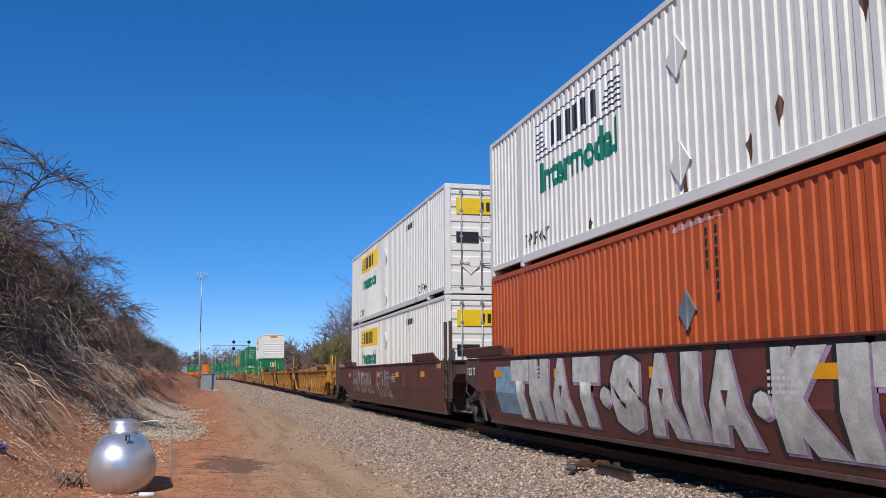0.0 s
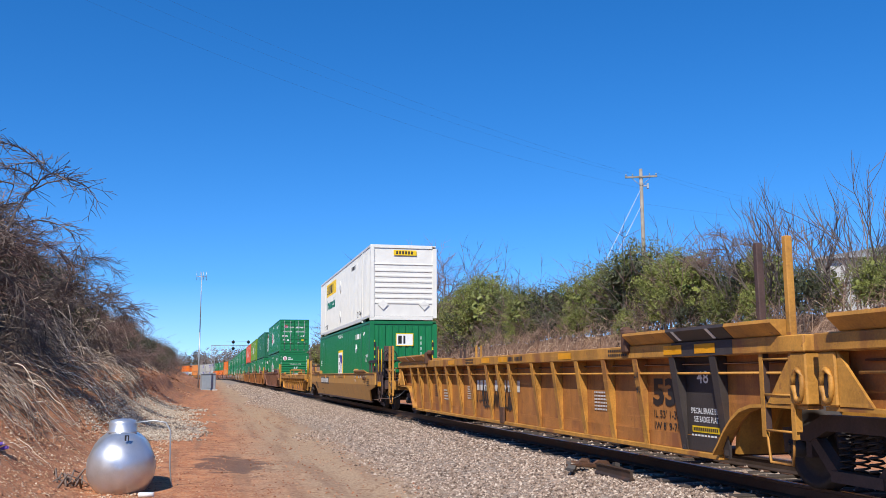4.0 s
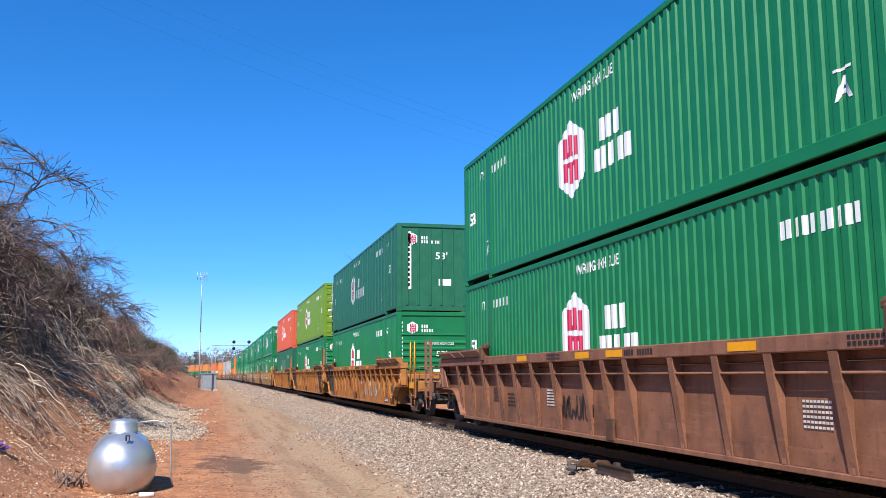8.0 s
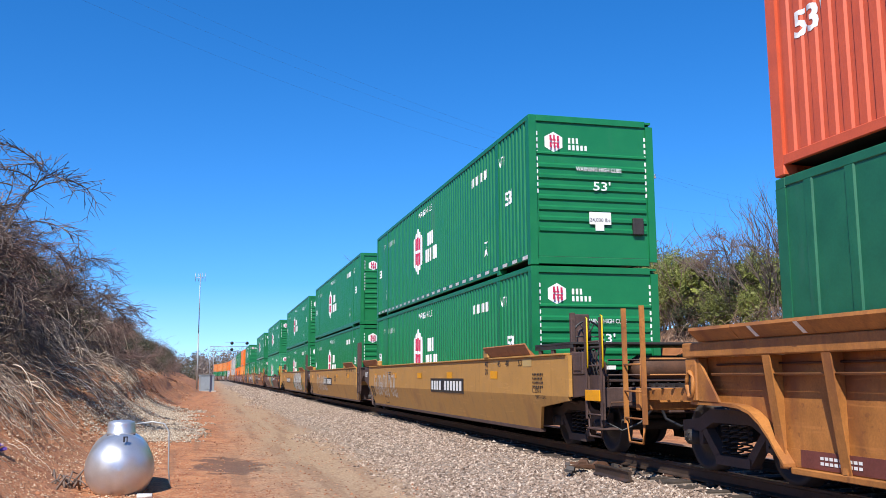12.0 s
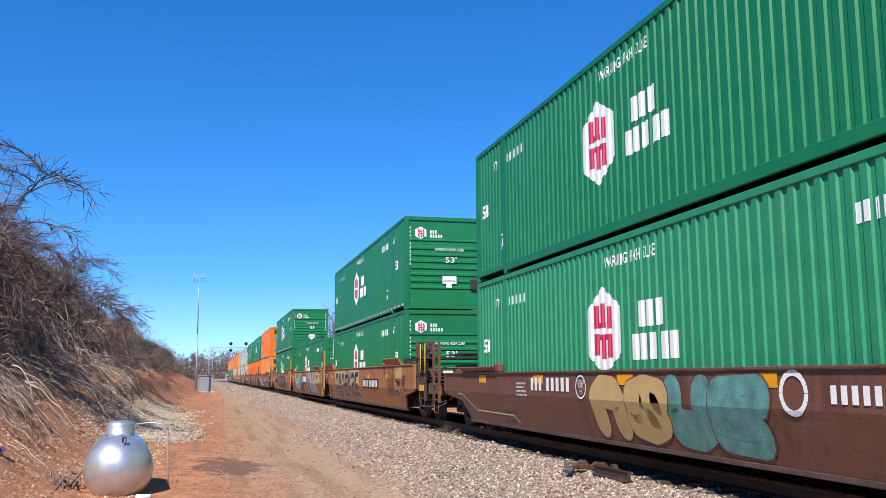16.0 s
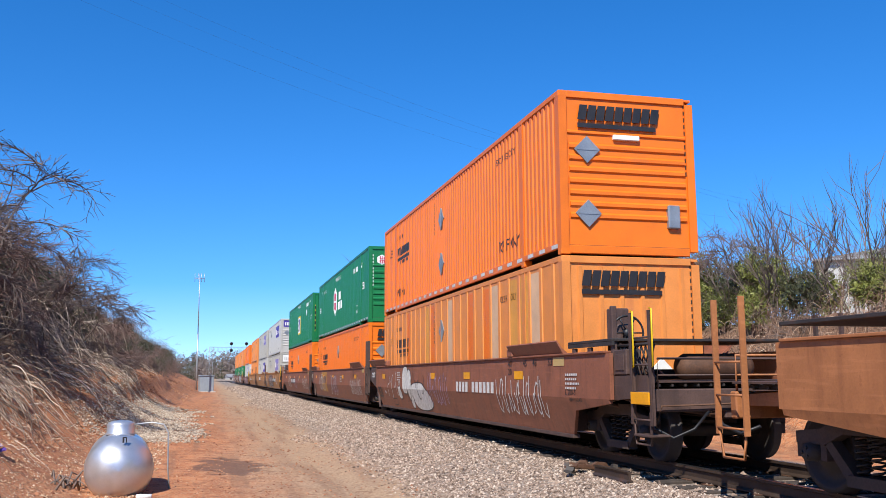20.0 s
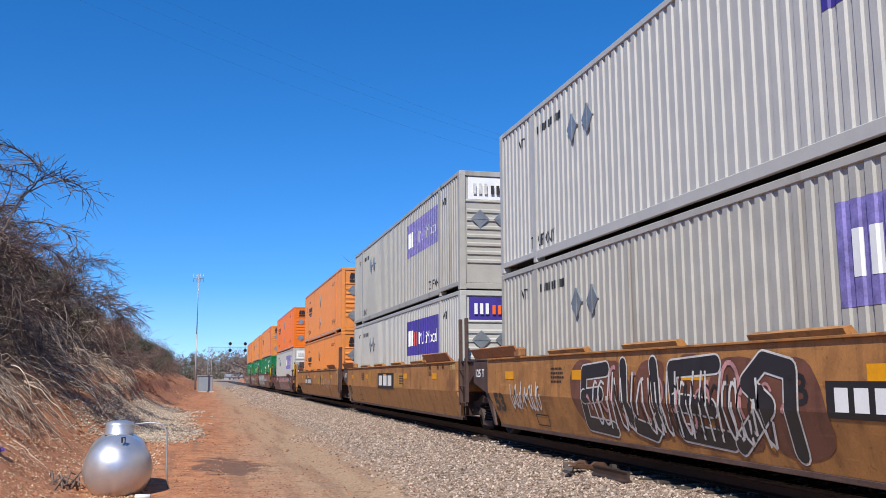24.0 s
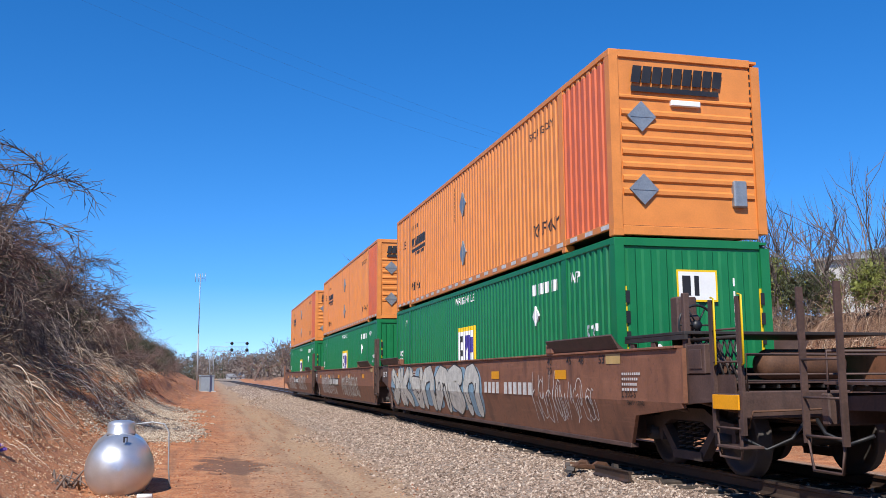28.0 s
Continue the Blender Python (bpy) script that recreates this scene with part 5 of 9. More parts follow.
            part("valve_block", cached(("valve",), lambda: G().box(-1.15, -0.85, e - 2.25, e - 1.95, 1.135, 1.42, 0.03).box(-1.08, -0.92, e - 2.32, e - 2.26, 1.2, 1.36, 0.02)), "rusty", car, "rusty brake valve block", at=q)

        def screen():
            g = G()
            for k in range(7):
                g.box(-1.36, -1.345, e - 2.65 + k * 0.22, e - 2.60 + k * 0.22, 0.95, 1.45)
            for k in range(5):
                g.box(-1.366, -1.361, e - 2.65, e - 1.28, 0.97 + k * 0.11, 1.0 + k * 0.11)
            # diamond mesh above the deck
            for k in range(9):
                y = e - 3.12 + k * 0.125
                for d in (-1, 1):
                    g.tube([(-1.33 - 0.004 * d, y - 0.13 * d, 1.14), (-1.33 - 0.004 * d, y + 0.13 * d, 1.62)], 0.014, 4)
            for z in (1.14, 1.62):
                g.tube([(-1.335, e - 3.24, z), (-1.335, e - 2.0, z)], 0.024, 5)
            return g
        if zt < 2.1:
            tagged(part("grating_panel", cached(("grating_panel",), screen), "steel", car, "upright steel grating", at=q), kind="stuff")
        part("coupler", cached(("knuckle",), knuckle), "rusty", car, "rusty knuckle coupler", at=q)
        part("air_hose", cached(("hose",), lambda: G().tube([(-0.45, e - reach, 0.7), (-0.46, e - reach - 0.15, 0.55), (-0.35, e - reach - 0.4, 0.45), (-0.2, e - reach - 0.6, 0.55)], 0.024, 6)), "lens_dark", car, "black rubber air hose", at=q)
        part("uncoupling_lever", cached(("lever",), lambda: G().tube([(-1.35, e - reach - 0.06, 0.62), (-1.3, e - reach - 0.08, 0.8), (-0.3, e - reach - 0.08, 0.82), (-0.12, e - reach - 0.2, 1.0)], 0.013, 5)), "rusty", car, at=q)
        part("reflector", cached(("placq",), lambda: G().box(-1.52, -1.50, e - 3.40, e - 2.88, 0.82, 0.98, 0.004)), "amber", car, "amber reflector plate", at=q)
        if brake:
            part("brake_stand", cached(("bstand",), lambda: G().box(-0.95, -0.65, e - 1.15, e - 0.95, 1.05, 2.25, 0.02).box(-0.92, -0.68, e - 1.30, e - 1.15, 1.55, 2.0, 0.04)), paint, car, at=q)
            hand_wheel(car, q @ pose(-0.8, e - 1.38, 1.85))
            part("air_reservoir", cached(("resv",), lambda: G().lathe([(0, -0.62), (0.14, -0.6), (0.2, -0.5), (0.2, 0.5), (0.14, 0.6), (0, 0.62)], 16, "x", (0.35, e - 1.9, 1.32))), "rusty", car, "rusty air reservoir", at=q)
        else:
            part("end_rail", cached(("erail",), lambda: G().box(-0.15, -0.05, e - 1.3, e - 1.22, 1.05, 1.7, 0.01).box(0.75, 0.85, e - 1.3, e - 1.22, 1.05, 1.7, 0.01).box(-0.15, 0.85, e - 1.3, e - 1.22, 1.6, 1.7, 0.01)), paint, car, at=q)
    else:
        # platform and ladder beside the articulated joint
        if zt < 2.1:
            part("joint_platform", cached(("joint_platform", s), lambda: G().prism([(e - 0.40, 0.98), (e - 0.40, 1.50), (e - 1.42, 1.50), (e - 1.42, 1.22), (e - 1.0, 1.02)], "x", -1.40, 1.40)), "end_brown", car, "dark steel platform over the joint", at=q)
            part("platform_grating", cached(("joint_top",), lambda: G().box(-1.44, 1.44, e - 1.48, e - 0.38, 1.505, 1.55, 0.006)), "steel", car, at=q)
            part("hose_loop", cached(("joint_hose",), lambda: G().tube([(-1.1, e - 1.40, 1.2), (-1.2, e - 1.55, 0.8), (-1.1, e - 1.75, 0.62), (-0.9, e - 1.95, 0.85)], 0.022, 6)), "lens_dark", car, "hanging black hose", at=q)
            paint = "ochre_car" if paint == "rust_car" else "end_brown"
        for yy in (e - 0.62 - back, e - 1.12 - back):
            part("stake", cached(("stake", yy, zt), lambda: G().box(-1.48, -1.40, yy - 0.035, yy + 0.035, 0.62, zt + 0.45, 0.008)), "end_brown" if yy > e - 1.0 - back else paint, car, "tall steel stake", at=q)
        ladder(car, "ladder", q, paint, e - 1.12 - back, e - 0.62 - back, 1.6, -1, 3)


def unit(u, kind, paint, ends, number=0, brake=True, trucks=(True, True), look_words="", guide_paint=None):
    """One well of a car; u: where its container's near end is. kind: smooth, ribbed or low (a single ribbed well). ends: coupled or not, near and far."""
    car = thing("well_car", look_words, "rail car", "well cars of the train")
    smooth = kind in ("smooth", "lowside")
    ext = [1.70] * 2 if not smooth else [2.2 if ends[0] else 0.36, 2.2 if ends[1] else 0.38]
    bot = [-0.12] * 2 if not smooth else [0.42 if ends[0] else 0.24, 0.42 if ends[1] else 0.03]
    zt = 2.05 if smooth else 2.12
    y0, y1 = -HL - ext[0], HL + ext[1]
    b0, b1 = -HL - bot[0], HL + bot[1]
    top = {"smooth": 1.52, "lowside": 1.25, "ribbed": 1.57, "low": 1.25}[kind]
    for flip in (0, 1):
        # a side is built as seen from -x; the far side is its mirror image
        def put(name, key, build, material, label="", level=car):
            me = cached((name, key), build)
            if flip:
                me = cached((name, key, "far"), lambda: mirror_of(me))
            return part(name, me, material, level, label)
        if smooth:
            put("side_plate", (ends, top, "s"), lambda: G().prism([(y0, 0.86), (y1, 0.86), (y1, top), (y0, top)], "x", -1.50, -1.44), paint)

            def lower():
                g = G()
                lo = [(y0 + 0.05, 0.86), (y0 + 0.05, 0.80), (-HL - 0.80, 0.66), (b0, 0.27)] if ends[0] else [(y0 + 0.02, 0.86), (y0 - 0.08, 0.60), (b0, 0.27)]
                hi = [(y1 - 0.05, 0.86), (y1 - 0.05, 0.80), (HL + 0.80, 0.66), (b1, 0.27)] if ends[1] else [(y1 - 0.05, 0.86), (b1, 0.27)]
                pts = lo + hi[::-1]
                n = len(pts)
                v = [(face_x(z, False), y, z) for y, z in pts] + [(face_x(z, False) + 0.05, y, z) for y, z in pts]
                g.add(v, [tuple(range(n)), tuple(range(2 * n - 1, n - 1, -1))] + [(i, i + n, (i + 1) % n + n, (i + 1) % n) for i in range(n)])
                return g
            sp = put("lower_plate", (ends, "s"), lower, paint)
            # dark brown in place of car paint: shade along the lower edge, coloured in
            put("bottom_flange", (ends, "s"), lambda: G().box(-1.34, -1.22, b0, b1, 0.205, 0.268, 0.008), "end_brown")
            put("top_flange", (ends, top, "s"), lambda: G().box(-1.535, -1.38, y0 + 0.1, y1 - 0.1, top + 0.003, top + 0.035, 0.006), paint)
            if not ends[1] and not flip:
                # dark wing over the shared truck, with its number plate
                put("end_wing", ("wing", top), lambda: G().prism([(y1 + 0.003, 0.84), (HL + 1.4, 1.06), (HL + 1.4, top - 0.02), (y1 + 0.003, top - 0.02)], "x", -1.495, -1.455).prism([(y1 + 0.003, 0.836), (HL + 0.05, 0.24), (HL + 0.12, 0.24), (HL + 0.75, 0.90)], "x", -1.44, -1.40), "end_brown", "dark steel wing plate at the joint")
                sprayed(car, "lettering", words("125 T", 0.6, 0.17, 0.008)(), (HL + 1.2, 1.18), False, "white_mark", 0.004)
            for k, yy in enumerate((-5.2, -2.4, 0.6, 3.4) if not flip and paint == "tan_car" else ()):
                put("top_guard", ("tg", k, top), lambda: G().prism([(-1.53, top + 0.036), (-1.56, top + 0.09), (-1.47, top + 0.12), (-1.40, top + 0.036)], "y", yy, yy + 1.5), paint)
        else:
            z0 = top - 0.17 if kind == "ribbed" else top - 0.25
            put("top_chord", (ends, kind), lambda: G().box(-1.52, -1.29, y0, y1, z0, top, 0.012), paint)
            arch = [(HL - 0.12, 0.28), (HL - 0.02, 0.38), (HL + 0.12, 0.54), (HL + 0.28, 0.68), (HL + 0.45, 0.78), (HL + 0.66, 0.835), (HL + 0.95, 0.85), (HL + 1.64, 0.85)]
            put("side_plate", kind, lambda: G().prism([(-y, z) for y, z in arch] + [(-HL - 1.64, z0 - 0.002), (HL + 1.64, z0 - 0.002)] + arch[::-1], "x", -1.325, -1.297), "yellow_worn" if paint == "yellow_car" else paint)
            put("lower_strip", kind, lambda: G().prism([(-HL + 0.14, 0.282), (HL - 0.14, 0.282), (HL + 0.02, 0.46), (-HL - 0.02, 0.46)], "x", -1.336, -1.3275), "yellow_worn" if paint == "yellow_car" else paint)
            put("bottom_flange", kind, lambda: G().box(-1.39, -1.26, b0, b1, 0.215, 0.278, 0.008), paint)
            for s in (-1, 1) if not flip else ():
                put("arch_flange", (s, kind), lambda: G().prism([(s * y, z - 0.002) for y, z in arch] + [(s * y, z + 0.035) for y, z in arch[::-1]], "x", -1.47, -1.3275), paint, "curved edge over the truck")
                cast = put("corner_post", (s, kind), lambda: G().box(-1.50, -1.328, s * (HL + 1.56) - 0.12, s * (HL + 1.56) + 0.12, 0.89, z0 - 0.004, 0.015).prism([(s * (HL + 1.43), 0.892), (s * (HL + 1.0), 0.892), (s * (HL + 1.43), z0 - 0.006)], "x", -1.48, -1.45), paint, "end post with gusset")
                put("tie_hook", (s, kind), lambda: G().tube([(-1.51, s * (HL + 1.56) + 0.07 * math.cos(k * 0.5236), 1.08 + 0.15 * math.sin(k * 0.5236)) for k in range(13)], 0.028, 6), paint, "", cast)
                # thin black plate painted as the dark inside the hook, no opening is cut
                put("hook_hole", (s, kind), lambda: G().box(-1.506, -1.503, s * (HL + 1.56) - 0.045, s * (HL + 1.56) + 0.045, 0.97, 1.19), "black_mark", "", cast)
            # centre pair, wide bays beside it, then an even spacing to the ends
            rows = [0.0] + [k * q for q in (0.75, 2.05, 3.08, 4.10, 5.12, 6.14, 7.16, 8.1) for k in (-1, 1)] if kind == "ribbed" else [k * 1.62 - 7.29 for k in range(10)]

            def rib_mesh():
                g = G().prism([(-1.3275, 0.30), (-1.355, 0.30), (-1.50, z0 - 0.003), (-1.3275, z0 - 0.003)], "y", -0.012, 0.012)
                g.prism([(-1.350, 0.25), (-1.365, 0.25), (-1.515, z0 - 0.003), (-1.500, z0 - 0.003)], "y", -0.065, 0.065)
                return g.prism([(-1.3275, 0.282), (-1.385, 0.282), (-1.375, 0.36), (-1.3275, 0.42)], "y", -0.03, 0.03)
            rib = cached(("rib", kind), rib_mesh)
            for y in rows if not flip else ():
                inked = abs(y) > 7 and kind == "ribbed" and not ends[y > 0]
                part("rib", rib, "black_panel" if inked else paint, car, "rib painted black" if inked else "", at=pose(0, y, 0))
            if not flip:
                part("doubler", cached(("doubler", kind), lambda: G().box(-1.41, -1.367, -0.13, 0.13, 0.24, 0.56, 0.01).box(-1.415, -1.411, -0.05, 0.05, 0.40, 0.50)), "rusty", car, "rusty jacking pad plate")
            put("pipe", kind, lambda: G().tube([(-1.43, y0 + 0.5, z0 - 0.20), (-1.43, y1 - 0.5, z0 - 0.20)], 0.016, 5), paint)
            put("cable", kind, lambda: G().tube([(-1.36, y0 + 0.5, z0 - 0.09), (-1.36, y1 - 0.5, z0 - 0.09)], 0.012, 4), "rusty")
        # container guides at both ends
        for s, c in ((-1, ends[0]), (1, ends[1])):
            ya, yb = (-HL - 0.45, -HL + 2.1) if c else (-HL + 0.13, -HL + 2.65) if s < 0 else (-HL - 1.25, -HL + 1.6)
            if kind == "ribbed":
                # raised box over the last bays, painted black past its middle
                if not flip:
                    for w, p, q2, mm in (("raised_chord", 6.05, 7.25, paint), ("raised_chord", 7.252, 8.55, "black_panel" if not c else paint), ("end_box", 8.56, 9.42, paint)):
                        put(w, (s, p), lambda: G().prism([(-1.50, top + 0.004), (-1.635, top + 0.13), (-1.625, top + 0.165), (-1.40, top + 0.165), (-1.38, top + 0.004)], "y", *sorted((s * p, s * q2))), mm)
                    for p in (7.42, 8.2):
                        put("tape_stripe", (s, p), lambda: G().prism([(-1.525, top + 0.02), (-1.64, top + 0.128), (-1.63, top + 0.128), (-1.515, top + 0.02)], "y", s * p - 0.03, s * p + 0.03), "white_mark")
                    lb = put("lock_block", (s, kind), lambda: G().box(-1.58, -1.40, s * 5.95 - 0.09, s * 5.95 + 0.09, top - 0.1, top + 0.22, 0.03).box(-1.56, -1.42, s * 5.85 - 0.12, s * 5.85 + 0.05, top + 0.14, top + 0.27, 0.04), "rusty", "rusty container lock")
                else:
                    put("raised_chord", (s, "far"), lambda: G().box(-1.53, -1.38, min(s * 6.05, s * 9.4), max(s * 6.05, s * 9.4), top + 0.004, top + 0.16, 0.01), paint)
                continue
            if s > 0:
                ya, yb = -yb, -ya
            gt = top + (0.23 if kind == "smooth" else 0.13)
            # guide_paint: browner worn paint that also holds the shade of down-facing plates
            put("container_guide", (s, c, kind, top), lambda: G().prism([(-1.50, top + 0.037), (-1.615, gt), (-1.60, gt + 0.02), (-1.46, top + 0.037)], "y", ya, yb).prism([(-1.50, top + 0.036), (-1.60, gt - 0.02), (-1.40, top + 0.036)], "y", ya + 0.02, ya + 0.05).prism([(-1.50, top + 0.036), (-1.60, gt - 0.02), (-1.40, top + 0.036)], "y", yb - 0.05, yb - 0.02), guide_paint or paint, "flared container guide")
            yy = -s * 0 + (yb if s < 0 else ya)
            put("lock_block", (s, c, kind), lambda: G().box(-1.56, -1.42, yy - 0.16, yy + 0.16, top - 0.02 + 0.04, top + 0.2, 0.03), paint)
    # floor of the well
    bearer = cached(("cross_bearer",), lambda: G().box(-1.25, 1.25, -0.2, 0.2, 0.22, 0.31, 0.01))
    for k in range(6 if paint == "yellow_car" else 0):
        part("cross_bearer", bearer, "rusty", car, at=pose(0, -7.4 + k * 2.96, 0))
    for s, c in ((-1, ends[0]), (1, ends[1])):
        end_gear(car, s, c, paint, brake and (s < 0) and smooth, zt, 0.3 if not smooth else -0.1)
    if trucks[0]:
        truck_parts(car, -HL - (1.45 if ends[0] else 1.8))
    if trucks[1]:
        truck_parts(car, HL + (1.45 if ends[1] else 1.8))
    roll_on(car, u + HL)
    return car


def mirror_of(me):
    m2 = me.copy()
    m2.transform(Matrix.Diagonal((-1, 1, 1, 1)))
    m2.flip_normals()
    return m2


def stroke(pts, w):
    """A painted line as a ribbon of quads."""
    out = []
    for (a, b), (c, d) in zip(pts, pts[1:]):
        n = math.hypot(c - a, d - b) or 1
        ox, oy = -(d - b) / n * w, (c - a) / n * w
        out.append([(a - ox, b - oy), (c - ox, d - oy), (c + ox, d + oy), (a + ox, b + oy)])
    return out


def scribble(width, height, seed, w=0.022):
    """A hand style without letters: a run of loops and strokes."""
    r = random.Random(seed)
    polys, a = [], 0.0
    while a < width:
        step = r.uniform(0.18, 0.4) * height
        kind = r.choice("loop hook slash zig".split())
        if kind == "loop":
            c = [(a + step * (0.5 + 0.5 * math.cos(k * 0.7 + 1)), height * (0.45 + 0.4 * math.sin(k * 0.7 + 1))) for k in range(9)]
        elif kind == "hook":
            c = [(a, height * 0.9), (a + step * 0.2, height * 0.1), (a + step * 0.7, 0), (a + step, height * 0.35)]
        elif kind == "slash":
            c = [(a, 0), (a + step * r.uniform(0.2, 0.9), height)]
        else:
            c = [(a, height * r.random()), (a + step * 0.35, height * r.random()), (a + step * 0.6, height * r.random()), (a + step, height * r.random())]
        polys += stroke(c, w)
        a += step * 0.8
    return flat(polys)


def blob(cx, cy, rx, ry, r, grow=0.0, n=22):
    """A lumpy rounded outline."""
    a, b, c = r.uniform(0, 6.28), r.uniform(0, 6.28), r.uniform(-0.25, 0.25)
    pts = []
    for k in range(n):
        t = k * 2 * math.pi / n
        q = 1 + 0.15 * math.sin(2 * t + a) + 0.13 * math.sin(3 * t + b)
        x, y = math.copysign(abs(math.cos(t)) ** 0.7, math.cos(t)), math.copysign(abs(math.sin(t)) ** 0.7, math.sin(t))
        pts.append((cx + (rx * q + grow) * x + c * ry * y, cy + (ry * (0.9 + 0.1 * q) + grow) * y))
    return pts


def blocks(width, height, n, seed, grow=0.0):
    """Rounded swelling shapes in a row, as of a painted piece."""
    r = random.Random(seed)
    g = G()
    w = width / n
    for i in range(n):
        pts = blob(w * (i + 0.5 + r.uniform(-0.08, 0.08)), height * (0.5 + r.uniform(-0.04, 0.04)), w * r.uniform(0.40, 0.54), height * r.uniform(0.40, 0.48), r, grow)
        g.add([(x, min(max(y, -0.10), height + 0.08), 0.0005 * (i % 3)) for x, y in pts], [tuple(range(len(pts)))])
    me = bpy.data.meshes.new("shape")
    me.from_pydata(g.v, [], g.f)
    return me


def inner_lines(width, height, n, seed, w=0.022):
    """Curved strokes inside the swelling shapes."""
    r = random.Random(seed + 7)
    out = []
    for i in range(n * 2):
        cx, cy, rr, a0 = width * (i + 0.5) / (n * 2), height * r.uniform(0.3, 0.7), height * r.uniform(0.1, 0.26), r.uniform(0, 6.28)
        out += stroke([(cx + rr * 0.8 * math.cos(a0 + k * 0.5), cy + rr * 1.3 * math.sin(a0 + k * 0.5)) for k in range(r.randint(4, 9))], w * r.uniform(0.7, 1.5))
    return flat(out)


def sprayed(car, name, me, place, ribbed, material, lift=0.006, label=""):
    """Paint on the side of a car; strokes and rows of bars stay one joined part."""
    ob = part(name, paint_on(me, place, ribbed, lift), material, car, label)
    if name in ("graffiti_shadow", "number_bar", "small_print", "notice_bar", "graffiti", "graffiti_outline", "graffiti_line", "tag_line", "name_bar", "lettering"):
        ob["kind"] = "stuff"


def piece(car, y, z, width, height, n, seed, fill, line, ribbed=False, label="large sprayed piece in bold blocks"):
    sprayed(car, "graffiti_outline", blocks(width, height, n, seed, 0.022), (y, z), ribbed, line, 0.004)
    sprayed(car, "graffiti", blocks(width, height, n, seed, 0.0), (y, z), ribbed, fill, 0.0085, label)
    sprayed(car, "graffiti_line", inner_lines(width, height, n, seed), (y, z), ribbed, line, 0.013)


FORMS = [[[(0.05, 0.0), (0.12, 0.9), (0.55, 1.0), (0.8, 0.75), (0.45, 0.5), (0.95, 0.0)]], [[(0.9, 0.85), (0.45, 1.0), (0.1, 0.78), (0.3, 0.52), (0.8, 0.42), (0.9, 0.15), (0.45, 0.0), (0.05, 0.12)]],
         [[(0.1, 1.0), (0.08, 0.25), (0.35, 0.0), (0.75, 0.08), (0.9, 0.4), (0.85, 1.0)]], [[(0.0, 0.0), (0.4, 1.0), (0.62, 0.95), (0.98, 0.0)], [(0.2, 0.38), (0.8, 0.34)]],
         [[(0.9, 0.95), (0.15, 0.9), (0.1, 0.05), (0.9, 0.0)], [(0.1, 0.5), (0.7, 0.55)]], [[(0.12, 0.0), (0.1, 1.0)], [(0.85, 1.0), (0.25, 0.5), (0.95, 0.0)]]]


def wild(width, height, n, seed, w, grow=0.0):
    """Interlocking shapes of thick bent strokes, as of a painted piece that spells nothing."""
    r = random.Random(seed)
    g = G()
    cell = width / n
    for i in range(n):
        tilt, squeeze, up = r.uniform(-0.16, 0.16), r.uniform(0.9, 1.1), r.uniform(-0.03, 0.03)
        turned, upset = r.random() < 0.5, r.random() < 0.7
        for j, line in enumerate(r.choice(FORMS)):
            line = [(1 - x if turned else x, 1 - y if upset else y) for x, y in line]
            pts = [(cell * (i + 0.08 + 0.84 * x * squeeze) + tilt * height * (y - 0.5) + r.gauss(0, 0.02 * cell), w + (height - 2 * w) * min(1.0, max(0.0, y + up))) for x, y in line]
            z = 0.005 * (i % 2) + 0.0024 * j
            for k, poly in enumerate(stroke(pts, w + grow)):
                g.add([(x, y, z + 0.0004 * (k % 3)) for x, y in poly], [(0, 1, 2, 3)])
            for k, (x, y) in enumerate(pts):
                q = [(x + (w + grow) * math.cos(t * 0.5236), y + (w + grow) * math.sin(t * 0.5236), z + 0.0012 + 0.0004 * (k % 2)) for t in range(12)]
                g.add(q, [tuple(range(12))])
    me = bpy.data.meshes.new("shape")
    me.from_pydata(g.v, [], g.f)
    return me


def mural(car, y, z, width, height, n, seed, w, fill, line, back=None, label="large sprayed piece of interlocking shapes", rim=0.03):
    """A painted piece: a cloud behind, an outline, the thick shapes and thin lines on them."""
    if back:
        sprayed(car, "graffiti_shadow", blocks(width + 0.3, height, n + 2, seed + 1, 0.03), (y + 0.15, z), False, back, 0.0040)
    sprayed(car, "graffiti_outline", wild(width, height, n, seed, w, rim), (y, z), False, line, 0.0065)
    sprayed(car, "graffiti", wild(width, height, n, seed, w), (y, z), False, fill, 0.0095, label)


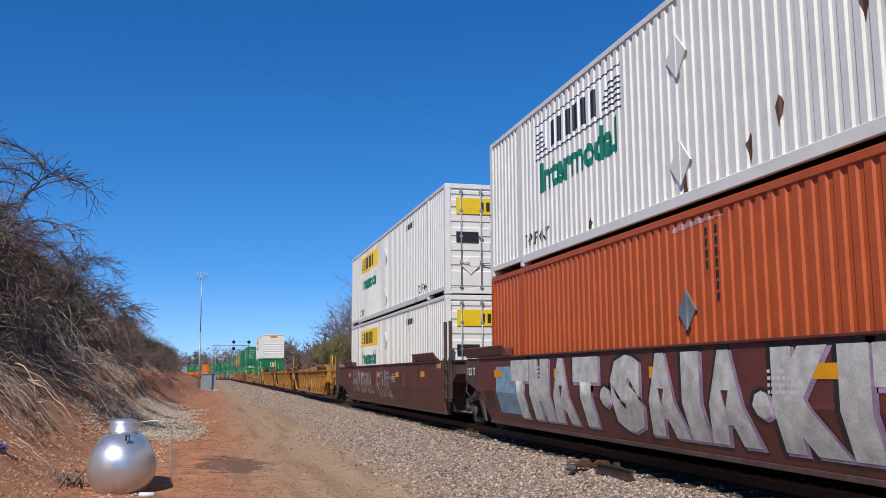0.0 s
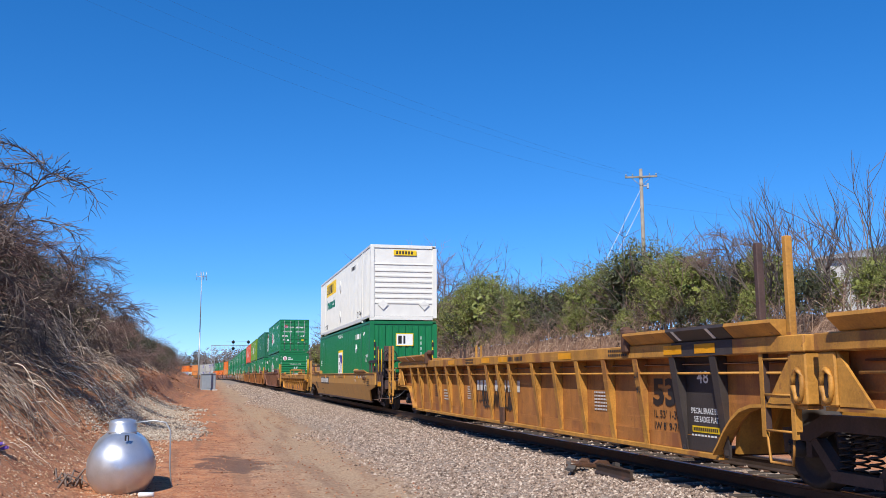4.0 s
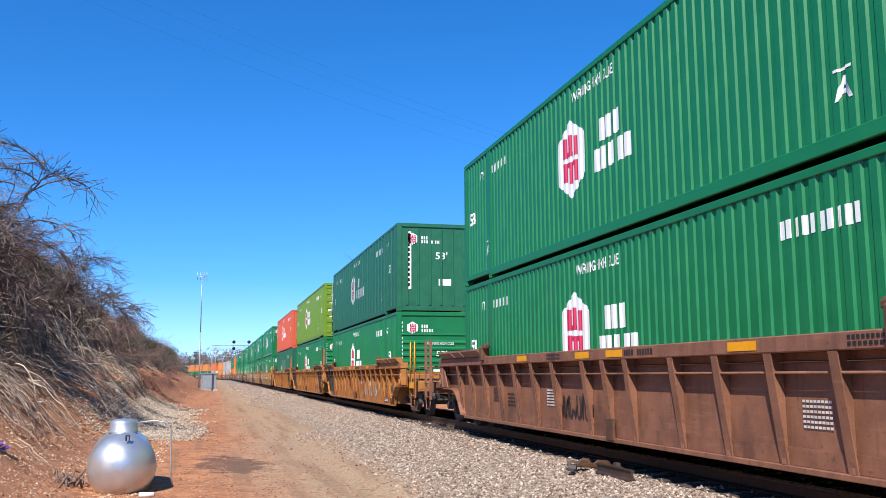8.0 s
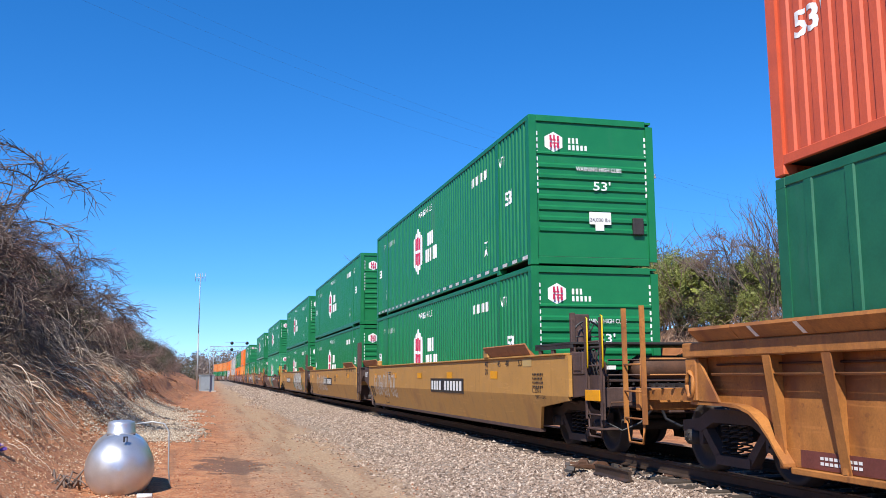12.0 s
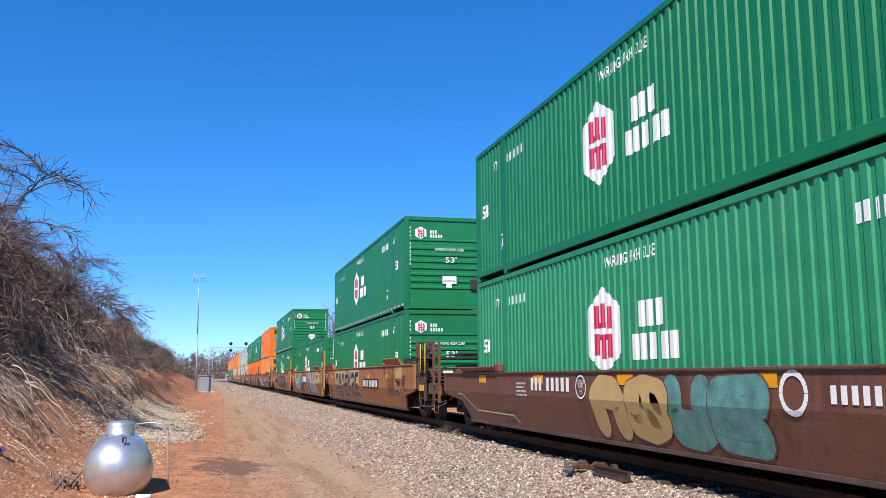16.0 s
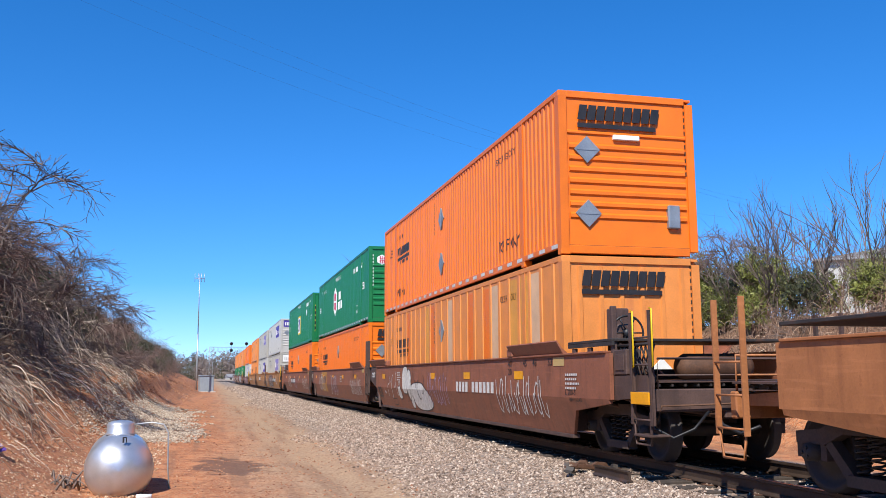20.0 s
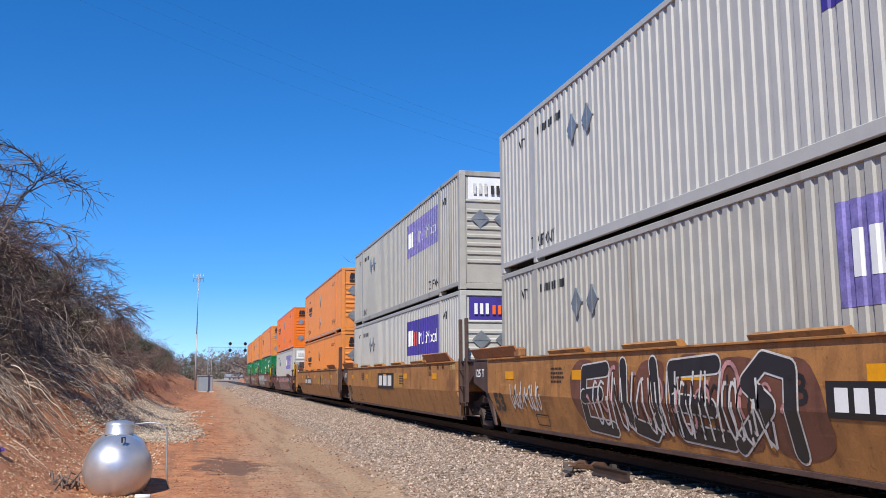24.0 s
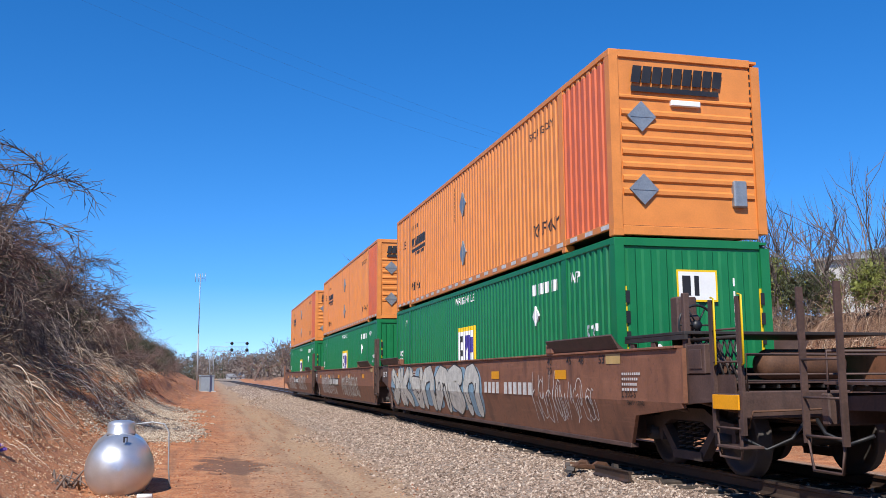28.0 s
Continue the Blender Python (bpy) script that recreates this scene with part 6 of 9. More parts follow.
def car_marks(car, ribbed, top=1.52, number_y=None, panel=True, seed=1, numbers="white_mark", limit_y=None, big=True, far_panel=True, near_panel=True, long_end=True, plate=False):
    """Stencils that most of the cars carry."""
    x = 0.006 if not ribbed else -0.198
    chord = 0.199
    def on_chord(name, me, place, material):
        sprayed(car, name, me, place, ribbed, material, chord if ribbed else 0.006)
    low = top < 1.4 and not ribbed
    if ribbed:
        for y in (3.75, 0.95, -0.2, -3.4):
            on_chord("reflector", flat([rect(0, 0, 0.55, 0.10)]), (y, top - 0.135), "amber")
        for y in (2.2, -5.35):
            on_chord("small_print", flat(bars(9, 0.62, 0.035, 0.3) + [[(a, b + 0.06) for a, b in p] for p in bars(10, 0.62, 0.035, 0.3)]), (y, top - 0.13), "black_mark")
        on_chord("number_bar", flat(bars(4, 0.30, 0.075, 0.3) + [[(a + 0.4, b) for a, b in p] for p in bars(6, 0.45, 0.075, 0.3)]), (-0.8, top - 0.12), "black_mark")
    else:
        for y in (7.3, 4.0, 0.6, -2.6, -6.09):
            sprayed(car, "reflector", flat([rect(0, 0, 0.5, 0.15)]), (y, 1.07 if low else 1.14), False, "amber", 0.007, "amber reflector")
    if not ribbed:
        for w, y in (("20", -5.75), ("40", -5.75), ("45", -6.6), ("48", -7.1), ("53", -7.85)):
            sprayed(car, "lettering", words(w, 0.2, 0.12, 0.002)(), (y, (1.22 if w == "20" else 1.37) - (0.29 if low else 0)), False, "white_mark" if low else "black_mark")
        if big:
            sprayed(car, "lettering", words("53", 0.62, 0.36, 0.012)(), (HL + 0.02, 0.52), False, "black_mark")
        patch_at = (-8.1 if long_end else -7.9, 1.36 - (0.28 if low else 0))
        sprayed(car, "paint_patch", flat([rect(0, 0, 0.48, 0.14)]), patch_at, False, "tan_patch", 0.006, "small yellowed paint patch")
        if plate:
            sprayed(car, "notice", flat([rect(0, 0, 0.54, 0.26)]), (-7.67, 0.58), False, "white_mark", 0.006)
            sprayed(car, "notice_bar", flat([rect(0.02, 0.06, 0.26, 0.24), rect(0.28, 0.06, 0.52, 0.24), rect(0.02, 0.015, 0.52, 0.045)]), (-7.67, 0.58), False, "black_mark", 0.010)
        if long_end:
            sprayed(car, "lettering", words("L 200-5", 0.42, 0.085, 0.002)(), (-8.6, 0.90), False, "black_mark")
            sprayed(car, "lettering", words("EMPTY LOAD", 0.5, 0.06, 0.002)(), (-8.75, 0.80), False, "black_mark")
        if plate or low:
            part("lamp_bracket", cached(("lamp_bracket",), lambda: G().box(-1.56, -1.502, -8.40, -8.34, 1.03, 1.15, 0.01).box(-1.56, -1.502, -8.02, -7.96, 1.03, 1.15, 0.01).box(-1.58, -1.53, -8.36, -8.0, 1.06, 1.13, 0.012)), "rusty", car, "small steel bracket")
        sprayed(car, "hatch_line", flat(stroke([(0, 0.20), (0.6, 0.20), (0.56, 0.02), (0.02, 0.02), (0, 0.20)], 0.010)), (5.9, 0.33), False, "steel", 0.006)
    else:
        sprayed(car, "lettering", words("53", 0.62, 0.36, 0.012)(), (-6.3, 0.78), True, "black_mark")
        sprayed(car, "lettering", words("IL 53' 1-3/4", 0.72, 0.10, 0.003)(), (-6.32, 0.63), True, "black_mark")
        sprayed(car, "lettering", words("IW 8' 9-7/8", 0.72, 0.10, 0.003)(), (-6.32, 0.48), True, "black_mark")
        if far_panel:
            sprayed(car, "lettering", words("125", 0.55, 0.26, 0.008)(), (HL - 0.25, 0.86), True, "white_mark", 0.010)
        if near_panel:
            sprayed(car, "lettering", words("48", 0.26, 0.15, 0.003)(), (-7.45, 1.08), True, "white_mark", 0.010)
        else:
            sprayed(car, "notice", flat([rect(0, 0, 0.46, 0.34)]), (-7.35, 0.56), True, "white_mark", 0.010)
            sprayed(car, "notice_bar", flat([rect(0.02, 0.07, 0.22, 0.32), rect(0.24, 0.07, 0.44, 0.32), rect(0.02, 0.02, 0.44, 0.05)]), (-7.35, 0.56), True, "black_mark", 0.013)
        if top > 1.4 and near_panel:
            sprayed(car, "lettering", words("SPECIAL BRAKE BEAM", 0.72, 0.07, 0.002)(), (-7.28, 0.72), True, "white_mark", 0.010)
            sprayed(car, "lettering", words("SEE BADGE PLATE", 0.58, 0.07, 0.002)(), (-7.35, 0.62), True, "white_mark", 0.010)
            sprayed(car, "notice", flat([rect(0, 0, 0.62, 0.075)]), (-7.30, 0.50), True, "yellow_mark", 0.010)
            sprayed(car, "notice_bar", flat([[(a + 0.03, b + 0.018) for a, b in p] for p in bars(13, 0.56, 0.04, 0.25)]), (-7.30, 0.50), True, "black_mark", 0.014)
            for w, z in (("20", 1.14), ("40", 0.94)):
                sprayed(car, "lettering", words(w, 0.12, 0.13, 0.003)(), (-6.08, z), True, "black_mark", 0.165 if z > 1 else 0.14)
    if ribbed:
        # dark weathering panels and a bolted notice among the bays
        q = random.Random(seed + 50)
        for y0, w in ((5.95, 0.8), (2.85, 0.75), (-4.25, 0.8)):
            sprayed(car, "small_print", flat([[(a, b + 0.05 * k) for a, b in p] for k in range(6) for p in bars(8, 0.46, 0.026, 0.25)]), (y0 - 0.15, 0.66), True, "spray_white" if y0 < 3 else "black_mark", 0.010)
    r = random.Random(seed)
    lines = []
    for k in range(4):
        lines += [[(a, b - 0.07 * k) for a, b in p] for p in bars(r.randint(6, 9), r.uniform(0.45, 0.6), 0.035, 0.3)]
    sprayed(car, "small_print", flat(lines), (-7.28 if ribbed else -8.62 if long_end else -2.0, 0.44 if ribbed else 1.02 if low else 1.20), ribbed, "white_mark" if ribbed else numbers, 0.010)
    sprayed(car, "small_print", flat(lines), (4.9, 0.8 if ribbed else 1.05 if low else 1.30), ribbed, numbers)
    if number_y is not None:
        if panel:
            sprayed(car, "number_panel", flat([rect(0, 0, 3.15, 0.34)]), (number_y + 0.06, 0.80), ribbed, "black_mark", 0.006, "black number panel")
        sprayed(car, "number_bar", flat([[(a, b) for a, b in p] for p in bars(4, 1.05, 0.22, 0.3)] + [[(a + 1.3, b) for a, b in p] for p in bars(6, 1.65, 0.22, 0.3)]), (number_y - 0.06, 0.86), ribbed, numbers if not panel else "white_mark", 0.010)
    if limit_y is not None:
        sprayed(car, "lettering", words("LD LMT 115,700 PER UNIT", 1.7, 0.1, 0.002)(), (limit_y, 1.05), ribbed, numbers)


# ---- the consist ----
LOW, UPP = 0.335, 0.335 + 2.916


def trio(units, kind, paint, words_list, guide_paint="rust_car", first=True):
    """Three wells joined over shared trucks."""
    made = []
    for i, u in enumerate(units):
        ends = (i == 0 and first, i == len(units) - 1)
        made.append(unit(u, kind, paint, ends, brake=i == 0, trucks=(i == 0, True), look_words=words_list, guide_paint=guide_paint))
    return made


HUB = "green corrugated container with white emblem, stacked on the train"
# maroon pair at the head
a1, a2 = trio([-534.0, -513.9], "smooth", "maroon_car", "maroon smooth-sided well car with sprayed graffiti", "maroon_car", first=False)
container(-534.0, LOW, "orange_red", "sch_red", look_words="red-orange corrugated container in the well of a maroon car")
container(-534.0, UPP, "white", "jb_old", look_words="white corrugated container with faded green lettering and rust stains")
container(-513.9, LOW, "white", "jb", end="door", look_words="white corrugated container with yellow name panel, lower of a stack")
container(-513.9, UPP, "white", "jb", end="door", look_words="white corrugated container with yellow name panel, upper of a stack")
# empty yellow three-pack
y1, y2, y3 = trio([-489.5, -469.6, -449.9], "ribbed", "yellow_car", "empty yellow ribbed well car, rust-stained")
# single wells
s1 = unit(-425.6, "lowside", "ochre_car", (True, True), look_words="ochre smooth-sided single well car, loaded")
container(-425.6, LOW, "green", "emp", end="vertical", look_words="green corrugated container with yellow square emblem")
container(-425.6, UPP, "white", "jb", end="louvre", look_words="clean white corrugated container with green lettering")
s2 = unit(-401.7, "low", "yellow_car", (True, True), look_words="empty yellow low-sided single well car")
s3 = unit(-378.1, "ribbed", "worn_brown", (True, True), look_words="rusty brown ribbed single well car, loaded")
container(-378.1, LOW, "green", "hub", look_words=HUB)
container(-378.1, UPP, "green", "hub", end="door", look_words="green corrugated container showing its rear doors")
# yellow three-pack
d1, d2, d3 = trio([-353.8, -333.9, -313.6], "ribbed", "yellow_worn", "yellow-brown ribbed well car, loaded, weathered")
container(-353.8, LOW, "green", "hub", look_words=HUB)
container(-353.8, UPP, "green_dark", "hub_inc", "ribbed", "posts", look_words="dark green container with vertical posts and white emblem")
container(-333.9, LOW, "green", "hub", look_words=HUB)
container(-333.9, UPP, "lime", "hub", end="door", look_words="lime green corrugated container showing its rear doors")
container(-313.6, LOW, "green_em", "em_patch", "ribbed", "posts", look_words="blue-green container with posts and a grey painted-over patch")
container(-313.6, UPP, "red", "hub_inc", end="vertical", look_words="faded red corrugated container with white emblem")
# ochre three-pack
g1, g2, g3 = trio([-289.9, -270.0, -250.0], "smooth", "ochre_car", "ochre smooth-sided well car, loaded, clean")
for u, lo in ((-289.9, "green"), (-270.0, "green"), (-250.0, "green")):
    container(u, LOW, lo, "hub", look_words=HUB)
    container(u, UPP, "green", "hub", dashes=u == -289.9, look_words=HUB)
# brown single
k1 = unit(-226.0, "lowside", "brown_car", (True, True), look_words="brown smooth-sided single well car with faded graffiti")
container(-226.0, LOW, "green_faded", "hub", look_words="pale faded green corrugated container with white emblem")
container(-226.0, UPP, "green", "hub", look_words=HUB)
# brown and tan three-pack
l1, l2, l3 = trio([-202.1, -182.4, -162.9], "smooth", "rust_car", "brown smooth-sided well car with tan patches and graffiti")
container(-202.1, LOW, "green", "hub", look_words=HUB)
container(-202.1, UPP, "green", "hub", dashes=True, look_words=HUB)
container(-182.4, LOW, "green", "hub", end="door", look_words="green corrugated container riding alone, rear doors showing")
container(-162.9, LOW, "green", "hub", end="door", look_words="green corrugated container, rear doors showing, lower of a stack")
container(-162.9, UPP, "green", "hub", dashes=True, look_words=HUB)
# rusty three-pack
o1, o2, o3 = trio([-138.4, -119.0, -99.5], "smooth", "rust_red", "rusty brown smooth-sided well car with graffiti", "rust_red")
container(-138.4, LOW, "orange_faded", "sch_flat", "ribbed", "posts", look_words="faded orange container with vertical posts")
container(-138.4, UPP, "orange", "sch", dashes=True, look_words="bright orange corrugated container, upper of a stack")
container(-119.0, LOW, "orange", "sch", look_words="orange corrugated container, lower of a stack")
container(-119.0, UPP, "green", "hub", dashes=True, look_words=HUB)
container(-99.5, LOW, "orange", "sch", look_words="orange corrugated container, lower of a stack")
container(-99.5, UPP, "green", "emp", end="vertical", look_words="green corrugated container with yellow square emblem")
# tan three-pack
t1, t2, t3 = trio([-75.0, -55.7, -35.8], "smooth", "tan_car", "tan smooth-sided well car with graffiti, rust-stained")
container(-75.0, LOW, "grey_dirty", "fedex_faded", look_words="dirty grey corrugated container with faded purple panel")
container(-75.0, UPP, "grey", "fedex", look_words="light grey corrugated container with purple name panel")
container(-55.7, LOW, "grey", "fedex", look_words="light grey corrugated container with purple name panel")
container(-55.7, UPP, "grey_dirty", "fedex_faded", look_words="dirty grey corrugated container with faded purple panel")
container(-35.8, LOW, "orange_faded", "sch", look_words="faded orange corrugated container, lower of a stack")
container(-35.8, UPP, "orange_faded", "sch", dashes=True, look_words="faded orange corrugated container, upper of a stack")
# maroon single
v1 = unit(-11.9, "lowside", "maroon_car", (True, True), look_words="maroon smooth-sided single well car with pink graffiti")
container(-11.9, LOW, "grey", "fedex_faded", look_words="light grey corrugated container with faded purple panel")
container(-11.9, UPP, "orange", "sch", dashes=True, look_words="orange corrugated container, upper of a stack")
# last three-pack
w1, w2, w3 = trio([12.1, 31.8, 51.8], "smooth", "worn_brown", "rusty brown smooth-sided well car with silver graffiti", "end_brown")
for u in (12.1, 31.8, 51.8):
    container(u, LOW, "green", "emp", end="vertical", look_words="green corrugated container with yellow square emblem")
    upper = container(u, UPP, "orange_faded", "sch", dashes=True, look_words="faded orange corrugated container, upper of a stack")
    mark(upper, "paint_patch", ("red_end",), lambda: flat([rect(0, 0, 2.05, 2.55)]), (-HL + 2.12, 0.19), "side", "red_end", True, "repainted red-orange end section")


# ---- paint and stencils on the cars ----
def tag_on(car, y, z, width, height, seed, material="spray_white", ribbed=False, w=0.02):
    sprayed(car, "tag_line", scribble(width, height, seed, w), (y, z), ribbed, material, 0.016, "scrawled spray-paint tag")


def patch_on(car, y, z, width, height, material, ribbed=False, label="repainted patch", lift=0.0045):
    sprayed(car, "paint_patch", flat([rect(0, 0, width, height)]), (y, z), ribbed, material, lift, label)


def trademark(car, y, ground, ink, width=2.7):
    """A maker's sign as plain shapes: a dark panel with three heavy blocks."""
    sprayed(car, "emblem_panel", flat([rect(0, 0, width, 0.5)]), (y, 0.82), False, ground, 0.006, "panel of a maker's emblem")
    k = width / 2.7
    sprayed(car, "name_bar", flat([rect(0.25 * k, 0.10, 0.85 * k, 0.42), rect(1.02 * k, 0.10, 1.62 * k, 0.42), rect(1.80 * k, 0.10, 2.4 * k, 0.42)]), (y, 0.82), False, ink, 0.011)


for car, num, seed in ((a1, None, 1), (a2, None, 2), (g1, -1.0, 3), (g2, 2.0, 4), (g3, 4.75, 5), (k1, None, 6), (l1, -1.66, 7), (l2, None, 8), (l3, 5.4, 9), (o1, -1.9, 10), (o2, None, 11), (o3, 3.0, 12),
                       (t1, -2.1, 13), (t2, None, 14), (t3, 5.2, 15), (v1, None, 16), (w1, -2.05, 17), (w2, 3.5, 18), (w3, 2.5, 19), (s1, 5.6, 20)):
    dark = car in (a1, a2, k1, v1, o1, o2, o3, w1, w2, w3)
    car_marks(car, False, long_end=car in (g1, k1, l1, o1, t1, v1, w1, s1), top=1.25 if car in (s1, k1, v1) else 1.52, big=car not in (k1, v1), number_y=num, panel=car not in (l3, o1, w1, k1), seed=seed, numbers="spray_white" if dark else "black_mark", limit_y=-0.9 if car in (a2, t3, s1) else None, plate=car is l1)
for car, num, seed in ((y1, -3.85, 21), (y2, None, 22), (y3, 2.0, 23), (d1, -1.0, 24), (d2, None, 25), (d3, None, 26)):
    car_marks(car, True, top=1.57, number_y=num, panel=False, seed=seed, numbers="spray_white", far_panel=car not in (y3, d3), near_panel=car not in (y1, d1))
for car, seed in ((s2, 27), (s3, 28)):
    car_marks(car, True, top=1.25 if car is s2 else 1.57, far_panel=False, near_panel=False, panel=False, number_y=4.95 if car is s2 else None, seed=seed, numbers="white_mark" if car is s2 else "black_mark")

# maroon pair
patch_on(a1, 7.2, 0.45, 1.2, 0.9, "spray_blue", label="pale blue spray cloud")
at = 6.25
for ch in "THAT.SAIA.KIT":
    w = {"I": 0.42, ".": 0.32}.get(ch, 0.98)
    tall = 1.06 if ch != "." else 0.30
    z = 0.40 if ch != "." else 0.72
    sprayed(a1, "graffiti_outline", words(ch, w + 0.16, tall + 0.10, 0.05)(), (at + 0.08, z - 0.05), False, "spray_black", 0.004)
    sprayed(a1, "graffiti_shadow", words(ch, w + 0.06, tall + 0.02, 0.045)(), (at - 0.02, z - 0.03), False, "spray_purple", 0.0055)
    sprayed(a1, "graffiti", words(ch, w, tall, 0.038)(), (at, z), False, "spray_silver", 0.0085, "huge silver block graffiti with black shadows")
    at -= w + 0.04
for k, (y, w) in enumerate(((4.9, 0.3), (1.4, 0.35), (-2.2, 0.3), (-4.4, 0.3))):
    sprayed(a1, "graffiti", flat([[(0, 0), (w, 0.1), (w * 0.9, 0.6), (0.05, 0.45)]]), (y, 0.42), False, "spray_blue", 0.0070)
tag_on(a2, 6.1, 0.55, 4.4, 0.85, 201)
tag_on(a2, 0.9, 0.45, 2.6, 1.0, 202, w=0.018)
sprayed(a2, "emblem_ring", flat(stroke([(0.62 * math.cos(k * math.pi / 12), 0.52 + 0.5 * math.sin(k * math.pi / 12)) for k in range(25)], 0.035) + [rect(-0.5, 0.42, 0.5, 0.47), rect(-0.5, 0.58, 0.5, 0.63), rect(-0.12, 0.1, 0.12, 0.94)]), (-3.9, 0.42), False, "brown_car", 0.007, "faded round emblem drawn as a plain ring")
# empty three-pack
def end_panels(car):
    """Black painted ends of a ribbed side, plate and chord."""
    near, away = car not in (y1, d1), car not in (y3, d3)
    for y in [-7.17] * near + [8.08] * away:
        patch_on(car, y, 0.465, 0.92, 0.93, "black_panel", True, "faded black end panel")
        patch_on(car, y + (0.0 if y < 0 else 0.12), 0.285, 0.92 if y < 0 else 0.9, 0.17, "black_panel", True, "faded black end panel", 0.0145)
    if near:
        sprayed(car, "paint_patch", flat([rect(0, 0, 1.35, 0.165)]), (-7.2, 1.403), True, "black_panel", 0.196, "black paint over the chord")
    if car not in (y3, d3):
        sprayed(car, "paint_patch", flat([rect(0, 0, 1.35, 0.165)]), (8.55, 1.403), True, "black_panel", 0.196, "black paint over the chord")
    for y in [-7.0, -7.75] * near + [8.3] * away:
        sprayed(car, "reflector", flat([rect(0, 0, 0.45, 0.11)]), (y, 1.43), True, "amber", 0.201, "amber reflector")


for car, sd in ((y1, 1), (y2, 2), (y3, 3)):
    end_panels(car)
    sprayed(car, "tag_line", scribble(1.3, 0.5, 300 + sd, 0.012), (-1.0 + sd, 0.6), True, "spray_black", 0.007)
piece(y1, 2.7, 0.40, 4.6, 0.75, 5, 301, "spray_white", "spray_black", True, "white and black graffiti across the ribs")
piece(y2, 4.1, 0.42, 1.8, 0.72, 4, 302, "spray_black", "spray_white", True, "black graffiti shapes across the ribs")
patch_on(y2, -1.3, 0.70, 0.68, 0.42, "spray_black", True, "black painted-over patch")
patch_on(y2, -3.2, 0.62, 0.8, 0.5, "spray_black", True, "black painted-over patch")
sprayed(y2, "paint_patch", flat([rect(0, 0, 0.12, 0.32)]), (-1.99, 0.72), True, "white_mark", 0.145, "white stripe down a rib")
tag_on(y2, 1.9, 0.72, 0.5, 0.4, 303, "spray_black", True)
tag_on(y3, 1.5, 0.5, 2.0, 0.5, 304, "spray_black", True)
# single wells
sprayed(s2, "tag_line", scribble(1.1, 0.14, 310, 0.009), (1.9, 1.05), True, "spray_black", 0.201)
sprayed(s2, "tag_line", scribble(0.5, 0.14, 311, 0.009), (-0.7, 1.05), True, "spray_black", 0.201)
tag_on(s2, -3.0, 0.45, 0.9, 0.4, 312, "spray_purple", True)
tag_on(s3, 2.0, 0.5, 1.2, 0.4, 313, "spray_black", True)
# yellow-brown three-pack
tag_on(d1, -2.2, 0.45, 1.3, 0.5, 320, "spray_white", True)
tag_on(d1, -3.6, 0.45, 1.6, 0.5, 321, "spray_white", True, 0.026)
tag_on(d2, -4.36, 0.62, 0.72, 0.36, 322, "spray_white", True)
tag_on(d2, -4.9, 0.40, 0.2, 0.25, 329, "spray_white", True)
patch_on(d2, -3.55, 0.74, 0.46, 0.36, "tan_patch", True, "pale notice panel")
sprayed(d1, "graffiti", flat(stroke([(0, 0.4), (0.2, 0.22), (0.5, 0.0)], 0.05) + stroke([(0, 0.0), (0.25, 0.18), (0.5, 0.42)], 0.05)), (1.98, 0.68), True, "red_mark", 0.012, "red and grey sprayed cross")
sprayed(d1, "graffiti_line", flat(stroke([(0.05, 0.42), (0.27, 0.2), (0.56, 0.0)], 0.02) + stroke([(0.05, 0.0), (0.27, 0.2), (0.55, 0.44)], 0.02)), (1.98, 0.68), True, "spray_black", 0.014)
sprayed(d1, "lettering", words("next", 0.26, 0.12, 0.004)(), (2.32, 0.92), True, "spray_black", 0.012)
sprayed(d1, "lettering", words("load", 0.28, 0.13, 0.004)(), (2.30, 0.76), True, "spray_black", 0.012)
tag_on(d3, -1.6, 0.5, 0.8, 0.7, 323, "spray_white", True)
trademark_bars = flat([rect(0, 0, 0.55, 0.42), rect(0.7, 0, 1.25, 0.42), rect(1.4, 0, 1.95, 0.42)])
sprayed(d2, "name_bar", trademark_bars, (-1.15, 0.64), True, "red_mark", 0.006)
for car in (d1, d2, d3):
    end_panels(car)
    for y, w in ((7.85, 2.0), (-5.9, 2.0)):
        patch_on(car, y, 0.29, w, 0.17, "maroon_patch", True, "dull red warning strip", 0.016)
        sprayed(car, "small_print", flat([[(a + 0.3, b + 0.045 + 0.05 * k) for a, b in p] for k in range(2) for p in bars(9, 0.6, 0.03, 0.25)]), (y, 0.29), True, "white_mark", 0.020)
# ochre three-pack
tag_on(g1, 7.3, 0.55, 3.6, 0.8, 330, "spray_white")
tag_on(g2, 5.0, 0.5, 4.0, 0.8, 331, "spray_white")
for k, (y, z, rx, ry) in enumerate(((-0.75, 0.42, 0.22, 0.3), (-6.25, 0.35, 0.16, 0.30), (-6.5, 0.80, 0.10, 0.12), (-6.3, 1.05, 0.08, 0.10), (-6.75, 0.34, 0.15, 0.22))):
    sprayed(g3, "graffiti", flat([blob(0.25, ry, rx, ry, random.Random(int(-y * 100)))]), (y + 0.25, z), False, "green_mark", 0.0040 + 0.0009 * k, "green sprayed splash")
sprayed(g3, "graffiti", flat([blob(0.2, 0.3, 0.16, 0.26, random.Random(3))]), (-6.1, 0.36), False, "yellow_splash", 0.0088, "yellow sprayed splash")
mural(g3, -1.2, 0.32, 5.0, 1.16, 4, 332, 0.205, "spray_silver", "spray_black", label="huge silver graffiti with black outlines", rim=0.035)
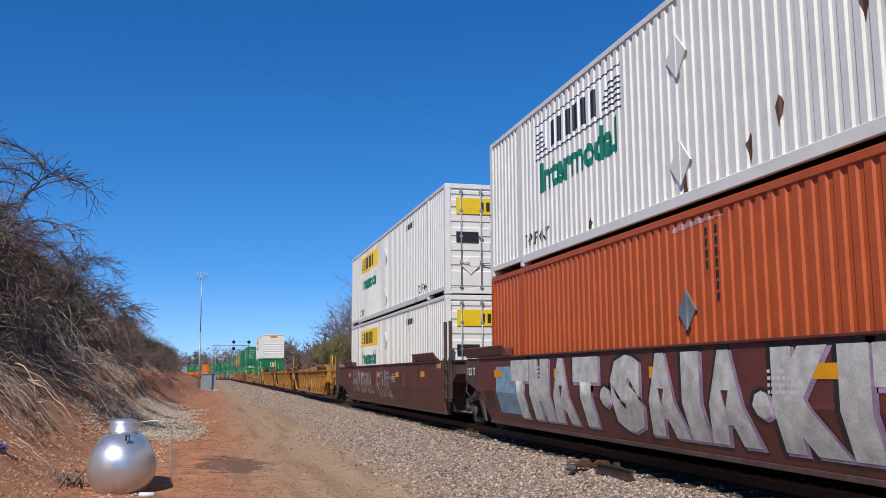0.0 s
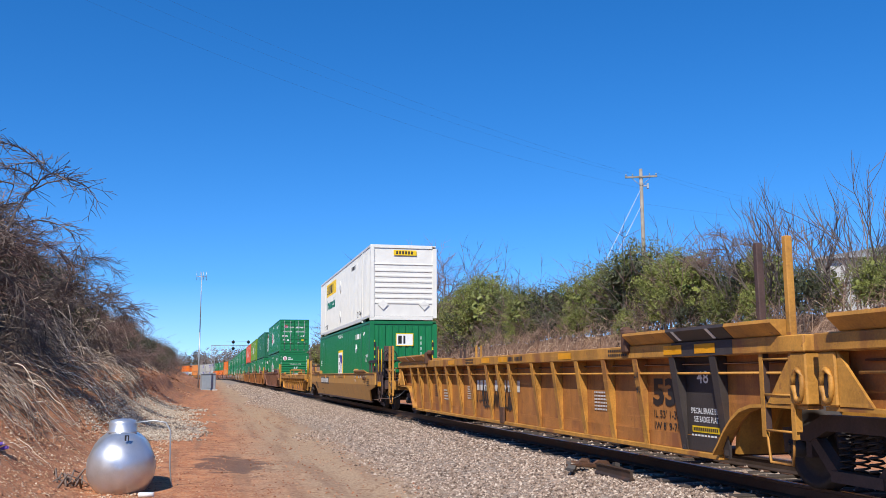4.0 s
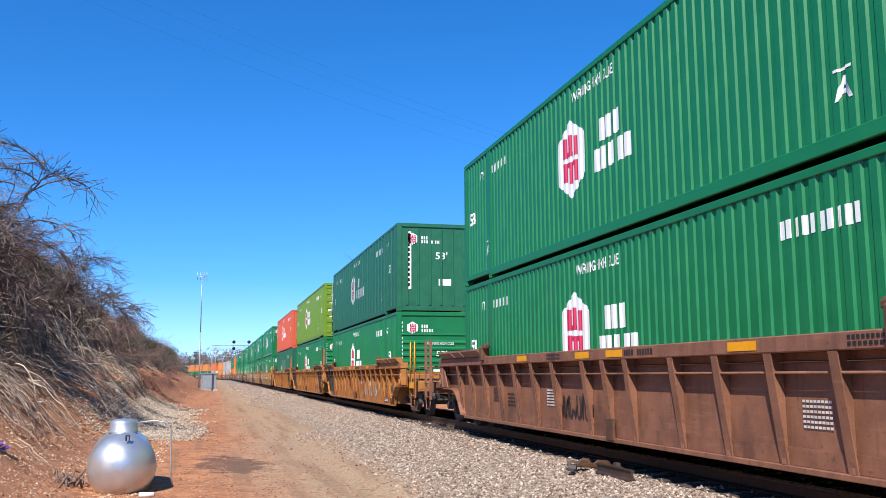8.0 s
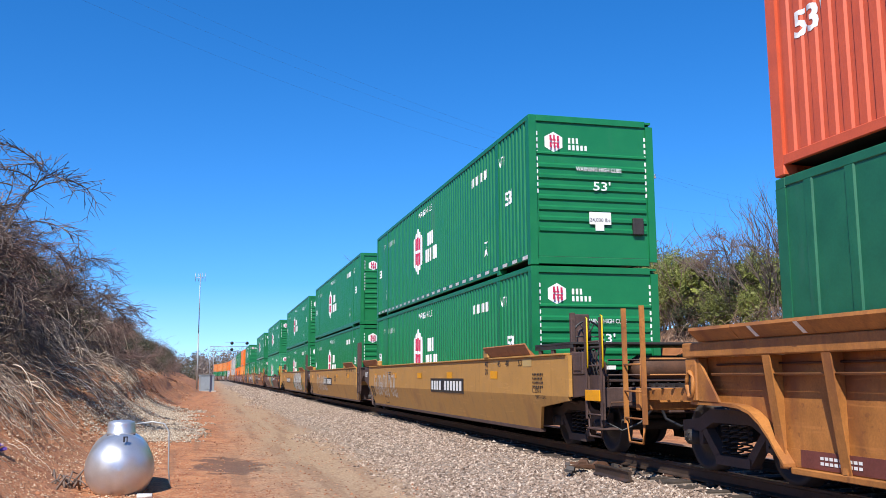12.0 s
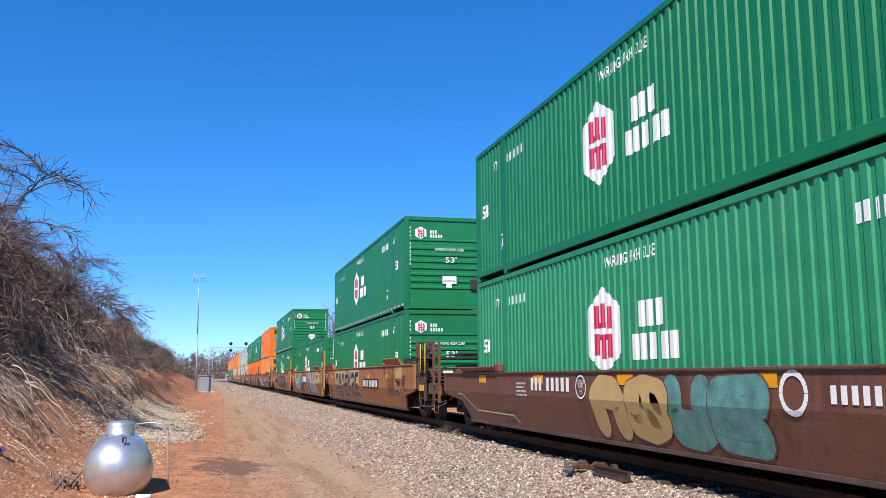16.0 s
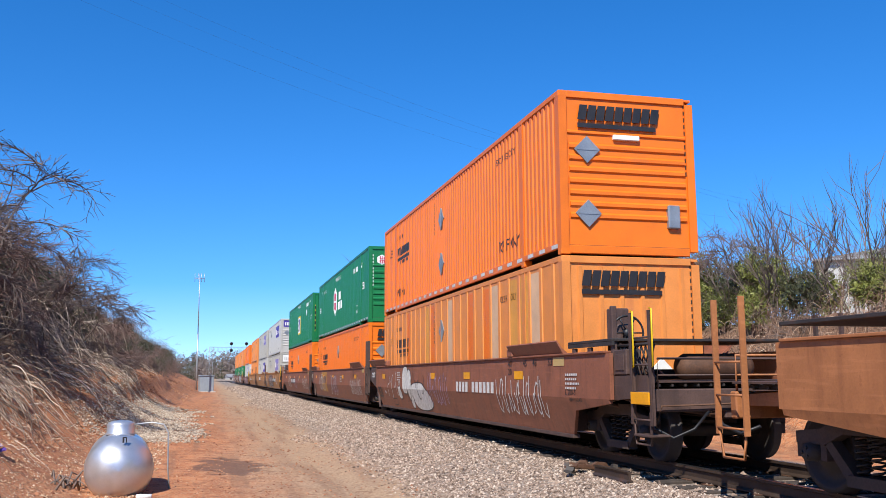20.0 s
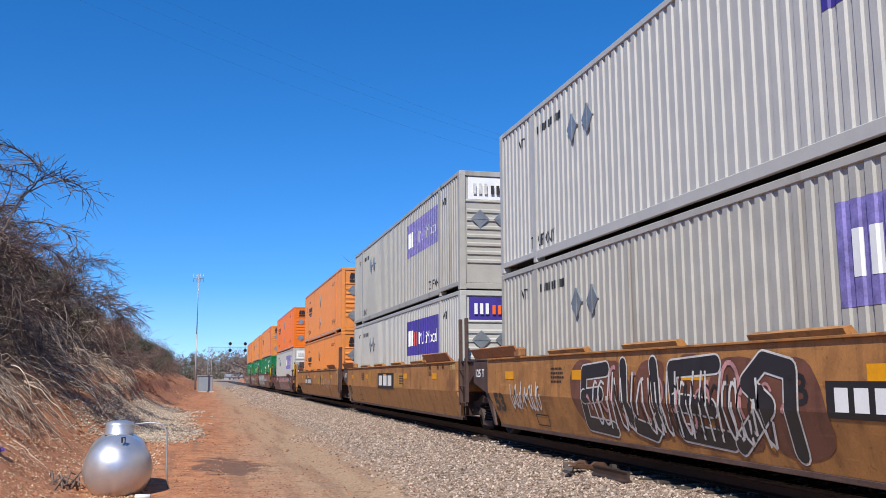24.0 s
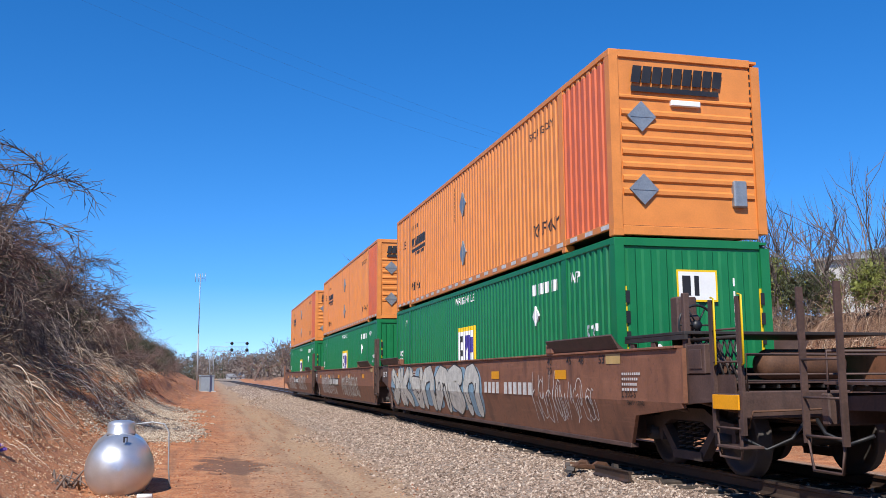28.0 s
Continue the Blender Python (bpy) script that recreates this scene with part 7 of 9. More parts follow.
sprayed(g3, "graffiti_line", inner_lines(4.8, 1.0, 6, 333, 0.024), (-1.3, 0.36), False, "spray_black", 0.0125)
tag_on(g3, -5.2, 1.12, 0.4, 0.18, 334, "spray_white", w=0.012)
tag_on(g3, -5.9, 1.02, 0.5, 0.16, 335, "spray_white", w=0.012)
# brown single
mural(k1, 1.5, 0.30, 2.3, 0.92, 2, 340, 0.24, "tan_patch", "maroon_patch", label="faded cream graffiti shapes with red outlines", rim=0.02)
mural(k1, -0.7, 0.30, 2.2, 0.92, 2, 341, 0.24, "spray_teal", "maroon_patch", label="faded teal graffiti shapes with red outlines", rim=0.02)
sprayed(k1, "number_bar", flat(bars(3, 0.6, 0.22) + [[(a + 0.75, b) for a, b in p] for p in bars(5, 1.1, 0.22)]), (4.1, 0.95), False, "white_mark", 0.011)
sprayed(k1, "name_bar", flat([[(a + 0.5, b) for a, b in p] for p in bars(16, 2.3, 0.17)]), (-3.4, 0.93), False, "white_mark", 0.011)
sprayed(k1, "emblem_ring", flat(stroke([(0.2 * math.cos(k * math.pi / 8), 0.2 + 0.2 * math.sin(k * math.pi / 8)) for k in range(17)], 0.03)), (-3.35, 0.82), False, "white_mark", 0.011)
# brown and tan three-pack
patch_on(l1, 6.1, 0.9, 3.3, 0.58, "tan_patch")
patch_on(l1, 1.9, 0.9, 2.6, 0.58, "tan_patch")
mural(l1, 5.9, 0.36, 6.6, 1.05, 7, 350, 0.10, "spray_black", "spray_white", label="black graffiti shapes on tan patches", rim=0.03)
tag_on(l1, -6.4, 0.6, 0.9, 0.7, 351, "spray_black")
patch_on(l1, -7.7, 1.12, 1.0, 0.36, "tan_patch")
trademark(l2, 1.3, "black_mark", "white_mark", 2.5)
sprayed(l2, "graffiti", flat([rect(0, 0, 4.15, 0.64)]), (-1.08, 0.862), False, "mauve", 0.0060, "mauve sprayed ground of a large piece")
sprayed(l2, "graffiti_shadow", flat([rect(0, 0, 5.0, 0.50)]), (-1.2, 0.345), False, "dark_spray", 0.0060)
slants = []
for a, b, w, hi in ((0.0, 0.45, 0.24, 1.15), (1.42, 1.75, 0.16, 0.95), (1.95, 2.05, 0.22, 0.88), (2.2, 2.75, 0.20, 1.12), (2.85, 3.1, 0.22, 0.92), (3.15, 3.65, 0.26, 1.12), (3.6, 4.4, 0.30, 0.70), (4.2, 4.9, 0.22, 0.62)):
    slants.append([(b, 0.0), (b + w, 0.0), (a + w, hi), (a, hi)])
sprayed(l2, "graffiti", flat(slants), (-1.08, 0.35), False, "spray_white", 0.0095, "white slanting sprayed bands")
sprayed(l2, "graffiti_line", inner_lines(4.4, 0.5, 9, 352, 0.012), (-1.3, 0.36), False, "spray_white", 0.012)
sprayed(l2, "graffiti_line", inner_lines(4.0, 0.55, 6, 359, 0.018), (-1.2, 0.62), False, "spray_red", 0.0115)
patch_on(l2, -5.24, 0.862, 2.0, 0.64, "tan_patch", lift=0.007)
patch_on(l2, -2.05, 1.12, 0.8, 0.38, "tan_patch", lift=0.013)
for y, w in ((6.1, 0.75), (4.5, 0.55), (3.45, 1.1)):
    patch_on(l2, y, 0.95, w, 0.54, "tan_patch", lift=0.0042)
sprayed(l2, "graffiti_outline", flat([blob(1.4, 0.42, 1.44, 0.40, random.Random(353), 0.03)]), (5.6, 0.42), False, "spray_black", 0.0062)
sprayed(l2, "graffiti", flat([blob(1.4, 0.42, 1.44, 0.40, random.Random(353))]), (5.6, 0.42), False, "spray_blue", 0.0090, "pale blue rounded sprayed shape")
for y, z, rx in ((5.25, 0.78, 0.30), (5.15, 0.55, 0.26), (4.15, 0.72, 0.34), (3.95, 0.48, 0.26)):
    sprayed(l2, "graffiti_outline", flat([blob(0, 0.1, rx + 0.03, 0.13, random.Random(int(y * 50)))]), (y, z), False, "spray_black", 0.0112)
    sprayed(l2, "graffiti", flat([blob(0, 0.1, rx, 0.10, random.Random(int(y * 50)))]), (y, z), False, "spray_white", 0.0135, "white oval in the sprayed shape")
mural(l2, 2.45, 0.72, 1.5, 0.72, 3, 357, 0.05, "spray_blue", "spray_black", label="blue outlined graffiti shapes")
tag_on(l2, 2.5, 0.38, 1.4, 0.42, 358, "spray_black", w=0.028)
tag_on(l2, -7.2, 0.95, 0.9, 0.45, 354)
patch_on(l3, 1.6, 0.85, 1.4, 0.62, "tan_patch")
patch_on(l3, -1.6, 0.85, 1.2, 0.62, "tan_patch")
mural(l3, 2.0, 0.38, 7.2, 1.05, 8, 355, 0.13, "spray_black", "spray_white", "dark_spray", "dark graffiti shapes with white outlines", 0.022)
sprayed(l3, "graffiti_line", inner_lines(7.0, 0.95, 11, 357, 0.024), (1.9, 0.42), False, "spray_teal", 0.0125)
sprayed(l3, "graffiti_line", inner_lines(7.0, 0.95, 10, 358, 0.023), (1.8, 0.42), False, "spray_purple", 0.0140)
sprayed(l3, "graffiti_line", inner_lines(7.0, 0.95, 9, 361, 0.020), (1.85, 0.42), False, "spray_white", 0.0155)
tag_on(l3, 7.0, 0.6, 1.6, 0.6, 356)
# rusty three-pack
for car, sd in ((o1, 360), (o2, 370), (o3, 380)):
    if car is not o1:
        tag_on(car, 5.6, 0.55, 2.4, 0.75, sd, "spray_white", w=0.014)
    tag_on(car, -5.0, 0.5, 2.6, 0.7, sd + 1, "spray_white", w=0.014)
    tag_on(car, 1.0, 0.5, 2.0, 0.8, sd + 2, "spray_purple", w=0.014)
for y, z, cx, rx, ry, sd in ((4.15, 0.72, 0.4, 0.36, 0.38, 5), (3.4, 0.32, 0.25, 0.24, 0.55, 8), (2.9, 0.30, 1.0, 1.0, 0.36, 9), (4.75, 0.55, 0.2, 0.2, 0.18, 11)):
    sprayed(o1, "graffiti_outline", flat([blob(cx, ry, rx, ry, random.Random(sd), 0.028)]), (y, z), False, "spray_black", 0.0050 + 0.0008 * (sd % 4))
    sprayed(o1, "graffiti", flat([blob(cx, ry, rx, ry, random.Random(sd))]), (y, z), False, "spray_white", 0.0088 + 0.0008 * (sd % 4), "streaky white graffiti shape with black outline")
sprayed(o1, "graffiti_line", inner_lines(2.6, 0.9, 4, 364, 0.014), (7.0, 0.5), False, "spray_white", 0.0085)
sprayed(o1, "graffiti_line", inner_lines(2.6, 0.9, 3, 365, 0.014), (3.9, 0.45), False, "spray_black", 0.0150)
patch_on(o2, 4.6, 0.5, 1.9, 0.95, "yellow_car")
trademark(o2, 4.4, "yellow_car", "maroon_car", 1.6)
piece(o2, 1.6, 0.42, 2.4, 0.85, 3, 371, "rust_red", "spray_white", label="outlined graffiti shapes")
# tan three-pack
mural(t1, 3.8, 0.34, 5.6, 1.10, 4, 390, 0.10, "spray_black", "spray_white", "brown_car", "bold black graffiti shapes edged in white on brown", 0.024)
sprayed(t1, "graffiti_line", inner_lines(5.2, 1.0, 8, 397, 0.023), (3.6, 0.36), False, "spray_pink", 0.0135)
tag_on(t1, 3.2, 0.45, 4.2, 0.8, 395, "spray_white", w=0.02)
tag_on(t1, 2.6, 0.5, 3.6, 0.7, 396, "spray_black", w=0.016)
tag_on(t1, -3.0, 0.9, 1.2, 0.55, 391)
tag_on(t1, -5.4, 0.6, 1.5, 0.75, 392, w=0.026)
tag_on(t1, 7.0, 0.6, 1.5, 0.5, 393)
sprayed(t1, "lettering", words("B", 0.24, 0.32, 0.008)(), (-1.55, 0.9), False, "black_mark", 0.008)
trademark(t2, 1.6, "black_mark", "white_mark", 2.7)
patch_on(t2, -1.15, 0.90, 1.3, 0.42, "ochre_car", label="paler repainted patch")
patch_on(t2, 3.4, 0.95, 0.9, 0.45, "yellow_car")
sprayed(t3, "lettering", words("A", 0.24, 0.3, 0.008)(), (1.75, 0.9), False, "black_mark", 0.008)
sprayed(t3, "graffiti_line", inner_lines(3.6, 0.85, 6, 394, 0.014), (-2.4, 0.5), False, "spray_white", 0.012)
sprayed(t3, "paint_patch", flat([blob(0.6, 0.25, 0.5, 0.2, random.Random(5))]), (-1.0, 0.70), False, "yellow_splash", 0.0065, "yellow paint splash")
# maroon single
mural(v1, 1.8, 0.29, 8.6, 0.94, 7, 402, 0.175, "spray_pink", "spray_black", "spray_teal", "large pink graffiti with teal shapes and black outlines", 0.032)
sprayed(v1, "graffiti_line", inner_lines(8.4, 0.8, 12, 405, 0.022), (1.7, 0.34), False, "spray_white", 0.0130)
sprayed(v1, "graffiti_line", inner_lines(8.4, 0.8, 8, 406, 0.020), (1.6, 0.34), False, "spray_black", 0.0245)
sprayed(v1, "number_bar", flat(bars(3, 0.6, 0.2) + [[(a + 0.75, b) for a, b in p] for p in bars(5, 1.0, 0.2)]), (4.4, 0.95), False, "spray_white", 0.011)
tag_on(v1, -6.9, 0.92, 1.2, 0.22, 401, w=0.01)
# last three-pack
mural(w1, 7.8, 0.33, 9.6, 1.14, 7, 410, 0.19, "spray_silver", "spray_black", "spray_blue", "silver graffiti with black outlines on pale blue", 0.032)
sprayed(w1, "graffiti_line", inner_lines(9.2, 1.0, 9, 414, 0.023), (7.6, 0.38), False, "spray_black", 0.0130)
tag_on(w1, -5.0, 0.42, 1.3, 0.85, 411, "spray_white", w=0.008)
tag_on(w1, -6.1, 0.5, 1.5, 0.6, 412, "spray_white", w=0.007)
sprayed(w1, "graffiti_line", inner_lines(2.6, 0.8, 4, 413, 0.009), (-5.0, 0.48), False, "spray_white", 0.020)
for car, sd in ((w2, 420), (w3, 430)):
    tag_on(car, 6.5, 0.4, 5.0, 0.9, sd, "spray_white", w=0.03)
    tag_on(car, -0.5, 0.4, 4.5, 0.9, sd + 1, "spray_silver", w=0.03)
# pale outlines and plate notices on the low-sided singles
for car in (k1, v1):
    sprayed(car, "chalk_line", flat(stroke([(0, 0.48), (0.35, 0.48), (1.2, 0.15), (3.6, 0.13), (3.85, 0.0)], 0.012)), (9.0, 0.33), False, "spray_white", 0.006, "thin pale painted line")
sprayed(k1, "notice_ring", flat(stroke([(0.19 * math.cos(k * math.pi / 10), 0.17 * math.sin(k * math.pi / 10)) for k in range(21)], 0.012)), (1.88, 1.03), False, "white_mark", 0.012, "white painted ring")
for w, z in (("EXCEEDS", 1.08), ("PLATE", 1.02), ("H", 0.92)):
    width = {"EXCEEDS": 0.28, "PLATE": 0.17, "H": 0.06}[w]
    sprayed(k1, "lettering", words(w, width, 0.05 if w != "H" else 0.075, 0.002)(), (1.88 + width / 2, z), False, "white_mark", 0.012)
sprayed(g3, "lettering", words("A", 0.26, 0.30, 0.008)(), (1.0, 0.88), False, "black_mark", 0.008)
sprayed(g3, "notice_frame", flat(stroke([(0, 0), (0.36, 0), (0.36, 0.36), (0, 0.36), (0, 0)], 0.008)), (0.42, 0.86), False, "black_mark", 0.008, "thin black frame")
for w, z, width, tall in (("PLATE", 1.08, 0.24, 0.06), ("H", 0.94, 0.08, 0.09)):
    sprayed(g3, "lettering", words(w, width, tall, 0.002)(), (0.24 + width / 2, z), False, "black_mark", 0.008)


# ---- plants ----
def fork(g, tw, leaves, p, d, length, r, depth, rnd, droop, leafy, spread, thin, kids=(5, 7)):
    """One limb with its side shoots, down to twigs; leaves gather along the last ones."""
    n = 4 if depth else 2
    pts = [p]
    for k in range(n):
        d = (d + Vector((rnd.gauss(0, 0.16), rnd.gauss(0, 0.16), rnd.gauss(0, 0.12) - droop * 4 / n))).normalized()
        p = p + d * (length / n)
        pts.append(p)
    r = max(r, thin)
    if depth:
        (g if depth > 1 else tw).tube(pts, r, 3 if r < 0.05 else 6, max(thin * 0.6, r * 0.35))
        for k in range(rnd.randint(*kids)):
            at = rnd.uniform(0.25, 1.0)
            i = min(n - 1, int(at * n))
            q = pts[i].lerp(pts[i + 1], at * n - i)
            side = Vector((rnd.gauss(0, 1), rnd.gauss(0, 1), rnd.gauss(0.35, 0.6))).normalized()
            fork(g, tw, leaves, q, (d * 0.75 + side * spread).normalized(), length * rnd.uniform(0.4, 0.68), r * 0.5, depth - 1, rnd, droop * 1.2, leafy, spread, thin, kids)
    else:
        o = d.cross(Vector((rnd.gauss(0, 1), rnd.gauss(0, 1), rnd.gauss(0, 1)))).normalized() * thin
        tw.add([pts[0] - o, pts[0] + o, pts[1] + o * 0.8, pts[1] - o * 0.8, pts[2]], [(0, 1, 2, 3), (3, 2, 4)])
    if leafy and depth <= 1:
        for k in range(leafy):
            leaf(leaves, pts[rnd.randint(1, n)], 0.11, rnd.uniform(0.025, 0.05) * (thin / 0.007) ** 0.5, rnd)


def leaf(leaves, q, loose, s, rnd):
    q = q + Vector((rnd.gauss(0, loose), rnd.gauss(0, loose), rnd.gauss(0, loose)))
    a, b = Vector((rnd.gauss(0, 1), rnd.gauss(0, 1), rnd.gauss(0, 1))).normalized(), Vector((rnd.gauss(0, 1), rnd.gauss(0, 1), rnd.gauss(0, 1))).normalized()
    leaves.add([q - a * s, q + b * s * 0.6, q + a * s, q - b * s * 0.6], [(0, 1, 2, 3)])


def crown(leaves, rnd, height, width, clumps, per):
    """A dense uneven crown: clumps of small leaves over a thick leafy core."""
    mid = Vector((0, 0, height * 0.5))
    lumps = [(Vector((rnd.gauss(0, 1), rnd.gauss(0, 1), rnd.gauss(0, 0.8))).normalized(), rnd.uniform(-0.22, 0.22)) for k in range(9)]

    def edge(d):
        return 0.86 + sum(w * max(0.0, d.dot(u)) ** 4 for u, w in lumps)
    for k in range(clumps):
        d = Vector((rnd.gauss(0, 1), rnd.gauss(0, 1), rnd.gauss(0.25, 0.8))).normalized()
        rho = edge(d) * rnd.uniform(0.72, 1.0)
        c = mid + Vector((d.x * width * rho, d.y * width * rho, d.z * height * 0.5 * rho)) * 1.0
        if d.z < 0:
            c.x, c.y = c.x / max(0.6, math.hypot(d.x, d.y)), c.y / max(0.6, math.hypot(d.x, d.y))
        size = rnd.uniform(0.07, 0.17)
        for j in range(per):
            leaf(leaves, c, size, rnd.uniform(0.021, 0.044), rnd)
    for k in range(clumps * per // 9):
        d = Vector((rnd.gauss(0, 1), rnd.gauss(0, 1), rnd.gauss(0, 0.8))).normalized()
        rho = edge(d) * rnd.uniform(0.45, 0.78)
        leaf(leaves, mid + Vector((d.x * width * rho, d.y * width * rho, d.z * height * 0.5 * rho)), 0.03, rnd.uniform(0.09, 0.17), rnd)


def bush(name, seed, height, stems, depth, leafy, wood, green, label, category, lean=0.45, droop=0.02, thin=0.007, spread=0.7, full=None, kids=(5, 7), tall=(0.62, 0.95)):
    rnd = random.Random(seed)
    root = thing(name, label, category)
    g, tw, lv = G(), G(), G()
    if full:
        crown(lv, rnd, height * 0.93, *full)
    for k in range(stems):
        a = rnd.uniform(0, 6.28)
        base = Vector((math.cos(a), math.sin(a), 0)) * rnd.uniform(0, 0.5 if full else 0.35) * (stems > 1) + Vector((0, 0, -0.25))
        d = Vector((math.cos(a) * lean * rnd.random(), math.sin(a) * lean * rnd.random(), 1)).normalized()
        fork(g, tw, lv, base, d, height * rnd.uniform(*tall), 0.010 * height * rnd.uniform(0.6, 1.0) if stems > 1 else 0.018 * height, depth, rnd, droop, leafy, spread, thin, kids)
    if full:
        tw.add(g.v, g.f)
        g = G()
    for nm, gg, mm in (("stem" if stems > 1 else "trunk", g, wood), ("brushwood", tw, wood), ("foliage", lv, green)):
        if gg.v:
            me = bpy.data.meshes.new(nm)
            me.from_pydata(gg.v, [], gg.f)
            tagged(part(nm, me, mm, root), kind="stuff" if nm != "trunk" else "")
    return root


def tangle(seed, n, wide, high, wood, label):
    """A heap of long dry stems arching over one another."""
    rnd = random.Random(seed)
    root = thing("vine_tangle", label, "dry vines")
    g = G()
    for k in range(n):
        a, b = rnd.uniform(0, 6.28), rnd.uniform(0, 6.28)
        p = Vector((math.cos(a), math.sin(a), 0)) * wide * rnd.random() ** 0.7
        L, h, w = rnd.uniform(0.5, 1.7), high * rnd.uniform(0.2, 1.0) * (1.1 - p.length / wide * 0.7), rnd.uniform(0.0045, 0.010)
        d = Vector((math.cos(b), math.sin(b), 0))
        o = Vector((-d.y, d.x, rnd.uniform(-0.8, 0.8))).normalized() * w
        v = []
        for i in range(5):
            t = i / 4
            q = p + d * L * t + Vector((rnd.gauss(0, 0.05), rnd.gauss(0, 0.05), h * 4 * t * (1 - t) * 0.8 + h * 0.35 * t + rnd.gauss(0, 0.03)))
            v += [q - o * (1 - 0.6 * t), q + o * (1 - 0.6 * t)]
        g.add(v, [(2 * i, 2 * i + 1, 2 * i + 3, 2 * i + 2) for i in range(4)])
    me = bpy.data.meshes.new("vines")
    me.from_pydata(g.v, [], g.f)
    tagged(part("vines", me, wood, root), kind="stuff")
    return root


def weeper(seed, height, limbs, wood, label, start=0.3, reach=0.45):
    """A bare tree whose limbs arch over and hang, with rows of fine side twigs."""
    rnd = random.Random(seed)
    root = thing("bare_tree", label, "tree")
    g, tw = G(), G()

    def bough(p, d, length, r, n, sag):
        pts = [p]
        for k in range(n):
            d = (d + Vector((rnd.gauss(0, 0.2), rnd.gauss(0, 0.2), rnd.gauss(0, 0.17) - sag))).normalized()
            p = p + d * (length / n)
            pts.append(p)
        return pts
    for stem in range(2):
        lean = Vector((rnd.gauss(0, 0.16), rnd.gauss(0, 0.16), 1)).normalized()
        trunk = bough(Vector((rnd.gauss(0, 0.15), rnd.gauss(0, 0.15), -0.4)), lean, height * (1.0 if stem == 0 else 0.72), 0.05, 9, 0.0)
        g.tube(trunk, 0.0085 * height, 6, 0.011)
        for k in range(limbs if stem == 0 else limbs // 2):
            at = rnd.uniform(start, 1.0) * (len(trunk) - 1)
            i = min(len(trunk) - 2, int(at))
            a = rnd.uniform(0, 6.28)
            limb = bough(trunk[i].lerp(trunk[i + 1], at - i), Vector((math.cos(a), math.sin(a), rnd.uniform(0.35, 1.0))), height * reach * rnd.uniform(0.55, 1.0), 0.015, 9, rnd.uniform(0.09, 0.22))
            g.tube(limb, 0.024, 4, 0.010)
            for j in range(rnd.randint(16, 22)):
                u = rnd.uniform(0.12, 1.0) * 8.99
                q = limb[int(u)].lerp(limb[int(u) + 1], u - int(u))
                way = (limb[int(u) + 1] - limb[int(u)]).normalized()
                side = way.cross(Vector((rnd.gauss(0, 0.5), rnd.gauss(0, 0.5), 1))).normalized() * rnd.choice((-1, 1))
                twig = bough(q, (way + side * rnd.uniform(0.5, 1.1) + Vector((0, 0, rnd.uniform(-0.1, 0.5)))).normalized(), rnd.uniform(0.3, 0.95), 0.01, 4, rnd.uniform(0.0, 0.16))
                tw.tube(twig, 0.0105, 3, 0.007)
                for m in range(rnd.randint(2, 4)):
                    v = rnd.randint(1, 3)
                    e = (twig[v + 1] - twig[v]).normalized() + Vector((rnd.gauss(0, 0.6), rnd.gauss(0, 0.6), rnd.gauss(0.1, 0.5)))
                    tw.tube([twig[v], twig[v] + e * rnd.uniform(0.1, 0.22), twig[v] + e * rnd.uniform(0.22, 0.36) - Vector((0, 0, rnd.uniform(0, 0.06)))], 0.009, 3, 0.007)
    for nm, gg in (("trunk", g), ("brushwood", tw)):
        me = bpy.data.meshes.new(nm)
        me.from_pydata(gg.v, [], gg.f)
        tagged(part(nm, me, wood, root), kind="stuff" if nm != "trunk" else "")
    return root


def cascade(name, n, place, heading, length, rise, drop, radius, material, label, seed):
    """Long dry stems that spring up and hang down a bank: place(rnd) gives x, y; rise and drop in metres above the ground."""
    rnd = random.Random(seed)
    v, f = [], []
    for k in range(n):
        spot = place(rnd)
        if spot is None:
            continue
        x, y = spot
        a, L = heading + rnd.gauss(0, 0.75), rnd.uniform(*length)
        up, end, r = rnd.uniform(*rise), rnd.uniform(*drop), rnd.uniform(*radius) * (0.75 + y / 90)
        segs, bendy = 6, rnd.gauss(0, 0.16)
        o = len(v)
        for i in range(segs + 1):
            t = i / segs
            h = up * math.sin(math.pi * min(1.0, 0.25 + 0.75 * t)) ** 0.8 + end * t + 0.02
            z = ground_z(x, y) + h + rnd.gauss(0, 0.025)
            w = r * (1 - 0.55 * t)
            sx, sy = -math.sin(a) * w, math.cos(a) * w
            v += [(x - sx, y - sy, z - w * 0.5), (x + sx, y + sy, z - w * 0.5), (x, y, z + w)]
            if i:
                b = o + 3 * i
                f += [(b - 3 + q, b - 3 + (q + 1) % 3, b + (q + 1) % 3, b + q) for q in range(3)]
            a += bendy + rnd.gauss(0, 0.22)
            x, y = x + math.cos(a) * L / segs, y + math.sin(a) * L / segs
    me = bpy.data.meshes.new(name)
    me.from_pydata(v, [], f)
    return solo(name, me, material, label, "dry brush", kind="stuff")


def planted(kinds, spots, group, seed, size=(0.9, 1.12)):
    """Sets copies of the kinds at the spots (x, y, size)."""
    rnd = random.Random(seed)
    for i, (x, y, s) in enumerate(spots):
        k = kinds[i % len(kinds)]
        c = copy_thing(k, pose(x, y, ground_z(x, y) - 0.05, rnd.uniform(-5, 5), rnd.uniform(-5, 5), rnd.uniform(0, 360)))
        c.scale = (s, s, s * rnd.uniform(*size))
        c["group"] = group


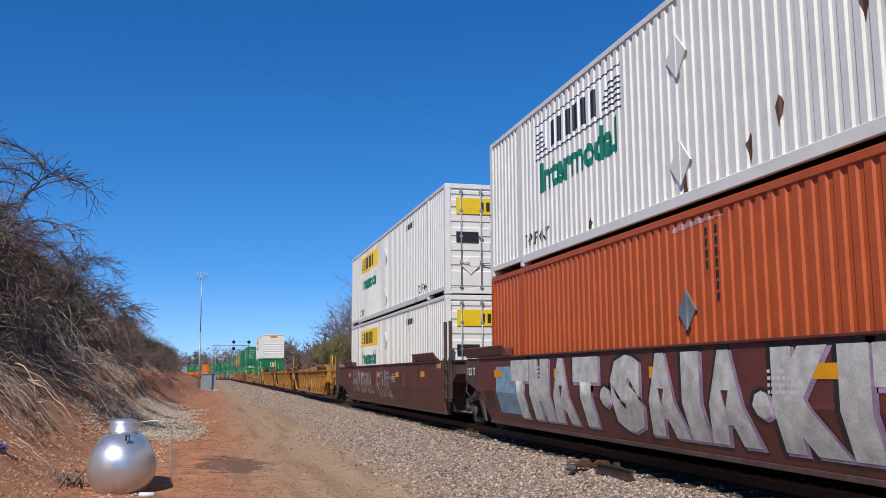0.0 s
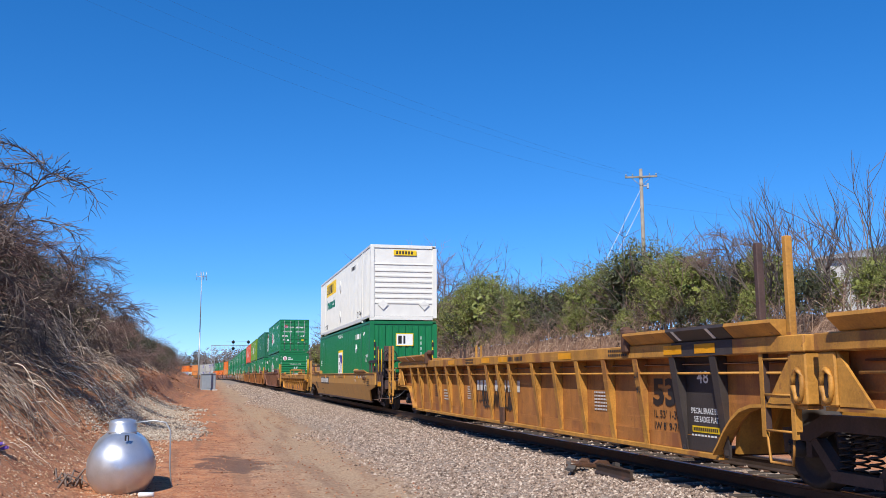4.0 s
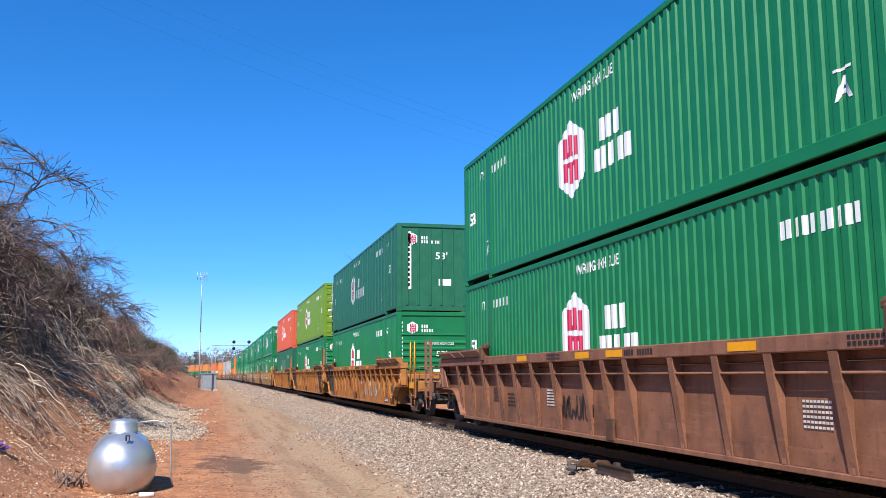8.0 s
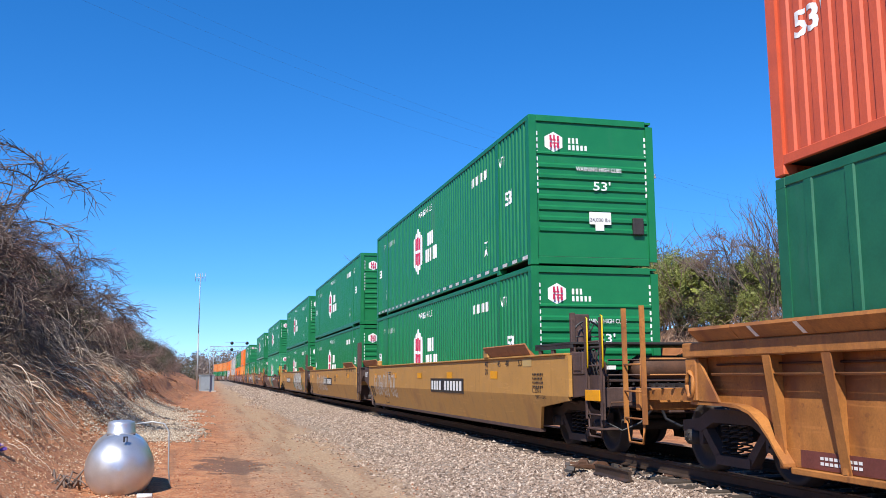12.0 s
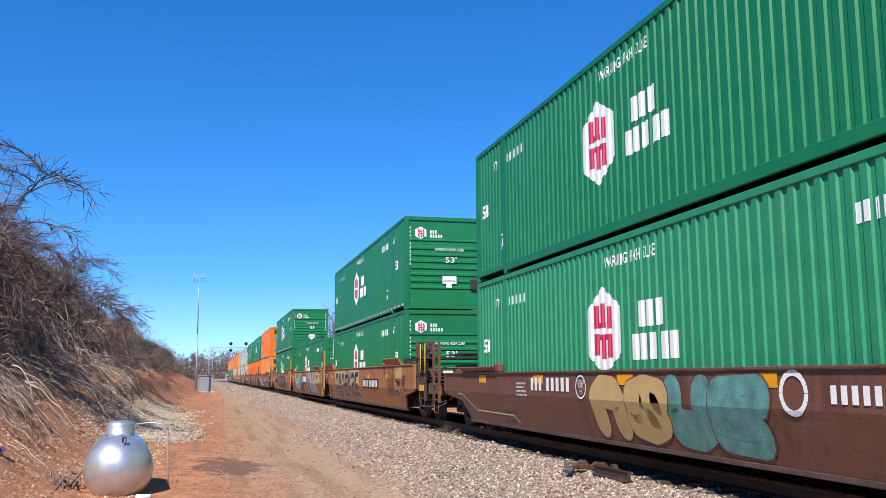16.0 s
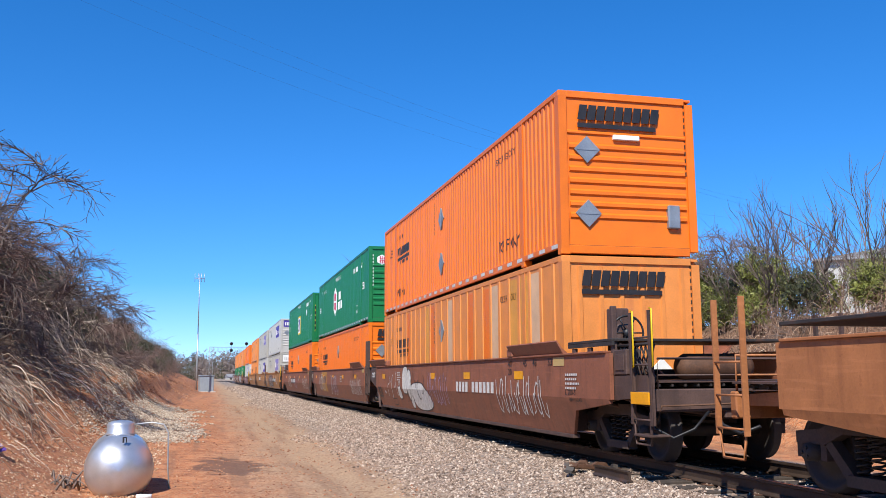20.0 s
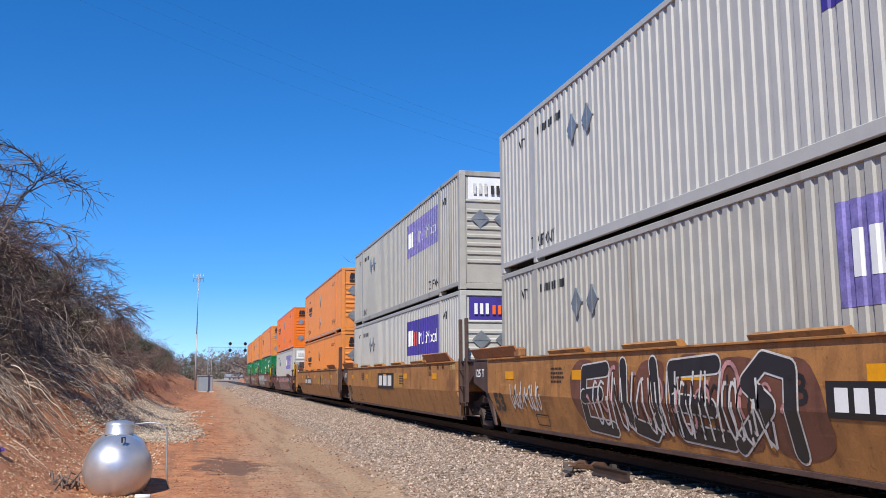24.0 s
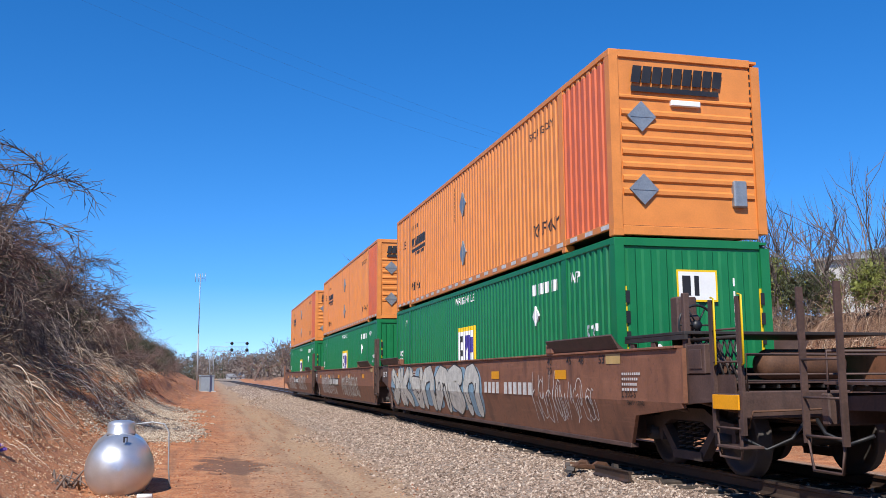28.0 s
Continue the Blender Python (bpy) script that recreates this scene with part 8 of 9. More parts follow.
SHRUB = "dense leafy green shrub with bare twigs on the bank"
DARK = "dark green overgrown shrub hung with dry vines on the bank"
BARE = "bare grey-brown shrub with tangled twigs on the bank"
seeds = [bush("shrub", 1, 3.0, 7, 2, 0, "bark", "leaf", SHRUB, "shrub", full=(1.25, 74, 74), kids=(3, 5)), bush("shrub", 2, 3.0, 7, 2, 0, "twig_red", "leaf", SHRUB, "shrub", full=(1.15, 66, 78), kids=(3, 5)),
         bush("shrub", 3, 3.0, 6, 2, 0, "bark", "leaf_dark", DARK, "shrub", full=(1.3, 62, 62), kids=(2, 3), thin=0.010), bush("bare_shrub", 4, 3.0, 10, 2, 0, "twig_red", "leaf", BARE, "shrub", 0.7, 0.05, kids=(3, 5), thin=0.010),
         bush("bare_shrub", 5, 3.0, 10, 2, 0, "bark", "leaf", BARE, "shrub", 0.9, 0.10, kids=(3, 5), thin=0.010), bush("bare_tree", 6, 8.0, 1, 3, 0, "bark", "leaf", "bare tree with fine branches, early spring", "tree", thin=0.016),
         bush("bare_tree", 7, 8.0, 2, 3, 0, "twig_red", "leaf", "bare reddish tree with fine branches", "tree", 0.3, thin=0.014),
         bush("bare_tree", 11, 9.0, 1, 3, 0, "bark", "leaf", "bare grey-brown tree in the distance", "tree", thin=0.06, kids=(4, 6)), bush("bare_tree", 12, 9.0, 1, 3, 1, "twig_red", "leaf", "budding tree with a haze of green in the distance", "tree", thin=0.06, kids=(4, 6))]
VINES = "heaped tangle of dry grey vines on the bank"
seeds += [tangle(31, 300, 0.8, 0.6, "vine", VINES), tangle(32, 320, 0.9, 0.75, "bark", VINES), tangle(33, 260, 0.7, 0.5, "twig_red", VINES)]
v_a, v_b, v_c = seeds[-3:]
s_a, s_b, s_d, b_a, b_b, t_a, t_b, f_a, f_b = seeds[:9]
rp = random.Random(21)
stick = bush("sapling", 13, 4.4, 6, 2, 0, "bark", "leaf", "upright bare sapling with many thin stems", "sapling", 0.5, -0.05, thin=0.011, spread=0.5, kids=(4, 6))
w_a = weeper(41, 6.4, 15, "bark", "bare tree with arching vine-hung limbs on the bank")
w_b = weeper(42, 6.0, 17, "bark", "bare tree with drooping fine branches on the bank", 0.2, 0.42)
w_c = weeper(43, 5.0, 18, "twig_red", "small bare tree with a dense head of twigs", 0.15, 0.5)
seeds += [stick, w_a, w_b, w_c]
# left bank: a dark thicket on the crest, bare arching trees over it
LEFT = "shrubs of the left bank"
planted([s_d], [(-8.2 - rp.uniform(0, 0.5), y + rp.uniform(-0.4, 0.4), rp.uniform(1.0, 1.25)) for y in np.arange(19, 50, 1.6)], LEFT, 1)
planted([s_d, s_d, b_a], [(-9.2 - rp.uniform(0, 1.2), y + rp.uniform(-0.6, 0.6), rp.uniform(1.55, 1.8)) for y in np.arange(22, 64, 2.0)], LEFT, 2)
planted([s_d, b_a], [(-7.2 - rp.uniform(0, 0.7), y + rp.uniform(-0.6, 0.6), rp.uniform(0.8, 1.1)) for y in np.arange(50, 78, 1.5)], LEFT, 4)
planted([v_b, b_b, v_a], [(-7.2 + rp.uniform(-0.6, 0.5), y + rp.uniform(-0.4, 0.4), rp.uniform(0.8, 1.2) if k % 3 != 1 else 0.5) for k, y in enumerate(np.arange(21, 46, 1.7))], LEFT, 3)
planted([v_b, v_c, b_a], [(-6.0 + rp.uniform(-1.0, 0.8), y + rp.uniform(-0.5, 0.5), rp.uniform(0.8, 1.3) if k % 3 < 2 else 0.55) for k, y in enumerate(np.arange(46, 78, 1.5))], LEFT, 3)
planted([w_a, w_b, w_b, w_c, w_c, w_b, w_c, w_b], [(-7.15, 24.6, 0.95), (-6.5, 28.8, 0.86), (-6.3, 45.0, 1.0), (-5.3, 54.0, 0.82), (-6.2, 61.0, 0.62), (-7.6, 36.0, 0.9), (-6.1, 27.2, 1.1), (-6.9, 31.0, 1.08)], "trees on the left bank", 6, (0.95, 1.05))
planted([b_a, s_d, b_b, b_a], [(-4.1 - rp.uniform(0, 1.6), y, rp.uniform(0.5, 0.85)) for y in np.arange(63, 118, 1.9)], LEFT, 24)
planted([b_a, s_d, s_d], [(-6.4 - rp.uniform(0, 2.4), y + rp.uniform(-1, 1), rp.uniform(0.95, 1.25)) for y in np.arange(74, 160, 2.0)], LEFT, 8)
planted([b_a, b_b], [(-5.2 - rp.uniform(0, 1.0), y, rp.uniform(0.4, 0.65)) for y in np.arange(62, 150, 3.6)], LEFT, 9)


def upper_left(r):
    y = 15 + 60 * r.random() ** 1.5
    x = -7.4 + 3.4 * r.random() - 0.01 * y
    return (x, y) if r.random() < 0.25 + 1.5 * ramp(-0.25, 0.25, noise.noise((x * 0.5, y * 0.22, 1))) else None


def crest_left(r):
    y = 18 + 50 * r.random() ** 1.3
    return (-7.3 + 1.2 * r.random(), y) if noise.noise((0, y * 0.5, 3)) > -0.12 else None


def lower_left(r):
    y = 12.5 + 40 * r.random() ** 1.3
    x = -5.4 + 2.6 * r.random()
    return (x, y) if noise.noise((x * 0.7, y * 0.3, 8)) > 0.02 else None


VINE_LABEL = "long dry grey vines hanging down the left bank"
cascade("dry_vines", 2600, upper_left, -0.2, (0.6, 1.9), (0.10, 0.6), (-0.05, 0.1), (0.007, 0.018), "dry_stem", VINE_LABEL, 31)
cascade("hanging_vines", 420, crest_left, -0.15, (1.0, 2.6), (0.9, 2.4), (-0.1, 0.2), (0.011, 0.019), "dry_stem", "pale dry vines draped from the thicket", 35)
cascade("dry_grass", 1500, lower_left, -0.4, (0.25, 0.8), (0.04, 0.2), (-0.02, 0.04), (0.004, 0.008), "dry_stem", "dry stalks and grass lying on the lower left bank", 32)
# right bank: green crowns over a skirt of brown twigs
RIGHT = "shrubs of the right bank"
TOPS = [(12, 1.6), (20.6, 1.7), (21.2, 1.0), (24.0, 1.0), (24.8, 2.5), (28, 2.7), (30.5, 3.5), (34, 4.0), (39, 4.3), (43, 3.8), (48, 3.5), (52, 4.0), (57, 4.8), (60, 5.5), (64, 5.0), (68, 4.4), (78, 5.0), (170, 5.0)]


def open_view(spots):
    """Leaves a gap in the hedge, where the building behind shows."""
    return [q for q in spots if not 0.772 < q[0] / q[1] < 0.832]


planted([s_d, s_b, s_a], open_view([(17.2 + rp.uniform(-0.3, 0.4), y + rp.uniform(-0.5, 0.5), rp.uniform(0.5, 0.68)) for y in np.arange(16, 76, 2.4)]), RIGHT, 19)
planted([b_b, b_a], [(16.6 + rp.uniform(-0.4, 0.7), y + rp.uniform(-0.6, 0.6), 0.2 * max(2.6, lerp(TOPS, y)) * rp.uniform(0.75, 1.05)) for y in np.arange(12, 84, 2.6)], RIGHT, 11)
planted([s_a, s_b, s_a, s_d, s_b], open_view([(18.0 + rp.uniform(-0.5, 0.8), y + rp.uniform(-0.5, 0.5), lerp(TOPS, y) / 2.75 * rp.uniform(0.78, 1.06)) for y in np.arange(19.5, 76, 1.7)]), RIGHT, 12, (0.92, 1.05))
planted([s_d, s_b], open_view([(19.8 + rp.uniform(-0.4, 0.4), y + rp.uniform(-0.5, 0.5), rp.uniform(0.75, 0.95)) for y in np.arange(17, 66, 2.2)]), RIGHT, 20)
planted([stick], [(17.8 + rp.uniform(-0.4, 1.2), y, rp.uniform(0.8, 1.0)) for y in (17.4, 18.6, 20.2, 21.6, 24.3, 25.2, 26.2, 27.4)], RIGHT, 14)
planted([w_c, t_b], [(18.3, 30.2, 0.72), (18.9, 19.0, 0.5)], "trees on the right bank", 22)
planted([t_b, t_a], [(19.4, 66, 0.8), (19, 70, 0.95), (18.6, 73.5, 1.0), (19.5, 77, 0.9), (18.5, 82, 0.95), (20, 88, 1.1), (19, 95, 1.05), (21, 101, 1.15), (20, 108, 1.1), (21, 116, 1.1)], "trees on the right bank", 15)
planted([s_a, b_a, s_b], [(16.8 + rp.uniform(0, 3), y, rp.uniform(1.1, 1.6)) for y in np.arange(76, 170, 3.4)], RIGHT, 16)


def upper_right(r):
    y = 11 + 78 * r.random() ** 1.2
    x = 15.0 + 2.6 * r.random()
    return (x, y) if r.random() < 0.45 + 1.3 * ramp(-0.2, 0.3, noise.noise((x * 0.4, y * 0.25, 1))) else None


def lower_right(r):
    y = 11 + 78 * r.random() ** 1.2
    x = 13.4 + 2.2 * r.random()
    return (x, y) if noise.noise((x * 0.5, y * 0.2, 4)) > -0.05 else None


cascade("dry_brambles", 7000, upper_right, math.pi, (0.3, 0.9), (0.25, 1.0), (-0.1, 0.25), (0.005, 0.010), "dry_bramble", "reddish dry brambles over the right bank", 33)
cascade("dry_grass", 2200, lower_right, math.pi, (0.3, 0.8), (0.08, 0.3), (-0.02, 0.05), (0.005, 0.009), "dry_bramble", "dry straw-coloured grass on the right bank", 34)
# far trees
far = []
planted([t_a, t_b, t_b], [(17.5 + rp.uniform(0, 9), y, rp.uniform(0.95, 1.3)) for y in np.arange(118, 178, 3.4)], "trees on the right bank", 18)
for k in range(30):
    y = rp.uniform(178, 330)
    far.append((sway(y) + rp.uniform(16, 45), y, rp.uniform(0.7, 1.15)))
for k in range(30):
    y = rp.uniform(170, 420)
    far.append((sway(y) - rp.uniform(9, 60), y, rp.uniform(0.5, 0.9)))
for k in range(44):
    y = rp.uniform(300, 440)
    far.append((rp.uniform(14, 62), y, rp.uniform(1.0, 1.4)) if k % 3 else (rp.uniform(-70, -16), y, rp.uniform(0.9, 1.25)))
planted([f_a, f_b, f_a, f_b, f_a], far, "trees in the distance", 17)
g = G()
rw = random.Random(91)
for k in range(330):
    y = rw.uniform(310, 470) if k % 2 else rw.uniform(470, 680)
    x = sway(y) + 7 + (rw.uniform(12, 110) if k % 3 else -rw.uniform(14, 90)) if y < 470 else rw.uniform(-40, 150)
    z, h = ground_z(x, y), rw.uniform(7, 13)
    g.tube([(x, y, z - 0.3), (x + rw.gauss(0, 0.4), y, z + h * 0.6)], 0.14, 3, 0.05)
    for j in range(95):
        a, rr, t = rw.uniform(0, 6.28), rw.random() ** 0.6 * h * 0.30, rw.uniform(0.15, 1.0)
        rr *= math.sin(math.pi * min(1.0, t * 0.85 + 0.12)) + 0.15
        leaf(g, Vector((x + rr * math.cos(a), y + rr * math.sin(a), z + h * t)), 0.3, rw.uniform(0.35, 0.85), rw)
me = bpy.data.meshes.new("far_woods")
me.from_pydata(g.v, [], g.f)
solo("far_woods", me, "far_wood", "bare grey-brown woods along the horizon", "woods", kind="stuff")
for nm, m, count, seed, tall, label in (("far_thicket", "far_wood", 260, 92, (10, 16), "dense brown woods behind the bend of the line"), ("far_evergreens", "leaf_dark", 70, 93, (8, 14), "dark evergreen trees behind the bend of the line")):
    g, rw = G(), random.Random(seed)
    for k in range(count):
        y = rw.uniform(470, 600)
        x = rw.uniform(-75, 70)
        z, h = ground_z(x, y), rw.uniform(*tall)
        g.tube([(x, y, z - 0.3), (x, y, z + h * 0.6)], 0.14, 3, 0.05)
        for j in range(150):
            a, rr, t = rw.uniform(0, 6.28), rw.random() ** 0.6 * h * 0.36, rw.uniform(0.02, 1.0)
            rr *= math.sin(math.pi * min(1.0, t * 0.8 + 0.17)) + 0.1
            leaf(g, Vector((x + rr * math.cos(a), y + rr * math.sin(a), z + h * t)), 0.2, rw.uniform(0.25, 0.6), rw)
    me = bpy.data.meshes.new(nm)
    me.from_pydata(g.v, [], g.f)
    solo(nm, me, m, label, "woods", kind="stuff")
# the first of each kind has served
for k in seeds:
    for ob in (*k.children_recursive, k):
        bpy.data.objects.remove(ob)


# ---- things beside the line ----
def gas_tank():
    t = thing("gas_tank", "silver horizontal gas tank with domed lid on red soil", "gas tank")
    r, n = 0.475, 10
    prof = [(r * math.sin(k * math.pi / 2 / n), -r * 0.9 * math.cos(k * math.pi / 2 / n)) for k in range(n + 1)] + [(r, 0.6), (r, 1.3)] + [(r * math.cos(k * math.pi / 2 / n), 1.3 + r * 0.9 * math.sin(k * math.pi / 2 / n)) for k in range(1, n + 1)]
    part("shell", G().lathe(prof, 48, "y", (0, 0, r)), "tank", t)
    part("weld_seam", G().lathe([(r + 0.001, -0.012), (r + 0.005, 0), (r + 0.001, 0.012)], 48, "y", (0, 0, r)), "tank", t)
    part("dome_lid", G().lathe([(0.2, 0.0), (0.215, 0.01), (0.215, 0.03), (0.2, 0.04), (0.2, 0.15), (0.185, 0.185), (0.12, 0.21), (0.0, 0.218)], 32, "z", (0, 0.62, 2 * r - 0.03)), "tank", t, "rounded silver valve cover")
    part("collar", G().lathe([(0.19, -0.05), (0.205, -0.02), (0.19, 0.0)], 24, "z", (0, 0.62, 2 * r - 0.02)), "steel", t, "dark weathered collar")
    for y in (0.1, 1.2):
        for x in (-0.28, 0.28):
            part("foot", G().prism([(x - 0.06, -0.06), (x + 0.06, -0.06), (x + 0.05, 0.14), (x - 0.05, 0.14)], "y", y - 0.1, y + 0.1), "rusty", t)
    part("number_bar", G().box(0.03, 0.055, -0.315, -0.30, 0.86, 0.93).box(0.075, 0.09, -0.315, -0.30, 0.86, 0.93).box(0.03, 0.09, -0.315, -0.30, 0.925, 0.94), "black_mark", t)
    part("gas_pipe", G().tube([(0.1, 0.62, 1.06), (0.45, 0.55, 1.10), (0.62, 0.5, 1.07), (0.69, 0.48, 0.95), (0.70, 0.46, 0.4), (0.74, 0.42, 0.02)], 0.012, 6), "galv", t, "thin grey gas pipe")
    t.matrix_basis = pose(-1.235, 14.1, -0.57, 0, 0, 5.0)
    return t


gas_tank()
solo("plastic_pipe", G().tube([(-0.92, 13.25, -0.40), (-0.72, 13.22, -0.40)], 0.035, 10), "plastic", "short white plastic pipe end lying on soil", "pipe")
rb = random.Random(4)
g = G()
for k in range(14):
    x, y, a = -2.05 + rb.gauss(0, 0.16), 14.6 + rb.gauss(0, 0.25), rb.uniform(0, 6)
    g.tube([(x, y, -0.42 + rb.uniform(0, 0.05)), (x + 0.15 * math.cos(a), y + 0.15 * math.sin(a), -0.38 + rb.uniform(0, 0.22)), (x + 0.34 * math.cos(a), y + 0.34 * math.sin(a), -0.34 + rb.uniform(-0.05, 0.12))], 0.02, 4, 0.008)
solo("brush_pile", g, "bark", "small pile of broken grey sticks beside the tank", "sticks", kind="stuff")
g = G()
for k in range(9):
    x, y = -3.05 + rb.gauss(0, 0.12), 14.4 + rb.gauss(0, 0.12)
    z = ground_z(x, y)
    g.add([(x, y, z + 0.02), (x + 0.12, y - 0.03, z + 0.05 + 0.05 * rb.random()), (x + 0.1, y + 0.08, z + 0.09), (x - 0.02, y + 0.07, z + 0.04)], [(0, 1, 2, 3)])
solo("litter", g, "purple", "crumpled purple plastic litter on the bank", "litter")
# scrap between track and lane
for i, (x, y, a, L, w, m) in enumerate(((5.35, 12.7, 20, 0.55, 0.08, "rusty"), (5.5, 12.95, -35, 0.42, 0.10, "rusty"), (5.22, 12.9, 70, 0.34, 0.07, "steel"), (5.62, 12.6, 5, 0.7, 0.06, "rusty"), (5.1, 12.5, 50, 0.22, 0.12, "steel"), (5.7, 12.3, 80, 0.5, 0.07, "tie"))):
    z = ground_z(x, y) + 0.05
    solo("scrap_iron", G().prism([(-L / 2, 0), (L / 2, 0), (L / 2, 0.03), (L * 0.2, 0.035), (L * 0.12, 0.09), (-L * 0.1, 0.09), (-L * 0.2, 0.035), (-L / 2, 0.03)], "y", -w / 2, w / 2), m, "rusty scrap of track iron on the ballast", "scrap iron", "scrap by the track", at=pose(x, y, z, 4 * i - 8, 6, a))
solo("loose_rail", G().prism([(5.36, -0.2), (5.48, -0.2), (5.44, -0.17), (5.435, -0.1), (5.46, -0.07), (5.38, -0.07), (5.405, -0.1), (5.40, -0.17)], "y", 11.2, 12.3), "rail", "short piece of rusty rail lying beside the track", "rail")


def utility_pole():
    x, y, top = 27.4, 53.7, 14.75
    z0 = ground_z(x, y)
    p = thing("utility_pole", "weathered wooden utility pole with crossarm and insulators", "utility pole")
    part("shaft", G().tube([(0, 0, -0.3), (0, 0, 5), (0, 0, top - z0)], 0.17, 12, 0.11), "pole_wood", p)
    part("crossarm", G().box(-1.05, 1.05, -0.16, -0.05, top - z0 - 0.62, top - z0 - 0.5, 0.01), "pole_wood", p)
    for k in (-0.98, -0.55, 0.55, 0.98):
        part("insulator", cached(("insul",), lambda: G().lathe([(0.02, 0), (0.05, 0.04), (0.035, 0.07), (0.06, 0.1), (0.03, 0.16), (0, 0.18)], 10)), "placard", p, "grey porcelain insulator", at=pose(k, -0.1, top - z0 - 0.5))
    for s in (-1, 1):
        part("brace", G().tube([(0, -0.1, top - z0 - 1.2), (s * 0.6, -0.1, top - z0 - 0.62)], 0.02, 4), "galv", p)
    part("bracket", G().box(0.08, 0.5, -0.06, 0.06, top - z0 - 1.2, top - z0 - 1.12).box(0.35, 0.5, -0.08, 0.08, top - z0 - 1.35, top - z0 - 1.0, 0.02), "galv", p)
    p.matrix_basis = pose(x, y, z0, 0, 0, -24)
    q = p.matrix_basis
    sags = []
    for k, (end, sag) in enumerate((((-22, 46, 27.5), 1.6), ((-21, 43, 27.0), 1.5), ((-14, 38, 20.0), 1.3), ((52, 58, 13.5), 0.8), ((53, 60, 13.0), 0.8), ((60, 50, 10.2), 0.5))):
        a = q @ Vector(((-0.98, -0.55, -0.2, 0.98, 0.55, 0.2)[k], -0.1, top - z0 - (0.34 if k not in (2, 5) else 2.4 if k == 5 else 1.3)))
        b = Vector(end)
        pts = [a.lerp(b, t / 12) - Vector((0, 0, sag * 4 * t / 12 * (1 - t / 12))) for t in range(13)]
        solo("power_line", G().tube(pts, 0.003, 4), "wire", "thin dark overhead power line in the sky", "power line", "power lines", "structure")
    for dx, m in ((0, "galv"), (1.1, "galv")):
        a = q @ Vector((0, 0, top - z0 - 1.3 - dx))
        solo("guy_wire", G().tube([a, Vector((20.0 + dx * 0.4, 49.5, ground_z(20.0, 49.5)))], 0.015, 6), "guy", "bright steel guy wire of the utility pole", "guy wire", "guy wires", "structure")


utility_pole()


def radio_mast():
    y = 110.0
    x, z0 = -1.5, ground_z(-1.5, 110.0)
    m = thing("radio_mast", "slender grey steel mast with small antenna head", "mast")
    part("shaft", G().tube([(0, 0, -0.2), (0, 0, 6.6)], 0.10, 10, 0.08), "galv", m)
    part("upper_shaft", G().tube([(0, 0, 6.6), (0, 0, 13.4 - z0)], 0.06, 8, 0.045), "galv", m)
    part("antenna_arm", G().tube([(-0.55, 0, 12.9 - z0), (0.55, 0, 12.9 - z0)], 0.035, 6), "galv", m)
    for k in (-0.55, -0.18, 0.2, 0.55):
        part("antenna", G().tube([(k, 0, 12.45 - z0), (k, 0, 13.5 - z0)], 0.03, 6), "galv", m)
    m.matrix_basis = pose(x, y, z0)
    c = thing("equipment_cabinet", "grey metal equipment cabinet beside the mast", "cabinet")
    part("housing", G().box(-0.8, 0.8, -0.6, 0.6, 0.1, 1.9, 0.03), "cabinet", c)
    part("roof", G().prism([(-0.87, 1.903), (0.87, 1.903), (0.8, 2.0), (-0.8, 2.0)], "y", -0.68, 0.68), "cabinet", c)
    part("door", G().box(-0.35, 0.35, -0.63, -0.603, 0.25, 1.75, 0.008), "cabinet", c)
    part("base", G().box(-1.0, 1.0, -0.75, 0.75, -0.2, 0.098, 0.01), "bldg", c)
    c.matrix_basis = pose(-0.42, 113.0, ground_z(-0.42, 113.0), 0, 0, 12)


radio_mast()


def signal_bridge():
    y, x0 = 252.0, 0.2
    z0 = ground_z(x0, y)
    s = thing("signal_bridge", "grey lattice signal bridge with black signal heads over the line", "signal bridge")

    def mast():
        g = G()
        for a in (-0.5, 0.5):
            for b in (-0.5, 0.5):
                g.tube([(a, b, -0.4), (a, b, 10.2)], 0.06, 5)
        for k in range(9):
            z = 0.3 + k * 1.1
            for a, b, c, d in ((-0.5, -0.5, 0.5, -0.5), (0.5, 0.5, -0.5, 0.5), (-0.5, 0.5, -0.5, -0.5), (0.5, -0.5, 0.5, 0.5)):
                g.tube([(a, b, z), (c, d, z + 1.1)], 0.035, 4)
        return g
    part("mast", mast(), "galv", s)

    def truss():
        g = G()
        for b in (-0.5, 0.5):
            for z in (8.9, 10.2):
                g.tube([(-0.5, b, z), (9.6, b, z)], 0.06, 5)
            for k in range(9):
                x = k * 1.08
                g.tube([(x, b, 8.9), (x + 0.54, b, 10.2), (x + 1.08, b, 8.9)], 0.035, 4)
        return g
    part("truss", truss(), "galv", s)
    part("handrail", G().tube([(3.4, -0.55, 11.3), (9.4, -0.55, 11.3)], 0.03, 4), "galv", s)
    for x in (5.2, 9.2):
        for z in (9.35, 11.1):
            part("signal_head", cached(("sighead",), lambda: G().lathe([(0, 0.1), (0.42, 0.1), (0.45, 0.0), (0.45, -0.04), (0.0, -0.05)], 20, "y").lathe([(0.2, -0.05), (0.21, -0.3), (0.2, -0.05)], 12, "y")), "lens_dark", s, "round black signal head", at=pose(x, -0.7, z))
        part("signal_post", G().tube([(x, -0.58, 8.9), (x, -0.58, 11.6)], 0.05, 5), "galv", s)
    s.matrix_basis = pose(x0, y, z0 - 0.3)


signal_bridge()


